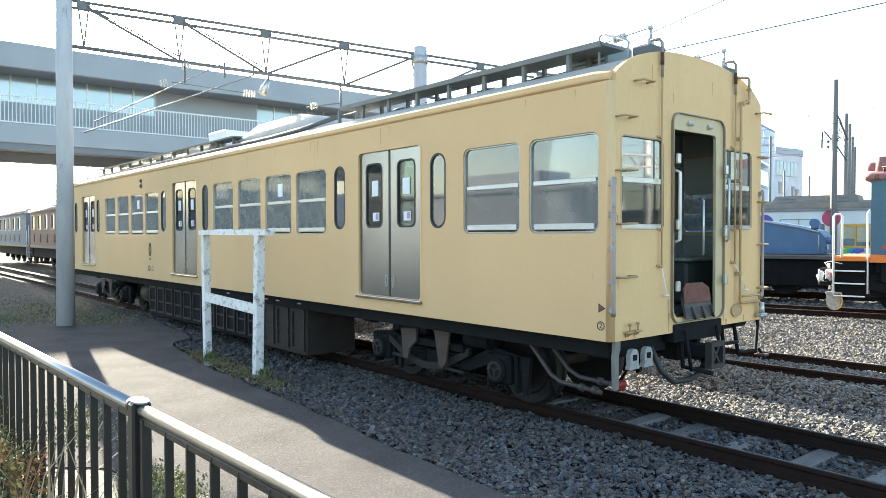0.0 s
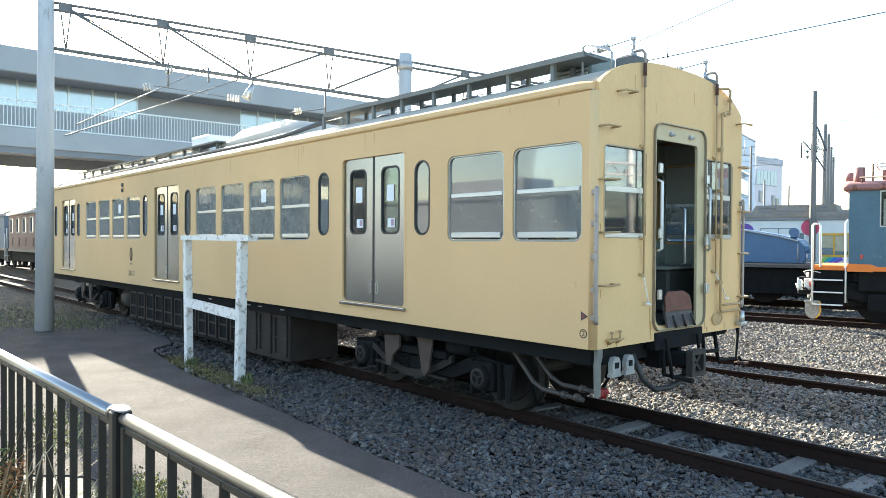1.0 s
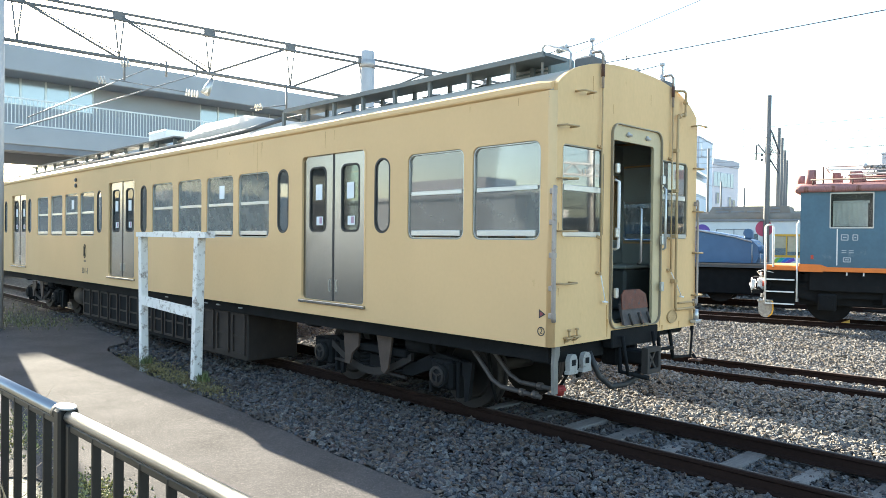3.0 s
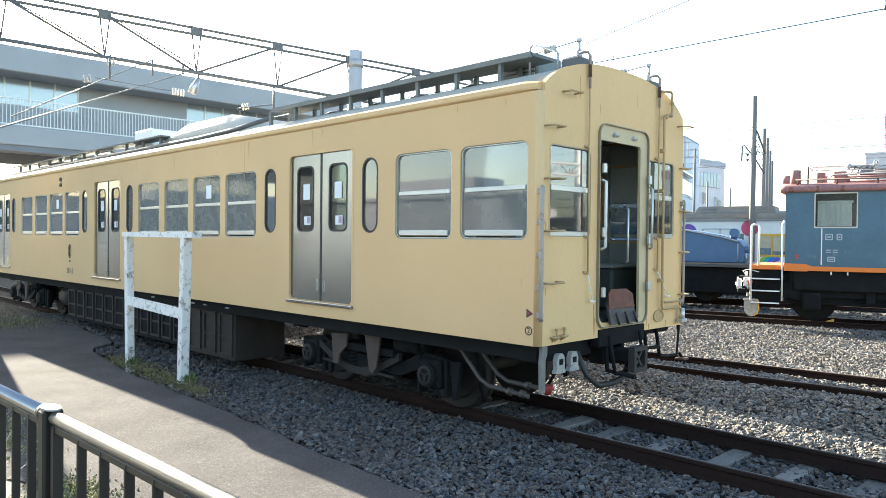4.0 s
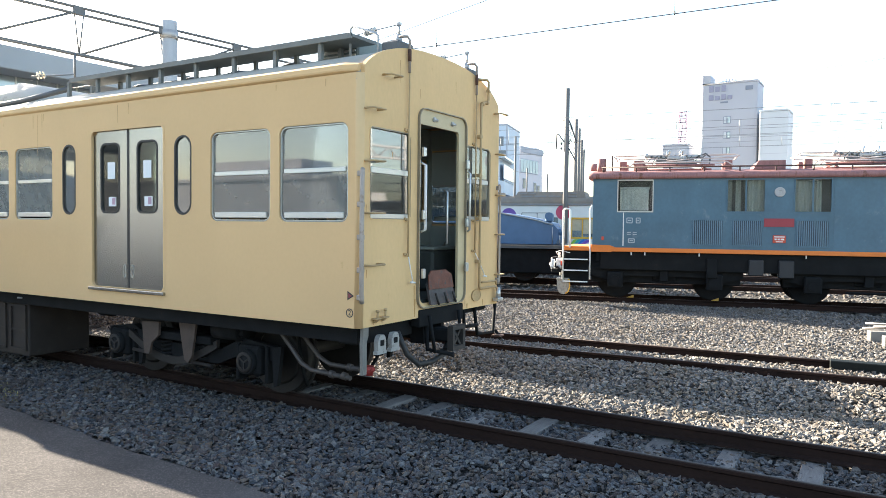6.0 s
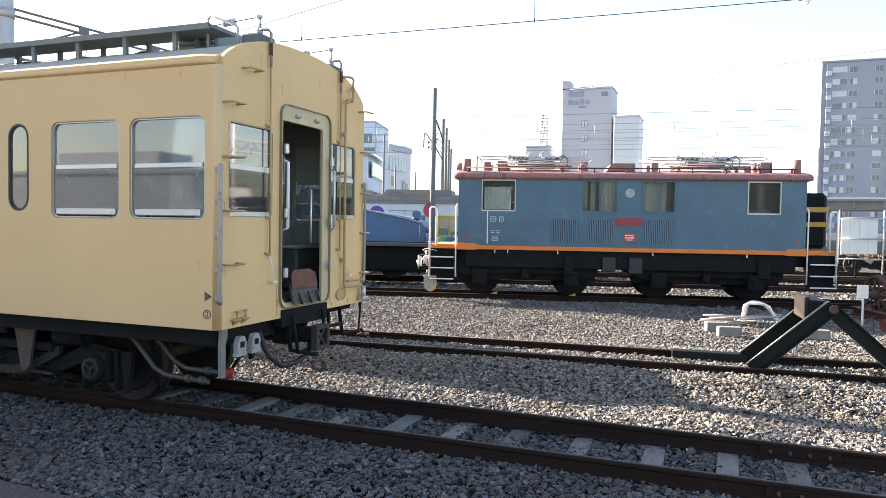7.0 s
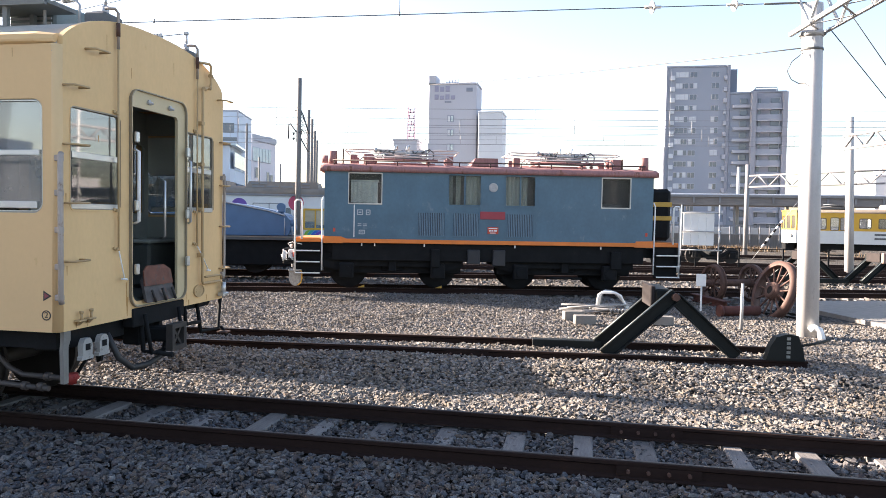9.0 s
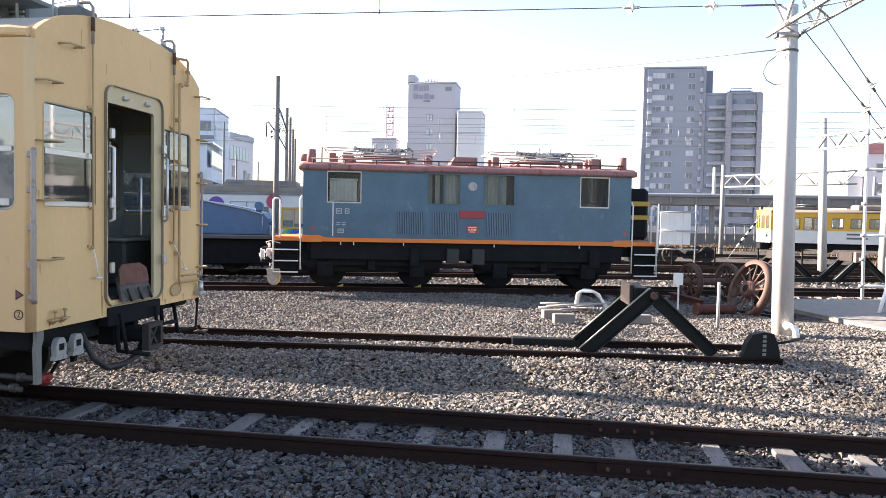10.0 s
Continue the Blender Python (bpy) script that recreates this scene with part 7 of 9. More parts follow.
# flood lamp under the beam
fl = part("floodlight", B().cyl(along_gantry(.523, 5.62), along_gantry(.505, 5.28), .05, .11, 14), M_ALU, gan, "pale slim floodlight pointing down")
part("lamp_arm", B().tube([along_gantry(.525, 5.82), along_gantry(.523, 5.6)], .022, 6), M_TRUSS, fl)
# registration arms with insulators
for t0, z0, t1, z1, r in ((.399, 5.9, .072, 4.37, .022), (.482, 5.69, .047, 4.12, .026), (.259, 5.36, .458, 5.25, .022)):
    part("bracket_tube", B().tube([along_gantry(t0, z0, .1), along_gantry(t1, z1, .1)], r * .6, 6), M_BRACKET, gan, "thin galvanised bracket tube")
for t, z0, z1 in ((.295, 5.9, 5.36), (.4, 5.9, 5.55), (.479, 5.9, 5.68), (.736, 5.68, 5.05)):
    part("drop_tube", B().tube([along_gantry(t, z0, .1), along_gantry(t, z1, .1)], .024, 6), M_TRUSS, gan)
part("bracket_tube", B().tube([along_gantry(.736, 5.2, .1), along_gantry(.63, 5.02, .1)], .018, 6), M_BRACKET, gan)
for t, z, n in ((.288, 5.72, 3), (.232, 5.3, 3), (.452, 5.25, 5), (.645, 5.06, 3)):
    pin_insulator(along_gantry(t, z, .1), GD + Vector((0, 0, .25 if n == 3 else -.05)), n, .085, gan)


# ---- station footbridge building ----
M_BRIDGE = mat("bridge_grey_paint", (0.36, 0.37, 0.385), 0.6, var=0.08, scale=0.6, bump=0.05)
# Darker copy of the bridge grey, with the shade below the deck in it.
M_BRIDGE_DARK = mat("bridge_shaded_underside", (0.2, 0.21, 0.23), 0.7, var=0.1, scale=0.6)
M_BRGLASS = mat("bridge_window_glass", (0.42, 0.46, 0.48), 0.12, metal=0.4, var=0.1, scale=0.4, bump=0)
fb = thing("station_footbridge", pose(-48.07, 1.13, -.33) @ Matrix.Diagonal((1.17, 1.17, 1.17, 1)), "grey station footbridge with railings, windows and a flat roof", "footbridge")
Y0, Y1 = -30.0, 24.0
part("deck", B().box((-5, Y0, 6.83), (.6, Y1, 7.86), .03), M_BRIDGE, fb)
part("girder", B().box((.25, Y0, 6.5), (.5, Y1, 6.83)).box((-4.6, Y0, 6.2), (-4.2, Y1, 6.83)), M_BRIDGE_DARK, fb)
part("roof", B().box((-5.6, Y0, 10.8), (.5, Y1 + 3, 12.16), .05), M_BRIDGE, fb)
part("sill_wall", B().box((-1.7, Y0, 7.86), (-1.5, Y1, 9.3)), M_BRIDGE, fb)
part("rear_wall", B().box((-4.8, Y0, 7.86), (-4.6, Y1, 10.85)), M_BRIDGE, fb)
part("solid_wall", B().box((-1.72, 8.2, 9.302), (-1.48, 14.9, 10.85)), M_BRIDGE, fb)
rl = part("railing", B().box((.45, Y0, 9.3), (.52, Y1, 9.38)).box((.45, Y0, 7.9), (.52, Y1, 7.97)), M_WHITE, fb, "pale handrail")
ME_BAL = mesh_of("baluster", B().box((.47, 0, 7.97), (.5, .035, 9.3)), M_WHITE)
for k in range(250):
    share("baluster", ME_BAL, rl, pose(0, -22 + .18 * k, 0))
ME_BWIN = mesh_of("window", B().plate([(0, 9.302), (1.3, 9.302), (1.3, 11.1), (0, 11.1)], [[(.05, 9.36), (1.25, 9.36), (1.25, 11.05), (.05, 11.05)]], .08, lambda u, v, w_: (-1.5 - w_, u, v)), M_ALU)
ME_BPANE = mesh_of("pane", B().box((-1.58, .04, 9.35), (-1.56, 1.26, 11.06)), M_BRGLASS)
for k in range(38):
    y = 8.2 - 1.3 * (k + 1) if k < 29 else 14.9 + 1.01 * (k - 29) * 1.3 / 1.01
    if y + 1.3 < Y1:
        w = share("window", ME_BWIN, fb, pose(0, y, 0))
        share("pane", ME_BPANE, w)
for yy in (-26, -9, 14):
    part("column", B().box((-2.4, yy - .3, -.25), (-1.8, yy + .3, 6.83), .02), M_BRIDGE, fb)

# ---- weathered poles behind ----
def far_pole(x, y, h, r, material, label, arms=True, lean=.04):
    t = thing("utility_pole", pose(x, y, -.25), label, "pole", group="far poles")
    part("pole", B().cyl((0, 0, 0), (lean, 0, h), r, r * .8, 14), material, t)
    if arms:
        b = B().tube([(.16, 0, h - 2.3), (-.1, 0, h - 2.2), (-.36, 0, h - 1.87), (-.42, 0, h - 1.9), (-.43, 0, h - 2.5)], .032, 6)
        b.tube([(-.16, 0, h - 1.32), (.1, 0, h - 1.3), (.2, 0, h - 1.5), (.48, 0, h - 2.3)], .035, 6)
        b.tube([(.12, 0, h - 2.5), (.45, 0, h - 3.05)], .03, 6)
        for k in range(4):
            b.tube([(.12, 0, h - 1.45 - .25 * k), (.46, 0, h - 2.25 - .22 * k)], .01, 5)
            b.tube([(.12, 0, h - 2.4 + .1 * k), (.22 + .07 * k, 0, h - 1.75 - .2 * k)], .01, 5)
        for dz in (2.25, 2.45):
            b.cyl((-.2, 0, h - dz), (-.2, 0, h - dz - .1), .06, .03, 8)
        part("bracket", b, M_DARKGREY, t)
    return t


far_pole(-7.62, 22, 7.95, .12, M_POLE_DARK, "weathered dark grey catenary pole with bracket")
for x, y, h in ((-9.19, 27, 7.42), (-11.37, 33, 7.82), (-13.53, 39, 7.9), (-15.68, 45, 7.95)):
    far_pole(x, y, h, .105, M_POLE_DARK, "weathered grey pole in a row", False)
far_pole(15.46, 27.33, 6.87, .19, M_POLE_MID, "pale concrete mast in the far yard", False, -.22)
far_pole(16.76, 24.5, 7.02, .2, M_POLE_MID, "pale concrete mast in the far yard", False)
far_pole(19.9, 74, 8.2, .2, M_POLE_MID, "thin pale post behind the platform", False)

# far lattice beams
M_LATT = mat("far_lattice", (0.2, 0.2, 0.21), 0.6, var=0.08)


def far_beam(p, q, h, label, leg=True):
    t = thing("lattice_gantry", pose(0, 0, 0), label, "gantry", group="far gantries")
    p, q = Vector(p), Vector(q)
    b = B()
    for dz in (0, h):
        b.tube([p + Vector((0, 0, dz)), q + Vector((0, 0, dz))], .07, 4)
    n = max(4, int((q - p).length / h / 1.1))
    for i in range(n):
        a, c = p.lerp(q, i / n), p.lerp(q, (i + 1) / n)
        b.tube([a + Vector((0, 0, h if i % 2 else 0)), c + Vector((0, 0, 0 if i % 2 else h))], .05, 4)
    part("truss", b, M_LATT, t)
    if leg:
        part("leg", B().tube([p + Vector((0, 0, h + .8)), (p.x, p.y, -.25)], .16, 8), M_LATT, t)
    return t


far_beam((15.42, 47.8, 4.6), (21.4, 40, 4.5), .78, "pale lattice gantry beam over the far tracks")
far_beam((14.35, 25.2, 5.04), (17.8, 14.55, 5.06), .52, "pale lattice gantry beam between concrete masts", False)
far_beam((38, 80, 5.5), (60, 78, 7), 1.2, "pale distant lattice gantry")

# ---- trains further back ----
M_WHITECAR = mat("white_car_paint", (0.62, 0.63, 0.62), 0.45, var=0.05)
M_MACHBLUE = mat("light_blue_paint", (0.072, 0.15, 0.265), 0.5, var=0.12, wear=(0.15, 0.22, 0.3), wear_amt=0.2)
M_PURPLE = mat("purple_dot", (0.12, 0.06, 0.3), 0.5, var=0.05, bump=0)
M_PINK = mat("crimson_dot", (0.5, 0.06, 0.12), 0.5, var=0.05, bump=0)
M_YELLOW = mat("yellow_car_paint", (0.62, 0.35, 0.035), 0.45, var=0.06)
M_ADPINK = mat("advert_pink", (0.45, 0.2, 0.17), 0.6, var=0.1, bump=0)
M_ROOFBROWN = mat("brown_grey_roof", (0.2, 0.17, 0.14), 0.7, var=0.2)

M_APT_SEAM = mat("door_seam_grey", (0.2, 0.21, 0.22), 0.6, var=0.05, bump=0)
M_TANBLIND = mat("tan_blind", (0.46, 0.4, 0.28), 0.8, var=0.15, scale=5)
wc = thing("white_railcar", pose(-6.35, 22.4, 0, 0, 0, 14.5), "white railcar with coloured dots and grey-brown roof", "train car")
b = B().plate([(-16, .95), (0, .95), (0, 2.85), (-16, 2.85)], [rrect(-1.05, -.1, 1.45, 2.25, .03), rrect(-3.02, -2.66, 2.0, 2.26, .04), rrect(-1.88, -1.62, 1.5, 2.3, .05), rrect(-7, -5.4, 1.75, 2.45, .05), rrect(-10, -8.4, 1.75, 2.45, .05)], .06, lambda u, v, w: (u, w, v))
part("body_side", b, M_WHITECAR, wc)
part("body_shell", B().box((-16, .07, .95), (-.0, 2.7, 2.85)), M_WHITECAR, wc)
part("roof", B().loft([[(x, -.05, 2.84), (x, .2, 3.1), (x, .8, 3.22), (x, 1.9, 3.22), (x, 2.5, 3.1), (x, 2.75, 2.84)] for x in (-16, .05)], caps=True), M_ROOFBROWN, wc)
b = B()
for x in (-3.6, -7.4):
    b.prism([(x, .35, 3.12), (x + 3.1, .35, 3.12), (x + 3.0, .5, 3.42), (x + .15, .5, 3.42)], (0, 1.7, 0))
ru = part("roof_unit", b, M_ROOFBROWN, wc)
for x in (-3.6, -7.4):
    for dx, z0 in ((.25, 3.3), (.62, 3.3), (2.0, 3.3), (2.4, 3.3), (.3, 3.17), (.9, 3.17), (1.5, 3.17), (2.2, 3.17)):
        part("roof_grille", B().box((x + dx, .36 if z0 < 3.25 else .42, z0), (x + dx + (.3 if z0 > 3.25 else .5), .6, z0 + .07)), M_LATT, ru)
wn1 = part("end_window", B().plate(rrect(-1.1, -.05, 1.4, 2.3, .04), [rrect(-1.02, -.13, 1.48, 2.22, .03)], .03, lambda u, v, w: (u, -.012 + w, v)).box((-.62, -.01, 1.45), (-.57, .02, 2.25)), M_YELLOW, wc, "yellow-framed window")
part("pane", B().box((-1.05, .03, 1.45), (-.1, .035, 2.25)), M_GLASS_DARK, wn1)
part("blind", B().box((-1.05, .02, 1.75), (-.62, .026, 2.25)).box((-.56, .02, 1.62), (-.1, .026, 2.25)), M_TANBLIND, wn1, "tan blind")
part("side_pane", B().box((-3.05, .04, 1.98), (-2.64, .045, 2.28)), M_GLASS_DARK, wc)
part("side_pane", B().box((-1.9, .04, 1.48), (-1.6, .045, 2.32)), M_GLASS_DARK, wc)
sd = part("sliding_door", B().plate(rrect(-3.2, -2.0, .96, 2.5, .05), [rrect(-3.17, -2.53, .99, 2.47, .04), rrect(-2.5, -2.03, .99, 2.47, .04)], .02, lambda u, v, w: (u, -.012 + w, v)), M_APT_SEAM, wc, "grey door seams")
part("gutter", B().box((-16, -.07, 2.8), (.05, -.02, 2.88), .01), M_LATT, wc)
part("side_pane", B().box((-7, .04, 1.75), (-5.4, .045, 2.45)), M_GLASS_DARK, wc)
for x, z, r, m_ in ((-3.75, 2.36, .33, M_PURPLE), (-1.4, 2.52, .32, M_PINK), (-2.02, 1.85, .14, M_PINK)):
    part("dot", B().cyl((x, -.008, z), (x, -.002, z), r, seg=28), m_, wc)
for k, c in enumerate(((0.25, 0.5, 0.06), (0.02, 0.36, 0.34), (0.02, 0.16, 0.55), (0.16, 0.08, 0.42))):
    r1, r0 = 1.02 - .12 * k, .905 - .12 * k
    arc = [math.radians(a) for a in (105, 115, 122, 130, 137, 145, 152, 160)]
    part("rainbow_stripe", B().plate([(-.15 + r1 * math.cos(a), min(1.39, .75 + r1 * math.sin(a))) for a in arc] + [(-.15 + r0 * math.cos(a), min(1.39, .75 + r0 * math.sin(a))) for a in reversed(arc)], [], .003, lambda u, v, w: (u, -.005 + w, v)), mat("stripe", c, 0.5, var=0.03, bump=0), wc)
part("underframe", B().box((-16, .2, .35), (0, 2.5, .95)), M_UNDER, wc)

mc = thing("blue_bonnet_locomotive", pose(-5.2, 16.6, 0, 0, 0, 14.5), "light blue centre-cab locomotive with a sloping bonnet", "locomotive")
part("bonnet", B().prism([(-7, 0, 1.3), (-.5, 0, 1.3), (-.38, 0, 1.5), (-.4, 0, 1.8), (-.6, 0, 2.02), (-1.1, 0, 2.17), (-2.0, 0, 2.33), (-3.2, 0, 2.47), (-7, 0, 2.6)], (0, 1.5, 0)), M_MACHBLUE, mc)
part("edge_rail", B().tube([(-.6, -.03, 1.98), (-1.1, -.03, 2.12), (-3.2, -.03, 2.52), (-7, -.03, 2.65)], .03).tube([(-.6, -.02, 1.32), (-.6, -.02, 1.9)], .02), M_GALV, mc)
part("headlamp", B().cyl((-.72, .2, 1.95), (-.72, .2, 2.15), .06, seg=10).cyl((-.74, .04, 2.26), (-.74, .34, 2.26), .14, seg=16).box((-.86, .05, 2.08), (-.6, .33, 2.26), .03), M_MACHBLUE, mc)
part("marker_lamp", B().cyl((-.38, .1, 1.72), (-.24, .06, 1.72), .13, .1, 14).cyl((-.38, .05, 1.5), (-.3, .0, 1.5), .07, seg=10), M_MACHBLUE, mc)
part("front_handrail", B().tube([(-.34, -.05, 1.3), (-.34, -.05, 1.62)], .018, 6).tube([(-.45, -.05, 1.95), (-.3, -.06, 1.9), (-.28, -.06, 1.75)], .014, 6), M_GALV, mc)
part("deck", B().box((-8, -.4, 1.15), (.1, 1.9, 1.28), .01), M_DARKGREY, mc)
part("deck_edge", B().box((-8, -.42, 1.24), (.1, -.4, 1.28)), M_ROOFBROWN, mc)
part("underframe", B().box((-8, -.2, .3), (.0, 1.7, 1.15), .03), M_UNDER, mc)
for x in (-6.6, -4.6, -1.6):
    part("wheelset", B().cyl((x, .22, .45), (x, .35, .45), .45, seg=24).cyl((x, 1.29, .45), (x, 1.42, .45), .45, seg=24).cyl((x, .3, .45), (x, 1.3, .45), .08), M_WHEEL, mc)
part("coupler", B().box((0, .6, .75), (.5, .9, 1.0), .03), M_UNDER, mc)

M_YROOF = mat("sooty_roof", (0.1, 0.085, 0.07), 0.8, var=0.2)
M_CABGLASS = mat("dark_cab_glass", (0.05, 0.055, 0.055), 0.08, var=0.2, bump=0)
M_OLDFRAME = mat("brown_window_frame", (0.16, 0.12, 0.07), 0.6, var=0.1, bump=0)
yt = thing("yellow_railcar", pose(19.6, 51.0, -.3, 0, 0, -4), "yellow and white commuter railcar standing in the far yard", "train car")
yholes = [(.5, 1.0, 1.9, 2.85), (1.5, 2.0, 2.0, 2.8), (2.3, 2.85, 1.35, 2.85), (2.95, 3.5, 1.35, 2.85)] + [(4.2 + 1.25 * k, 4.95 + 1.25 * k, 2.1, 2.8) for k in range(7)] + [(13.2, 13.75, 1.35, 2.85), (13.85, 14.4, 1.35, 2.85), (15.0, 15.8, 2.1, 2.8), (16.2, 17.0, 2.1, 2.8)]
part("body_side", B().plate([(0, 1.9), (18, 1.9), (18, 3.2), (.0, 3.2)], [rrect(a, b_, max(c, 1.95), d, .08, 3) for a, b_, c, d in yholes], .06, lambda u, v, w: (u, w, v)), M_YELLOW, yt)
for a, b_, c, d in yholes:
    wi = part("window", B().plate(rrect(a - .03, b_ + .03, max(c, 1.95) - .03, d + .03, .1, 3), [rrect(a + .02, b_ - .02, max(c, 1.95) + .02, d - .02, .07, 3)], .03, lambda u, v, w: (u, -.012 + w, v)), M_OLDFRAME, yt)
    part("pane", B().box((a, .03, max(c, 1.95)), (b_, .035, d)), M_GLASS, wi)
part("lower_side", B().box((0, -.005, .95), (18, .06, 1.897)), M_WHITECAR, yt, "white lower panel with advertising")
part("rear_side", B().plate([(0, .95), (18, .95), (18, 3.2), (.0, 3.2)], [rrect(a, b_, max(c, 1.95), d, .08, 3) for a, b_, c, d in yholes], .06, lambda u, v, w: (u, 2.64 + w, v)), M_WHITECAR, yt)
part("cabin_floor", B().box((.0, .06, .95), (18, 2.64, 1.05)), M_UNDER, yt)
# three-faced cab end: a slanted facet, the middle face and the other facet
for (ax, ay), (cx, cy), cuts in (((0, 0), (-.62, .6), ((.1, .4), (.48, .78))), ((-.62, .6), (-.62, 2.1), ((.1, .7), (.8, 1.4))), ((-.62, 2.1), (0, 2.7), ((.1, .4), (.48, .78)))):
    L_ = math.hypot(cx - ax, cy - ay)
    ux, uy = (cx - ax) / L_, (cy - ay) / L_
    place = lambda u, v, w, ax=ax, ay=ay, ux=ux, uy=uy: (ax + ux * u + uy * w, ay + uy * u - ux * w, v)
    ep = part("end_panel", B().plate([(0, 1.9), (L_, 1.9), (L_, 3.3), (0, 3.3)], [rrect(a, b_, 2.0, 3.0, .06, 3) for a, b_ in cuts], .05, place), M_YELLOW, yt)
    for a, b_ in cuts:
        part("cab_pane", B().plate(rrect(a - .02, b_ + .02, 1.98, 3.02, .06, 3), [], .01, lambda u, v, w, pl=place: pl(u, v, w + .02)), M_CABGLASS, ep)
    part("end_lower", B().plate([(0, .95), (L_, .95), (L_, 1.897), (0, 1.897)], [], .05, place), M_WHITECAR, yt)
part("cab_roof", B().prism([(0, 0, 3.3), (-.66, .58, 3.3), (-.66, 2.12, 3.3), (0, 2.7, 3.3)], (0, 0, .1)), M_YELLOW, yt)
part("cowcatcher", B().box((-.6, .7, .4), (.1, 2.0, .9), .05), M_UNDER, yt)
part("head_lamp", B().cyl((-.36, .22, 1.5), (-.3, .28, 1.5), .12, seg=14), M_DARKGREY, yt)
part("roof", B().loft([[(x, -.03, 3.2), (x, .3, 3.42), (x, 1.35, 3.52), (x, 2.4, 3.42), (x, 2.75, 3.2)] for x in (-.05, 18)], caps=True), M_YROOF, yt)
for z, x0, x1 in ((1.6, 5.2, 7.4), (1.3, 5.2, 6.6), (1.62, 8.9, 10.6), (1.3, 8.9, 10.2)):
    part("advert_bar", B().box((x0, -.012, z), (x1, -.006, z + .13)), M_DARKGREY, yt, "dark bar of advertising text")
part("advert_patch", B().box((11.4, -.012, 1.15), (12.0, -.006, 1.75)), M_REDPLATE, yt)
part("advert_dot", B().cyl((7.95, -.012, 1.5), (7.95, -.006, 1.5), .3, seg=18), M_ADPINK, yt)
part("pantograph", B().tube([(1.5, .8, 3.6), (3.3, .8, 3.75), (2.2, .8, 3.85), (2.2, 1.9, 3.85), (3.3, 1.9, 3.75), (1.5, 1.9, 3.6)], .04).box((1.0, .6, 3.5), (3.6, 2.1, 3.62), .02), M_DARKGREY, yt)
for x in (6.0, 10.0):
    part("roof_cooler", B().box((x, .5, 3.42), (x + 2.2, 2.2, 3.85), .1), M_ROOFBROWN, yt)
part("underframe", B().box((0.2, .3, .5), (18, 2.4, .95)), M_UNDER, yt)
for x in (2.2, 4.2, 13, 15):
    part("wheelset", B().cyl((x, .7, .68), (x, .82, .68), .43, seg=20).cyl((x, 1.8, .68), (x, 1.92, .68), .43, seg=20).cyl((x, .8, .68), (x, 1.8, .68), .07), M_WHEEL, yt)

M_OLDBROWN = mat("old_brown_paint", (0.17, 0.1, 0.085), 0.7, var=0.2)
M_OLDBLUE = mat("old_blue_paint", (0.1, 0.15, 0.21), 0.7, var=0.2)
# stored locomotives beyond the left end
M_OLDROOF = mat("pale_dusty_roof", (0.38, 0.36, 0.35), 0.7, var=0.2)


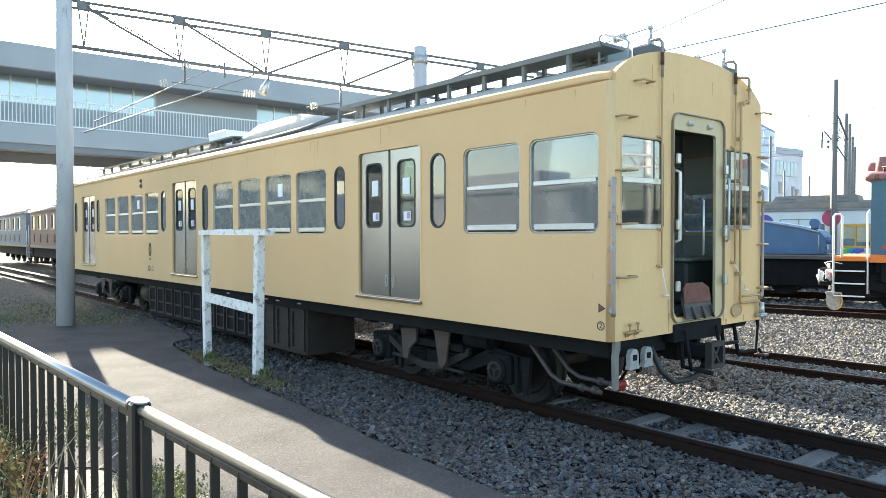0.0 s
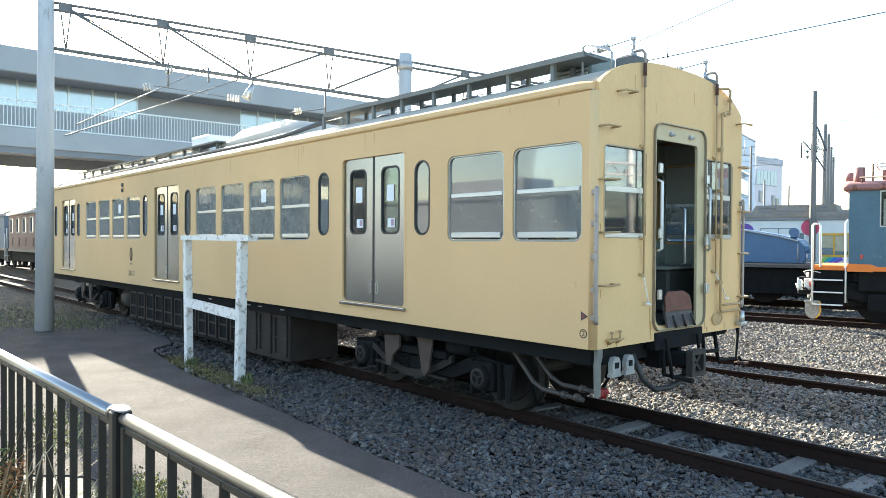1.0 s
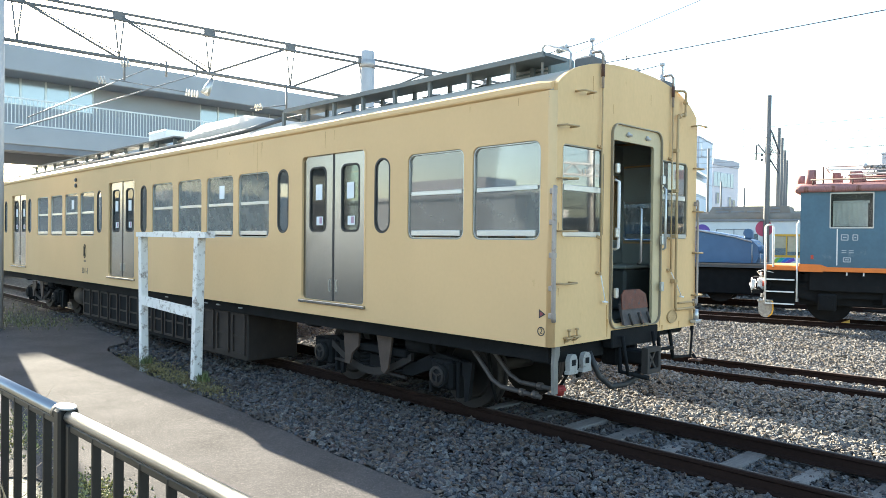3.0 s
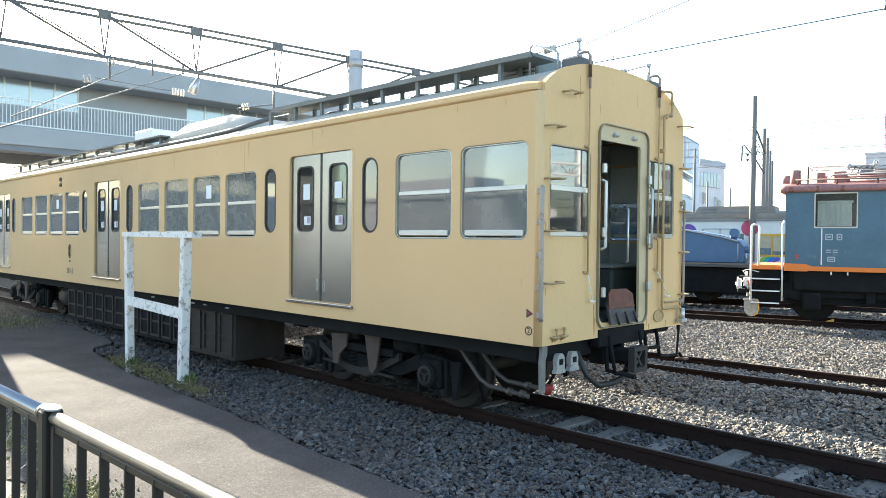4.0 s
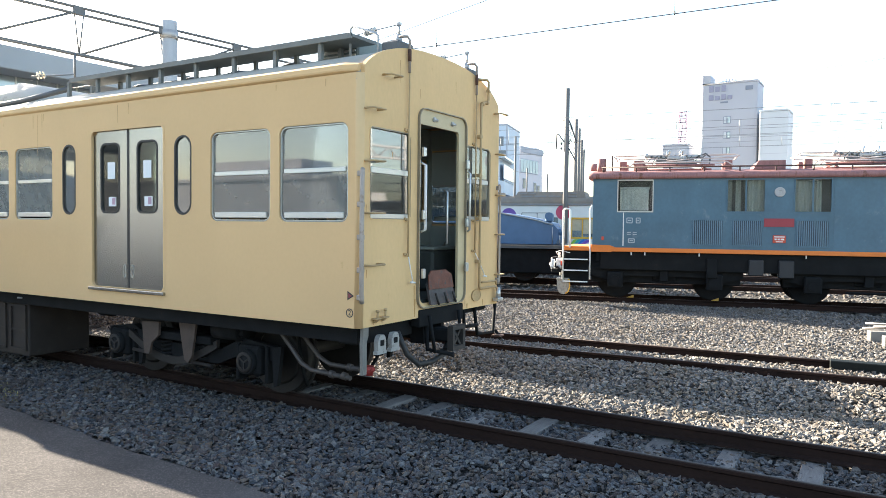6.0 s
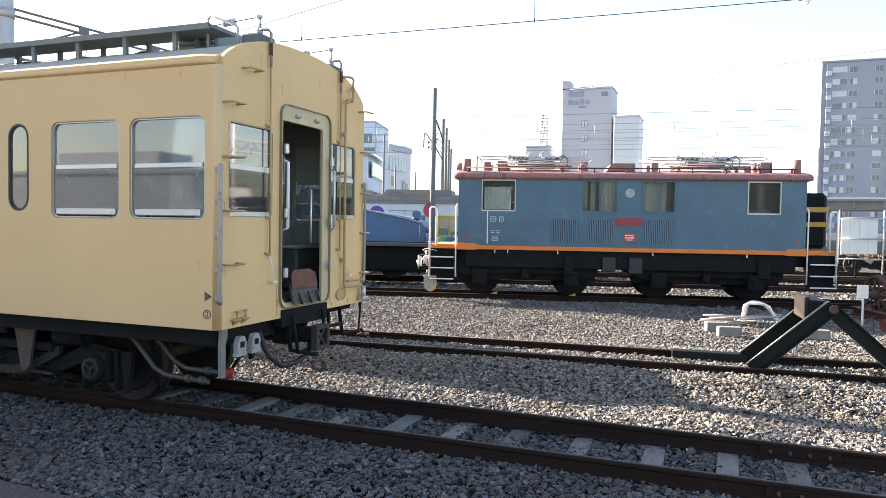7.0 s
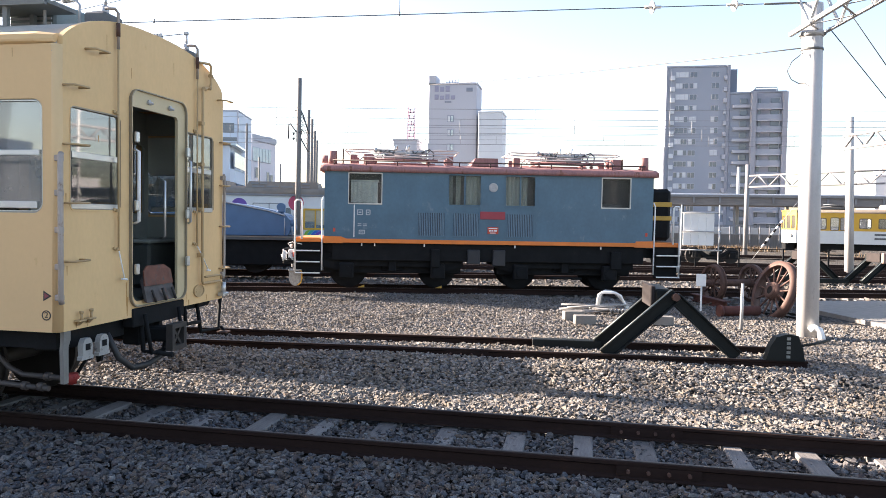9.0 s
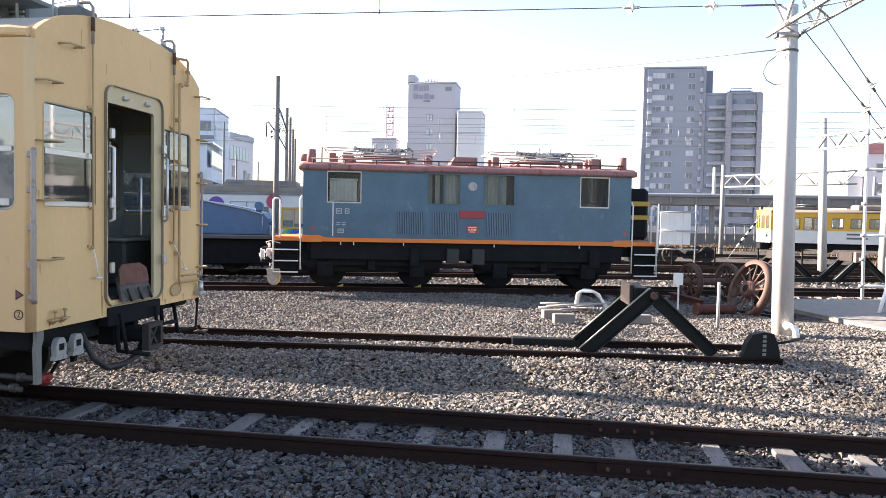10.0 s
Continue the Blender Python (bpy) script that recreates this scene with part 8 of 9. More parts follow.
def stored_locomotive(x, y, length, paint, lab):
    """An old boxy locomotive: sides with windows and louvres, end cab, roof gear, steps and wheels."""
    t = thing("stored_locomotive", pose(x, y, 0), lab, "locomotive", group="stored locomotives")
    n = int(length / 1.9)
    wins = [(-length + .5 + 1.9 * k, -length + 1.35 + 1.9 * k) for k in range(n)]
    part("body_side", B().plate([(-length, 1.25), (0, 1.25), (0, 3.4), (-length, 3.4)], [rrect(a, c, 2.3, 3.15, .04) for a, c in wins], .06, lambda u, v, w: (u, w, v)), paint, t)
    part("body_shell", B().box((-length, .1, 1.25), (0, 2.7, 3.4)), paint, t)
    for a, c in wins:
        w = part("window", B().plate(rrect(a - .05, c + .05, 2.25, 3.2, .05), [rrect(a + .03, c - .03, 2.33, 3.12, .03)], .04, lambda u, v, w_: (u, -.015 + w_, v)), M_OLDROOF, t)
        part("pane", B().box((a, .04, 2.3), (c, .05, 3.15)), M_CABGLASS, w)
        lv = part("louvre", B().box((a, -.02, 1.5), (c, 0, 2.0)), M_OLDBROWN, t)
        for k in range(5):
            part("slat", B().box((a, -.04, 1.53 + .09 * k), (c, -.02, 1.58 + .09 * k)), paint, lv)
    part("end_wall", B().plate([(0, 1.25), (2.7, 1.25), (2.7, 3.4), (0, 3.4)], [rrect(.25, .9, 2.3, 3.1, .05), rrect(1.8, 2.45, 2.3, 3.1, .05)], .05, lambda u, v, w: (.06 - w, u, v)), paint, t)
    for y0 in (.25, 1.8):
        part("end_pane", B().box((.02, y0, 2.3), (.03, y0 + .65, 3.1)), M_CABGLASS, t)
    part("end_door", B().box((.055, 1.05, 1.3), (.085, 1.65, 3.1), .01), paint, t)
    part("roof", B().loft([[(x_, -.12, 3.38), (x_, -.1, 3.5), (x_, .5, 3.68), (x_, 2.2, 3.68), (x_, 2.8, 3.5), (x_, 2.82, 3.38)] for x_ in (-length - .1, .15)], caps=True), M_OLDROOF, t, "pale dusty roof")
    part("sill", B().box((-length, -.03, 1.15), (.9, .06, 1.3), .01), M_ROOFBROWN, t)
    part("underframe", B().box((-length - .4, .25, .55), (.9, 2.45, 1.15), .03), M_UNDER, t)
    for k in range(int(length / 2.2)):
        xx = -1.2 - 2.2 * k
        part("wheelset", B().cyl((xx, .75, .45), (xx, .88, .45), .45, seg=20).cyl((xx, 1.85, .45), (xx, 1.98, .45), .45, seg=20).cyl((xx, .8, .45), (xx, 1.9, .45), .07), M_WHEEL, t)
        part("axle_box", B().box((xx - .2, .3, .3), (xx + .2, .55, .75), .03), M_UNDER, t)
    for xx in (.12, .85):
        part("handrail", B().tube([(xx, .02, .5), (xx, .02, 1.9), (xx - .1, .02, 2.3), (xx - .12, .02, 2.6)], .03), M_WHITE, t, "white bent handrail")
    for z in (.45, .8):
        part("step", B().box((.15, -.05, z), (.85, .15, z + .04)), M_GALV, t)
    for xx in (-length * .25, -length * .72):
        pg = part("roof_gear", B().box((xx - .9, .7, 3.7), (xx + .9, 2.0, 3.8), .02), M_DARKGREY, t)
        part("folded_arm", B().tube([(xx - 1.0, .8, 3.8), (xx + 1.2, .9, 4.0), (xx - .6, 1.0, 4.1), (xx + .6, 1.2, 4.1), (xx - 1.2, 1.5, 4.0), (xx + 1.0, 1.8, 3.8)], .03), M_GALV, pg)
        part("insulator", B().cyl((xx, .8, 3.65), (xx, .8, 3.85), .1, .06, 10), M_PORCELAIN, pg)
    return t


stored_locomotive(-38.3, 2.42, 10.4, M_OLDBROWN, "faded red-brown boxy locomotive far along the yard")
stored_locomotive(-50.2, 2.42, 13.0, M_OLDBLUE, "dull blue boxy locomotive with white handrails far along the yard")
far_pole(-62, 9.0, 7.0, .1, M_POLE_DARK, "slim grey post beyond the stored locomotives")
far_pole(-70, 12.5, 6.2, .1, M_POLE_DARK, "slim grey post beyond the stored locomotives", False)

# wagon underframes, shed and platform canopy on the right
fw = thing("freight_bogie", pose(10.27, 31.5, 0, 0, 0, 14), "loose dark freight bogie standing on a far track", "bogie")
for x in (-.95, .95):
    part("wheelset", B().cyl((x, -.62, .4), (x, -.5, .4), .4, seg=24).cyl((x, .5, .4), (x, .62, .4), .4, seg=24).cyl((x, -.5, .4), (x, .5, .4), .07), M_WHEEL, fw)
    part("axle_box", B().box((x - .15, -.85, .25), (x + .15, -.65, .58), .03), M_UNDER, fw)
for y in (-.78, .7):
    part("side_frame", B().prism([(-1.2, y, .45), (-1.2, y, .62), (-.7, y, .68), (-.25, y, .42), (.25, y, .42), (.7, y, .68), (1.2, y, .62), (1.2, y, .45), (.7, y, .5), (.3, y, .2), (-.3, y, .2), (-.7, y, .5)], (0, .08, 0)), M_UNDER, fw)
part("bolster", B().box((-.2, -.85, .42), (.2, .85, .6), .02), M_UNDER, fw)
yf = thing("yard_fence", pose(7.4, 28.6, -.22, 0, 0, 0), "thin dark wire fence across the far yard", "fence")
for k in range(5):
    part("post", B().box((1.9 * k - .03, -.03, 0), (1.9 * k + .03, .03, 1.1)), M_UNDER, yf)
for z in (1.05, .6):
    part("rail", B().tube([(-.6, 0, z), (7.9, 0, z)], .018, 5), M_UNDER, yf)
# scaffold frame beside the far mast
sc = thing("scaffold_frame", pose(0, 0, 0), "white tubular scaffold frame standing on the apron", "scaffold")
for x, y in ((12.76, 15.93), (13.8, 16.2)):
    part("standard", B().cyl((x, y, -.2), (x - .06, y, 5.75), .045, seg=10), M_WHITE, sc)
    for z in (.23, 1.0, 1.69, 2.6, 3.59, 4.6):
        part("coupler", B().cyl((x - .05, y, z - .04), (x - .05, y, z + .04), .075, seg=10), M_GALV, sc)
for z in (.23, 1.69, 3.59):
    part("ledger", B().tube([(12.7, 15.93, z), (13.8, 16.2, z)], .04, 8), M_WHITE, sc)
part("standard", B().cyl((11.95, 12.3, -.2), (11.9, 12.3, 1.2), .045, seg=10), M_WHITE, sc)
part("brace", B().tube([(11.93, 12.3, .55), (11.7, 12.2, -.2)], .045, 8), M_WHITE, sc)
part("foot_brace", B().tube([(11.92, 12.3, .7), (12.4, 12.3, -.2)], .045, 8), M_WHITE, sc)
wp = thing("panel_fence", pose(8.62, 27.9, -.1, 0, 0, 3), "white corrugated site panels on a scaffold frame", "panel screen")
for k in range(4):
    part("panel", B().box((k * .34, 0, 1.06), (k * .34 + .33, .04, 2.58), .005), M_WHITE, wp)
for z in (.85, 1.7, 2.55):
    part("scaffold_rail", B().tube([(-.2, -.08, z), (1.7, -.08, z)], .03), M_GALV, wp)
for x in (-.1, 1.55):
    part("scaffold_post", B().tube([(x, -.08, -.3), (x, -.08, 2.9)], .03), M_GALV, wp)
# Canopy roof colour lightened with distance haze.
M_HAZEROOF = mat("hazy_canopy_roof", (0.5, 0.53, 0.58), 0.6, var=0.08)
sgd = thing("stay_guard", pose(14.75, 40, -.2), "black and white striped guard round a pole stay", "stay guard")
sg0, sg1 = Vector((0, 0, .8)), Vector((1.15, 0, 2.44))
part("stay_wire", B().tube([Vector((-.56, 0, 0)), sg0.lerp(sg1, 1.9)], .012, 5), M_GALV, sgd)
for k in range(9):
    part("stripe", B().cyl(sg0.lerp(sg1, k / 9), sg0.lerp(sg1, (k + 1) / 9), .06, seg=8), M_UNDER if k % 2 else M_WHITE, sgd)
M_EAVES = mat("brown_canopy_boards", (0.19, 0.175, 0.17), 0.8, var=0.25, scale=0.8, stretch=(1, 1, 6))
cn = thing("platform_canopy", pose(11, 70, .1, 0, 0, 0), "long low station platform canopy on thin posts", "canopy")
part("roof", B().box((-14, 0, 4.66), (46, 6, 4.9), .03), M_HAZEROOF, cn, "pale blue-grey canopy roof")
part("fascia", B().box((-14, -.1, 4.56), (46, -.004, 4.78)), M_LATT, cn)
part("canopy_underside", B().box((-14, .1, 3.75), (46, 5.9, 4.6), .02), M_EAVES, cn, "dark boarded canopy underside")
for k in range(24):
    part("rafter", B().box((-13.6 + 2.5 * k, -.02, 3.95), (-13.4 + 2.5 * k, .1, 4.55), .02), M_LATT, cn)
for k in range(12):
    part("post", B().box((-12 + 5 * k, 1, .6), (-11.8 + 5 * k, 1.2, 4.6)), M_LATT, cn)
part("platform", B().box((-14, .2, -.25), (46, 6, .8)), M_CONC, cn)
pfn = thing("platform_fence", pose(8, 66, 0, 0, 0, 3), "pale grey platform railing before the canopy", "fence")
for k in range(40):
    part("post", B().box((.9 * k - .05, -.05, .2), (.9 * k + .05, .05, 1.9)), M_LATT, pfn)
for z in (1.0, 1.85):
    part("rail", B().box((-.5, -.04, z - .04), (36, .04, z + .04)), M_LATT, pfn)
part("retaining_wall", B().box((-3, .3, -.25), (38, .6, 1.0), .02), M_POLE_DARK, pfn, "stained dark concrete retaining wall")
bw = thing("platform_screen", pose(10, 80, 0), "low pale panelled screen behind the platform", "screen")
part("wall", B().box((-14, 0, -.25), (45, .2, 1.6), .02), M_HAZEROOF, bw)
for k in range(24):
    part("panel_joint", B().box((-13 + 2.4 * k, -.03, -.2), (-12.9 + 2.4 * k, 0, 1.6)), M_LATT, bw)

# rails of the far tracks
for (x, y, deg) in ((0, 18.0, 14.5), (0, 23.6, 14.5), (10, 24.5, 10), (10, 30, 8), (12, 40.6, 5)):
    for o in (-.53, .53):
        r_ = new("rail", mesh_of("rail", B().box((-60, o - .04, -.14), (60, o + .04, 0)), M_RAIL))
        r_.matrix_basis = pose(x, y + 1.3 * (y > 17.5), 0, 0, 0, deg)
        tagged(r_, "dark rail of a far track", "rail", group="far rails")

# second buffer stop far right
M_TIMBERPALE = mat("bleached_timber", (0.26, 0.17, 0.14), 0.85, var=0.25, scale=8, bump=0.3)
for x, y, pale in ((11.7, 21.1, True), (9.3, 21.6, False)):
    b2 = copy_thing(buf, pose(x, y, 0, 0, 0, 14))
    for ch in list(b2.children):
        if ch.name.startswith(("letter_bar", "stop_wing", "wheel_stop")):
            bpy.data.objects.remove(ch)
    b2["label"] = "dark buffer stop in the far yard with a bleached timber" if pale else "dark buffer stop in the far yard"
    if pale:
        part("end_timber", B().box((2.72, -.62, .66), (2.98, -.48, 1.02), .015), M_TIMBERPALE, b2, "bleached reddish timber end")

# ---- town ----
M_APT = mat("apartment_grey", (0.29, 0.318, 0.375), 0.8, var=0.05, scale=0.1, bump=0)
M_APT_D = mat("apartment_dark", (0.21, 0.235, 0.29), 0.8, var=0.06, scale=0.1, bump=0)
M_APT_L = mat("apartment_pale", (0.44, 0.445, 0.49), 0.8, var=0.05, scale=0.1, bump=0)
# Distance haze is put into this pale wall colour.
M_HAZEW = mat("hazy_pale_wall", (0.55, 0.57, 0.6), 0.8, var=0.05, scale=0.1, bump=0)
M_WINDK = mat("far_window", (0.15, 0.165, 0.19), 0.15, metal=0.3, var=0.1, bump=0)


def tower(name, label, x, y, yaw, w, d, h, wall, rows, cols, win=(1.4, 1.3), room=True):
    """A block with a roof kerb and single windows in rows."""
    t = thing(name, pose(x, y, -.25, 0, 0, yaw), label, "building")
    part("wall", B().box((0, 0, 0), (w, d, h), .1), wall, t)
    rf = B().box((-.1, -.1, h), (w + .1, d + .1, h + .35), .05)
    if room:
        rf.box((w * .3, d * .3, h + .35), (w * .6, d * .7, h + 2))
    part("roof", rf, wall, t)
    me = mesh_of("window", B().box((0, -.06, 0), (win[0], .02, win[1]), .03), M_WINDK)
    mf = mesh_of("window_frame", B().box((-.12, -.04, -.12), (win[0] + .12, .01, win[1] + .12), .02), M_APT_L)
    step = h / (rows + .6)
    for r in range(rows):
        for c in cols:
            wi = share("window", mf, t, pose(c, 0, step * (r + .5)))
            share("pane", me, wi)
    return t


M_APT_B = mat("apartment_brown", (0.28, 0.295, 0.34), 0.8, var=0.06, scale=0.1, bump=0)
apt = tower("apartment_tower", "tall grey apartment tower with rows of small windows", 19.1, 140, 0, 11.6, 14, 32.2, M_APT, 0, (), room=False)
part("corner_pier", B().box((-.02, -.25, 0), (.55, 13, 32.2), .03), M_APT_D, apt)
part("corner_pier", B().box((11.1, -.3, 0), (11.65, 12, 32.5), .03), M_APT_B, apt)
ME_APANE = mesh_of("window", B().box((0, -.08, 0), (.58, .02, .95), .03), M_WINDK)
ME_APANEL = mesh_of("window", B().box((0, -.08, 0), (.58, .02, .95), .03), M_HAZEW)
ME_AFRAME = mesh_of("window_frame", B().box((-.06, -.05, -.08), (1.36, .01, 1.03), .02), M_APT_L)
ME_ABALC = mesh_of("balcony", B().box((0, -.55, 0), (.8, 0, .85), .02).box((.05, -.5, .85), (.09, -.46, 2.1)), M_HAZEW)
rng_t = random.Random(11)
for k in range(15):
    z = 30.35 - 2.14 * k
    if z < .5:
        break
    share("balcony", ME_ABALC, apt, pose(.75, 0, z - .6))
    for x in (1.75, 2.75, 4.35, 8.35):
        w = share("window", ME_AFRAME, apt, pose(x, 0, z))
        for dx in (.02, .68):
            share("pane", ME_APANE if rng_t.random() < (.75 if x > 4 else .45) else ME_APANEL, w, pose(dx, 0, 0))
    part("side_balcony", B().box((10.55, -.45, z - .7), (11.08, 0, z + .1), .02), M_APT_L, apt)
part("lift_tower", B().box((11.7, 1.5, 0), (13.2, 9, 32.0), .03), M_APT_D, apt)
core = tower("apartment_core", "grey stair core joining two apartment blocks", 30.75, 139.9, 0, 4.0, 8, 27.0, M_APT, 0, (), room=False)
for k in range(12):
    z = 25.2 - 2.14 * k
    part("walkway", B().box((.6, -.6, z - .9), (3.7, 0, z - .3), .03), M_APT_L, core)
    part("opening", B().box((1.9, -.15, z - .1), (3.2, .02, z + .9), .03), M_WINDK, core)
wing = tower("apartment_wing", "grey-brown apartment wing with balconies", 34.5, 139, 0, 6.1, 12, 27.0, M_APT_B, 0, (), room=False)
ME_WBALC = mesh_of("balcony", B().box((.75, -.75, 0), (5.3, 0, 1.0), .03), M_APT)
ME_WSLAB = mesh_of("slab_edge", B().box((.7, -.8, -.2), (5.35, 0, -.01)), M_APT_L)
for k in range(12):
    z = 25.0 - 2.14 * k
    share("balcony", ME_WBALC, wing, pose(0, 0, z - 1.0))
    share("slab_edge", ME_WSLAB, wing, pose(0, 0, z - 1.0))
    for x, wd in ((1.2, .5), (3.4, 1.6)):
        part("window", B().box((x, -.08, z + .1), (x + wd, .02, z + .95), .03), M_WINDK, wing)
    part("downpipe", B().box((4.95, -.2, z - .1), (5.05, -.05, z + 1.1)), M_HAZEW, wing)
part("side_pier", B().box((-.1, -1.2, 0), (.7, 0, 27.0), .03), M_APT_B, wing)
part("side_pier", B().box((5.35, -1.2, 0), (6.2, 0, 27.0), .03), M_APT_B, wing)
part("roof_frame", B().tube([(.3, 0, 27.0), (.7, 0, 28.0), (4.4, 0, 28.0), (4.6, 0, 27.0)], .08).box((.5, .2, 27.4), (4.4, 3, 27.7)), M_APT_D, wing)
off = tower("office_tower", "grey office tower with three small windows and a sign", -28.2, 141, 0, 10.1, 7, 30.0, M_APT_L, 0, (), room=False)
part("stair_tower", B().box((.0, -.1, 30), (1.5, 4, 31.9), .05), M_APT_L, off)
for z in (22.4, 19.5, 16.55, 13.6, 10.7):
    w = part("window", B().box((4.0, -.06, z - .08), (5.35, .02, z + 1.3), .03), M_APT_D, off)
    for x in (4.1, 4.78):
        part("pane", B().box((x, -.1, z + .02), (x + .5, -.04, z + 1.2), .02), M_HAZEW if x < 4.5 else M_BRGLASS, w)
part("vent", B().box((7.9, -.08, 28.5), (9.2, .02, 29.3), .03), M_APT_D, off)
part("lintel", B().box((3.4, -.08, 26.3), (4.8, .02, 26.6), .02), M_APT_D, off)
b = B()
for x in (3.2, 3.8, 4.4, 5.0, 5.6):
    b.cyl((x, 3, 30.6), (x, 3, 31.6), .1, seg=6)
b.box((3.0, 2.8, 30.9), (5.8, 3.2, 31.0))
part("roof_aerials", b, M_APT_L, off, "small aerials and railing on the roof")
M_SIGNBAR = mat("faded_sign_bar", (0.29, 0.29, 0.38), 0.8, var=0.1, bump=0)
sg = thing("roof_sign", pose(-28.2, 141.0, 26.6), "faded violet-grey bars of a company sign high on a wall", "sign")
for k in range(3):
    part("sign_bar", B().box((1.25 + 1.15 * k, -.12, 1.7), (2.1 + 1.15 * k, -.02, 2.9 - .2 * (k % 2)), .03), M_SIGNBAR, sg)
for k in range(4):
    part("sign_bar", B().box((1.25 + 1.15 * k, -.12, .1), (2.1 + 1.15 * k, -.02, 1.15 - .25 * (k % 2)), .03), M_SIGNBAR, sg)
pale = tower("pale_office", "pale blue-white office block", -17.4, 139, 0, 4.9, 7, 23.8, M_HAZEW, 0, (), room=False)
for k in range(7):
    part("cladding_joint", B().box((0, -.02, 3.2 * k), (4.9, .0, 3.2 * k + .08)), M_APT_L, pale)
low = tower("low_block", "small grey block with a roof sign tower", -35.2, 139, 0, 5.1, 5, 18.3, M_APT_L, 0, (), room=False)
mt = thing("lattice_sign_tower", pose(-31.8, 141, 18.38, 0, 0, 0) @ Matrix.Diagonal((1, 1, 1.22, 1)), "pale pink lattice sign tower on a roof", "tower")
M_PALEPINK = mat("pale_pink", (0.62, 0.4, 0.47), 0.7)
for k in range(5):
    z = .5 + 1.02 * k
    part("sign_panel", B().box((-.62, -.2, z), (.62, -.1, z + .16)).box((-.62, -.2, z + .62), (.62, -.1, z + .76)).box((-.5 + .2 * (k % 3), -.2, z), (-.3 + .2 * (k % 3), -.1, z + .76)).box((.42, -.2, z), (.58, -.1, z + .5)), M_PALEPINK, mt, "pale pink character as plain bars")
b = B().box((-.8, -.3, 0), (-.68, .3, 5.9)).box((.68, -.3, 0), (.8, .3, 5.9))
for k in range(7):
    b.box((-.8, -.08, .8 * k), (.8, .0, .8 * k + .07))
part("legs", b, M_PALEPINK, mt)
M_BLUEWALL = mat("pale_blue_cladding", (0.6, 0.66, 0.74), 0.6, var=0.05, scale=0.3, bump=0)
M_PINKWALL = mat("pale_pinkish_render", (0.66, 0.62, 0.65), 0.8, var=0.05, scale=0.3, bump=0)
M_BLUEWIN = mat("pale_blue_window", (0.34, 0.4, 0.47), 0.12, metal=0.3, var=0.1, bump=0)


def flank(t, x0, x1, z0, z1, n, pane=None):
    """A ribbon window on the front of a block: one frame with n panes."""
    w = part("window", B().box((x0 - .08, -.07, z0 - .08), (x1 + .08, -.01, z1 + .08), .02), M_APT_L, t)
    s = (x1 - x0) / n
    for i in range(n):
        part("pane", B().box((x0 + s * i + .06, -.1, z0), (x0 + s * (i + 1) - .06, -.06, z1)), pane or M_BLUEWIN, w)


# pale blue office: its narrow flank runs away along local x, its front along local y
go = thing("glass_office", pose(-33.01, 66.54, -.25, 0, 0, 104.5), "pale blue office block with a flat roof", "building")
part("wall", B().box((0, 0, 0), (7.16, 14, 13.5), .03), M_BLUEWALL, go)
part("roof", B().box((-.05, -.05, 13.5), (7.2, 14.05, 13.67), .02), M_APT_L, go)
part("corner_joint", B().box((-.03, -.03, 0), (.12, .12, 13.5)), M_APT_L, go)
for z0, z1, y0, y1 in ((11.2, 12.25, .4, 3.2), (10.3, 10.7, .1, 3.2), (7.0, 8.0, .4, 3.2)):
    part("window", B().box((-.06, y0, z0), (.0, y1, z1), .02), M_WINDK, go)
for k in range(4):
    part("cladding_joint", B().box((-.012, 0, 2.9 + 2.9 * k), (7.17, 14, 2.96 + 2.9 * k)), M_APT_L, go)
flank(go, 4.0, 4.8, 5.6, 7.2, 1)
# balconied house before the office
bh = thing("balcony_house", pose(-28.87, 57.43, -.25, 0, 0, 108.7), "pale blue house with glazed balconies", "house")
part("wall", B().box((0, .3, 0), (8.08, 8, 8.9), .03), M_BLUEWALL, bh)
part("roof", B().box((-.3, -.3, 8.85), (8.2, 8, 9.1), .03), M_BLUEWIN, bh)
flank(bh, .4, 7.6, 6.9, 8.3, 5)
part("balcony", B().box((-.2, -.25, 5.3), (8.1, .3, 6.6), .03).box((-.25, -.32, 6.6), (8.1, -.2, 6.7)), M_BLUEWALL, bh)
part("awning", B().prism([(-.6, -.5, 5.0), (4.2, -.5, 5.0), (4.2, .3, 5.25), (-.6, .3, 5.25)], (0, 0, .08)), M_APT_D, bh)
flank(bh, .4, 5.6, 3.2, 4.7, 4, M_WINDK)
far_pole(-22.45, 47.23, 9.55, .1, M_POLE_DARK, "slim grey post before pale buildings", False)
far_pole(-22.44, 49.46, 7.1, .08, M_POLE_DARK, "slim grey post before pale buildings", False)
far_pole(-20.87, 50.18, 6.6, .08, M_POLE_DARK, "slim grey post before pale buildings", False)
M_ROOFPINK = mat("faded_roof_red", (0.5, 0.22, 0.22), 0.8, var=0.1, scale=0.5)
sb = thing("school_block", pose(-35.23, 74.37, -.25, 0, 0, 89.2), "pale pinkish block with a long ribbon window", "building")
part("wall", B().box((0, 0, 0), (6.67, 9, 11.35), .03), M_PINKWALL, sb)
part("roof", B().box((-.04, -.12, 11.35), (6.75, 9, 12.1), .02), M_APT_L, sb)
flank(sb, .15, 5.2, 8.9, 10.5, 6)
for x0, z0, z1 in ((.9, 6.9, 8.1), (4.0, 6.6, 7.7), (5.0, 6.4, 7.4), (.9, 5.0, 6.1)):
    flank(sb, x0, x0 + .7, z0, z1, 1, M_WINDK)
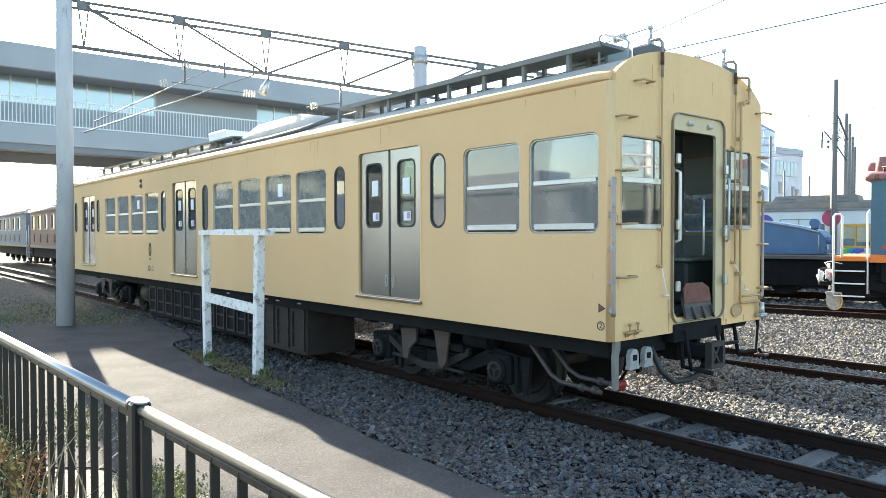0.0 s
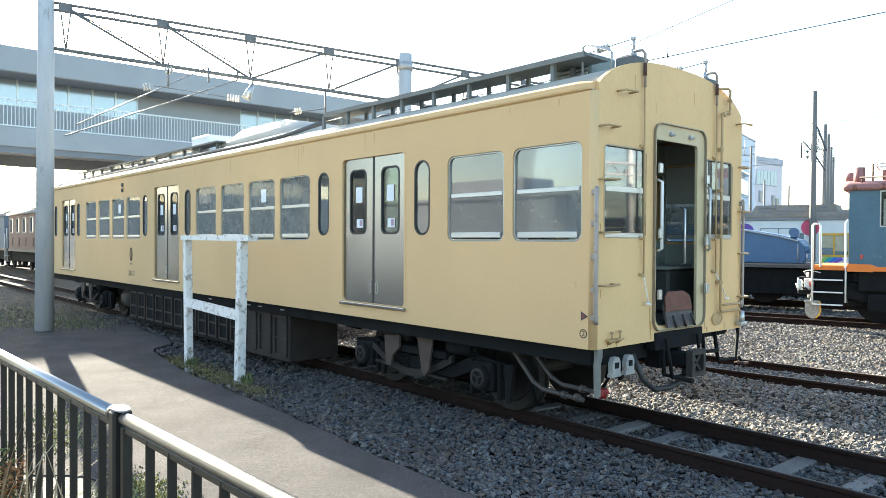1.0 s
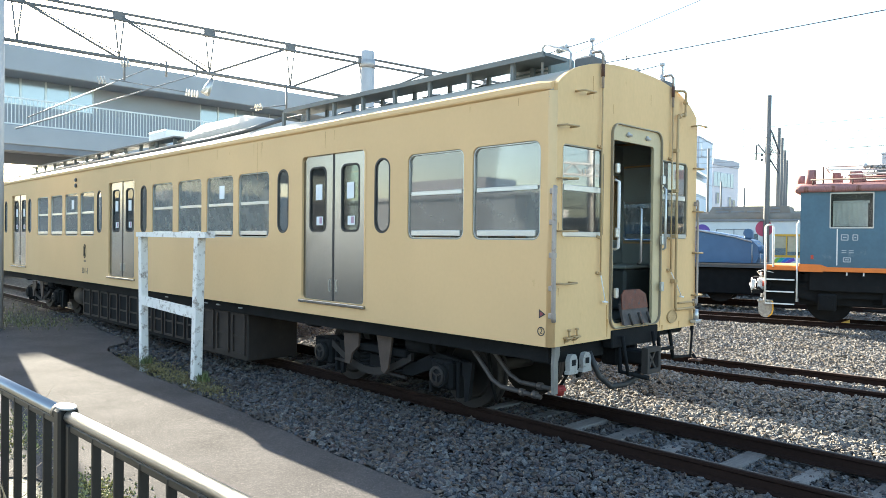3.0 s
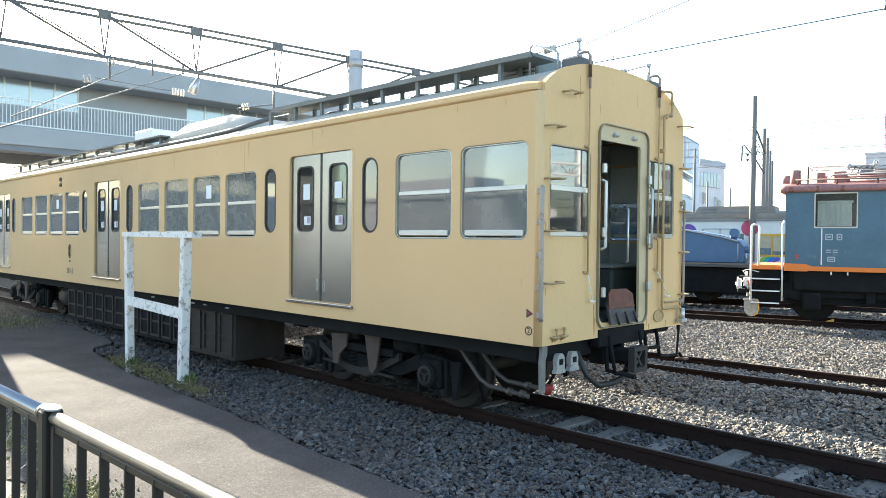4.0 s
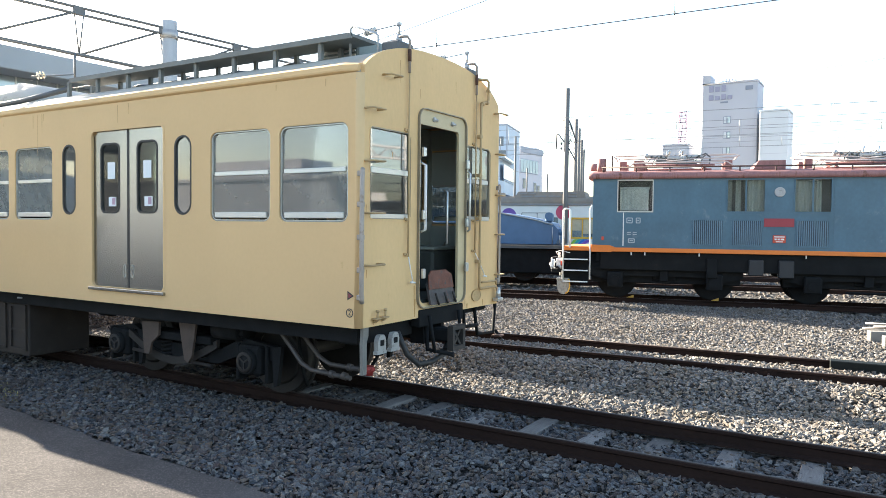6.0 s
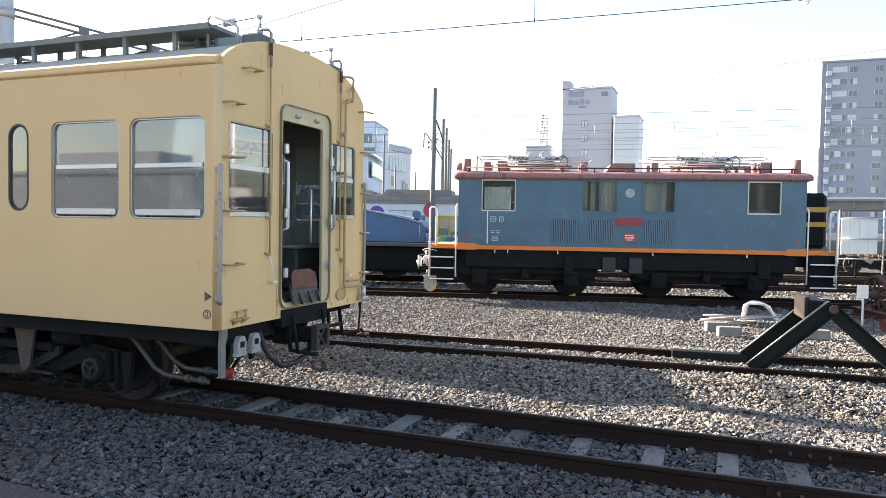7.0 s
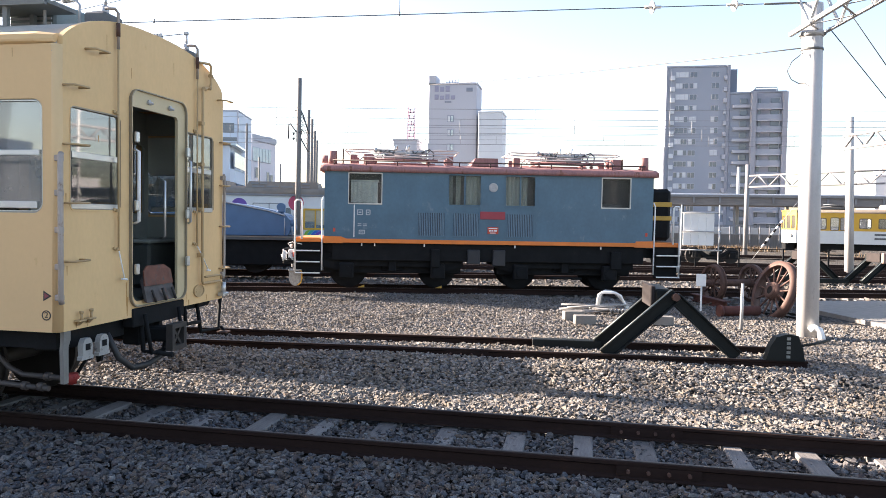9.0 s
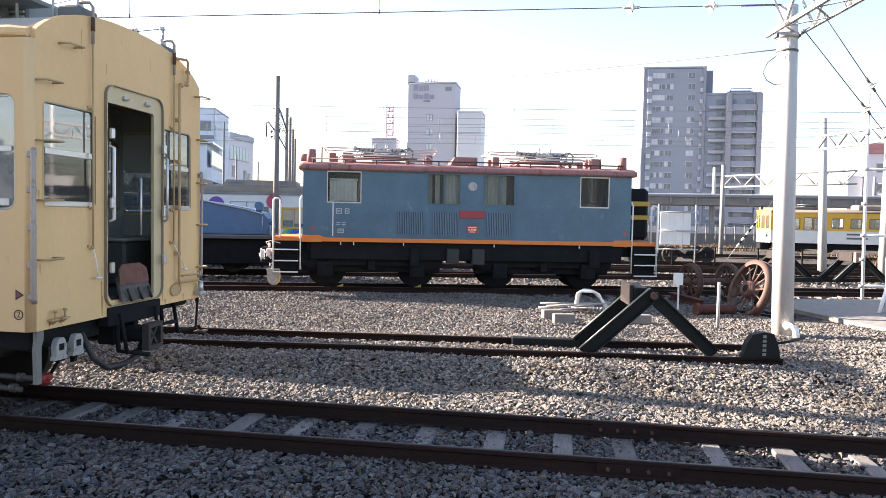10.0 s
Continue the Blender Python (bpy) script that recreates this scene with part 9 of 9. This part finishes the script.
part("rooftop_box", B().box((5.2, .4, 12.1), (6.4, 2.0, 12.35), .02), M_HAZEW, sb)
for k, (x, y, w, h) in enumerate(((-60, 110, 14, 6), (-12, 120, 18, 8), (6, 125, 12, 6.5), (80, 100, 20, 8), (-80, 90, 16, 10))):
    tower("low_house", "low pale town building in the distance", x, y, 3 * k, w, 10, h, M_HAZEW if k % 2 else M_APT_L, 2, tuple(1 + 2.4 * i for i in range(int(w / 2.6))))

pb = tower("pink_house", "pale pinkish house with a red roof edge beyond the canopy", 52.4, 120, 0, 9, 9, 14.6, M_PINKWALL, 4, (1.5, 4.5), room=False)
part("roof_edge", B().box((-.15, -.2, 14.0), (9.15, 9.1, 15.7), .05), M_ROOFPINK, pb, "faded red roof edge")
tower("low_house", "low pale house beside the pink one", 49.9, 121, 0, 2.4, 8, 10.3, M_HAZEW, 0, (), room=False)

# ---- unseen buildings added behind the path, to close the place and mirror in windows ----
for k, (x, w, h) in enumerate(((-60, 34, 5.5), (-20, 26, 4.6), (12, 30, 6))):
    tower("mirrored_house", "unseen plain grey building added behind the footpath for reflections", x + w, -38, 180, w, 10, h, M_APT_L, 2, ())

tower("mirrored_house", "unseen plain pale block added far behind for reflections", -95, -90, 90, 80, 12, 7, M_HAZEW, 2, ())

# ---- overhead wires ----
def wire(p, q, sag, r, label, material=None):
    p, q = Vector(p), Vector(q)
    b = B()
    b.tube([p.lerp(q, i / 16) - Vector((0, 0, sag * 4 * (i / 16) * (1 - i / 16))) for i in range(17)], r, 5)
    ob = tagged(part("overhead_wire", b, material or M_WIRE), label, "wire", group="overhead wires")
    return ob


span = wire((-9.06, 2.9, 4.75), (8.28, 8.4, 6.17), .0, .0085, "dark contact wire running to the concrete mast")
wire((-6.0, 3.87, 4.85), (3.5, 6.88, 7.77), .0, .006, "thin messenger wire above the contact wire")
for f, drop in ((.342, .6), (.573, 1.4)):
    p = Vector((-9.06, 2.9, 4.75)).lerp(Vector((8.28, 8.4, 6.17)), f)
    part("dropper", B().cyl(p, p + Vector((0, 0, drop)), .005, seg=5).cyl(p - Vector((0, 0, .02)), p + Vector((0, 0, .05)), .014, seg=6), M_WIRE, span)
wire((8.3, 8.4, 5.33), (-5.2, 31.6, 9.1), .1, .012, "thin stay wire from the concrete mast")
for k, (y, z) in enumerate(((20, 6.2), (24, 6.4), (30, 6.8), (36, 7.2), (42, 7.8))):
    wire((-40, y - 6, z), (60, y + 6, z + .3), .5, .009, "thin overhead wire across the far yard", M_WIREFAR)
    pair = wire((-40, y - 6, z - 1.0), (60, y + 6, z - .7), .05, .008, "thin contact wire across the far yard", M_WIREFAR)
    for j in range(14):
        x = -16 + 4.6 * j + 1.3 * k
        f = (x + 40) / 100
        yy, zt = y - 6 + 12 * f, z + .3 * f - .5 * 4 * f * (1 - f)
        zb = z - 1.0 + .3 * f - .05 * 4 * f * (1 - f)
        part("dropper", B().cyl((x, yy, zb), (x, yy, zt), .011, seg=5), M_WIREFAR, pair)
for f in (.83, .918):
    c, d = Vector((-9.06, 2.9, 4.75)).lerp(Vector((8.28, 8.4, 6.17)), f), Vector((17.34, 5.5, 1.42)).normalized()
    ins = B().cyl(c - d * .16, c + d * .16, .028, seg=8).cyl(c - d * .02, c + d * .012, .12, .1, seg=16).cyl(c + d * .012, c + d * .06, .06, .04, seg=12)
    part("insulator", ins, M_PORCELAIN, span, "grey disc insulator on the wire")
part("strain_rod", B().tube([Vector((-9.06, 2.9, 4.75)).lerp(Vector((8.28, 8.4, 6.17)), q) for q in (.95, .995)], .02, 6), M_DARKGREY, span)
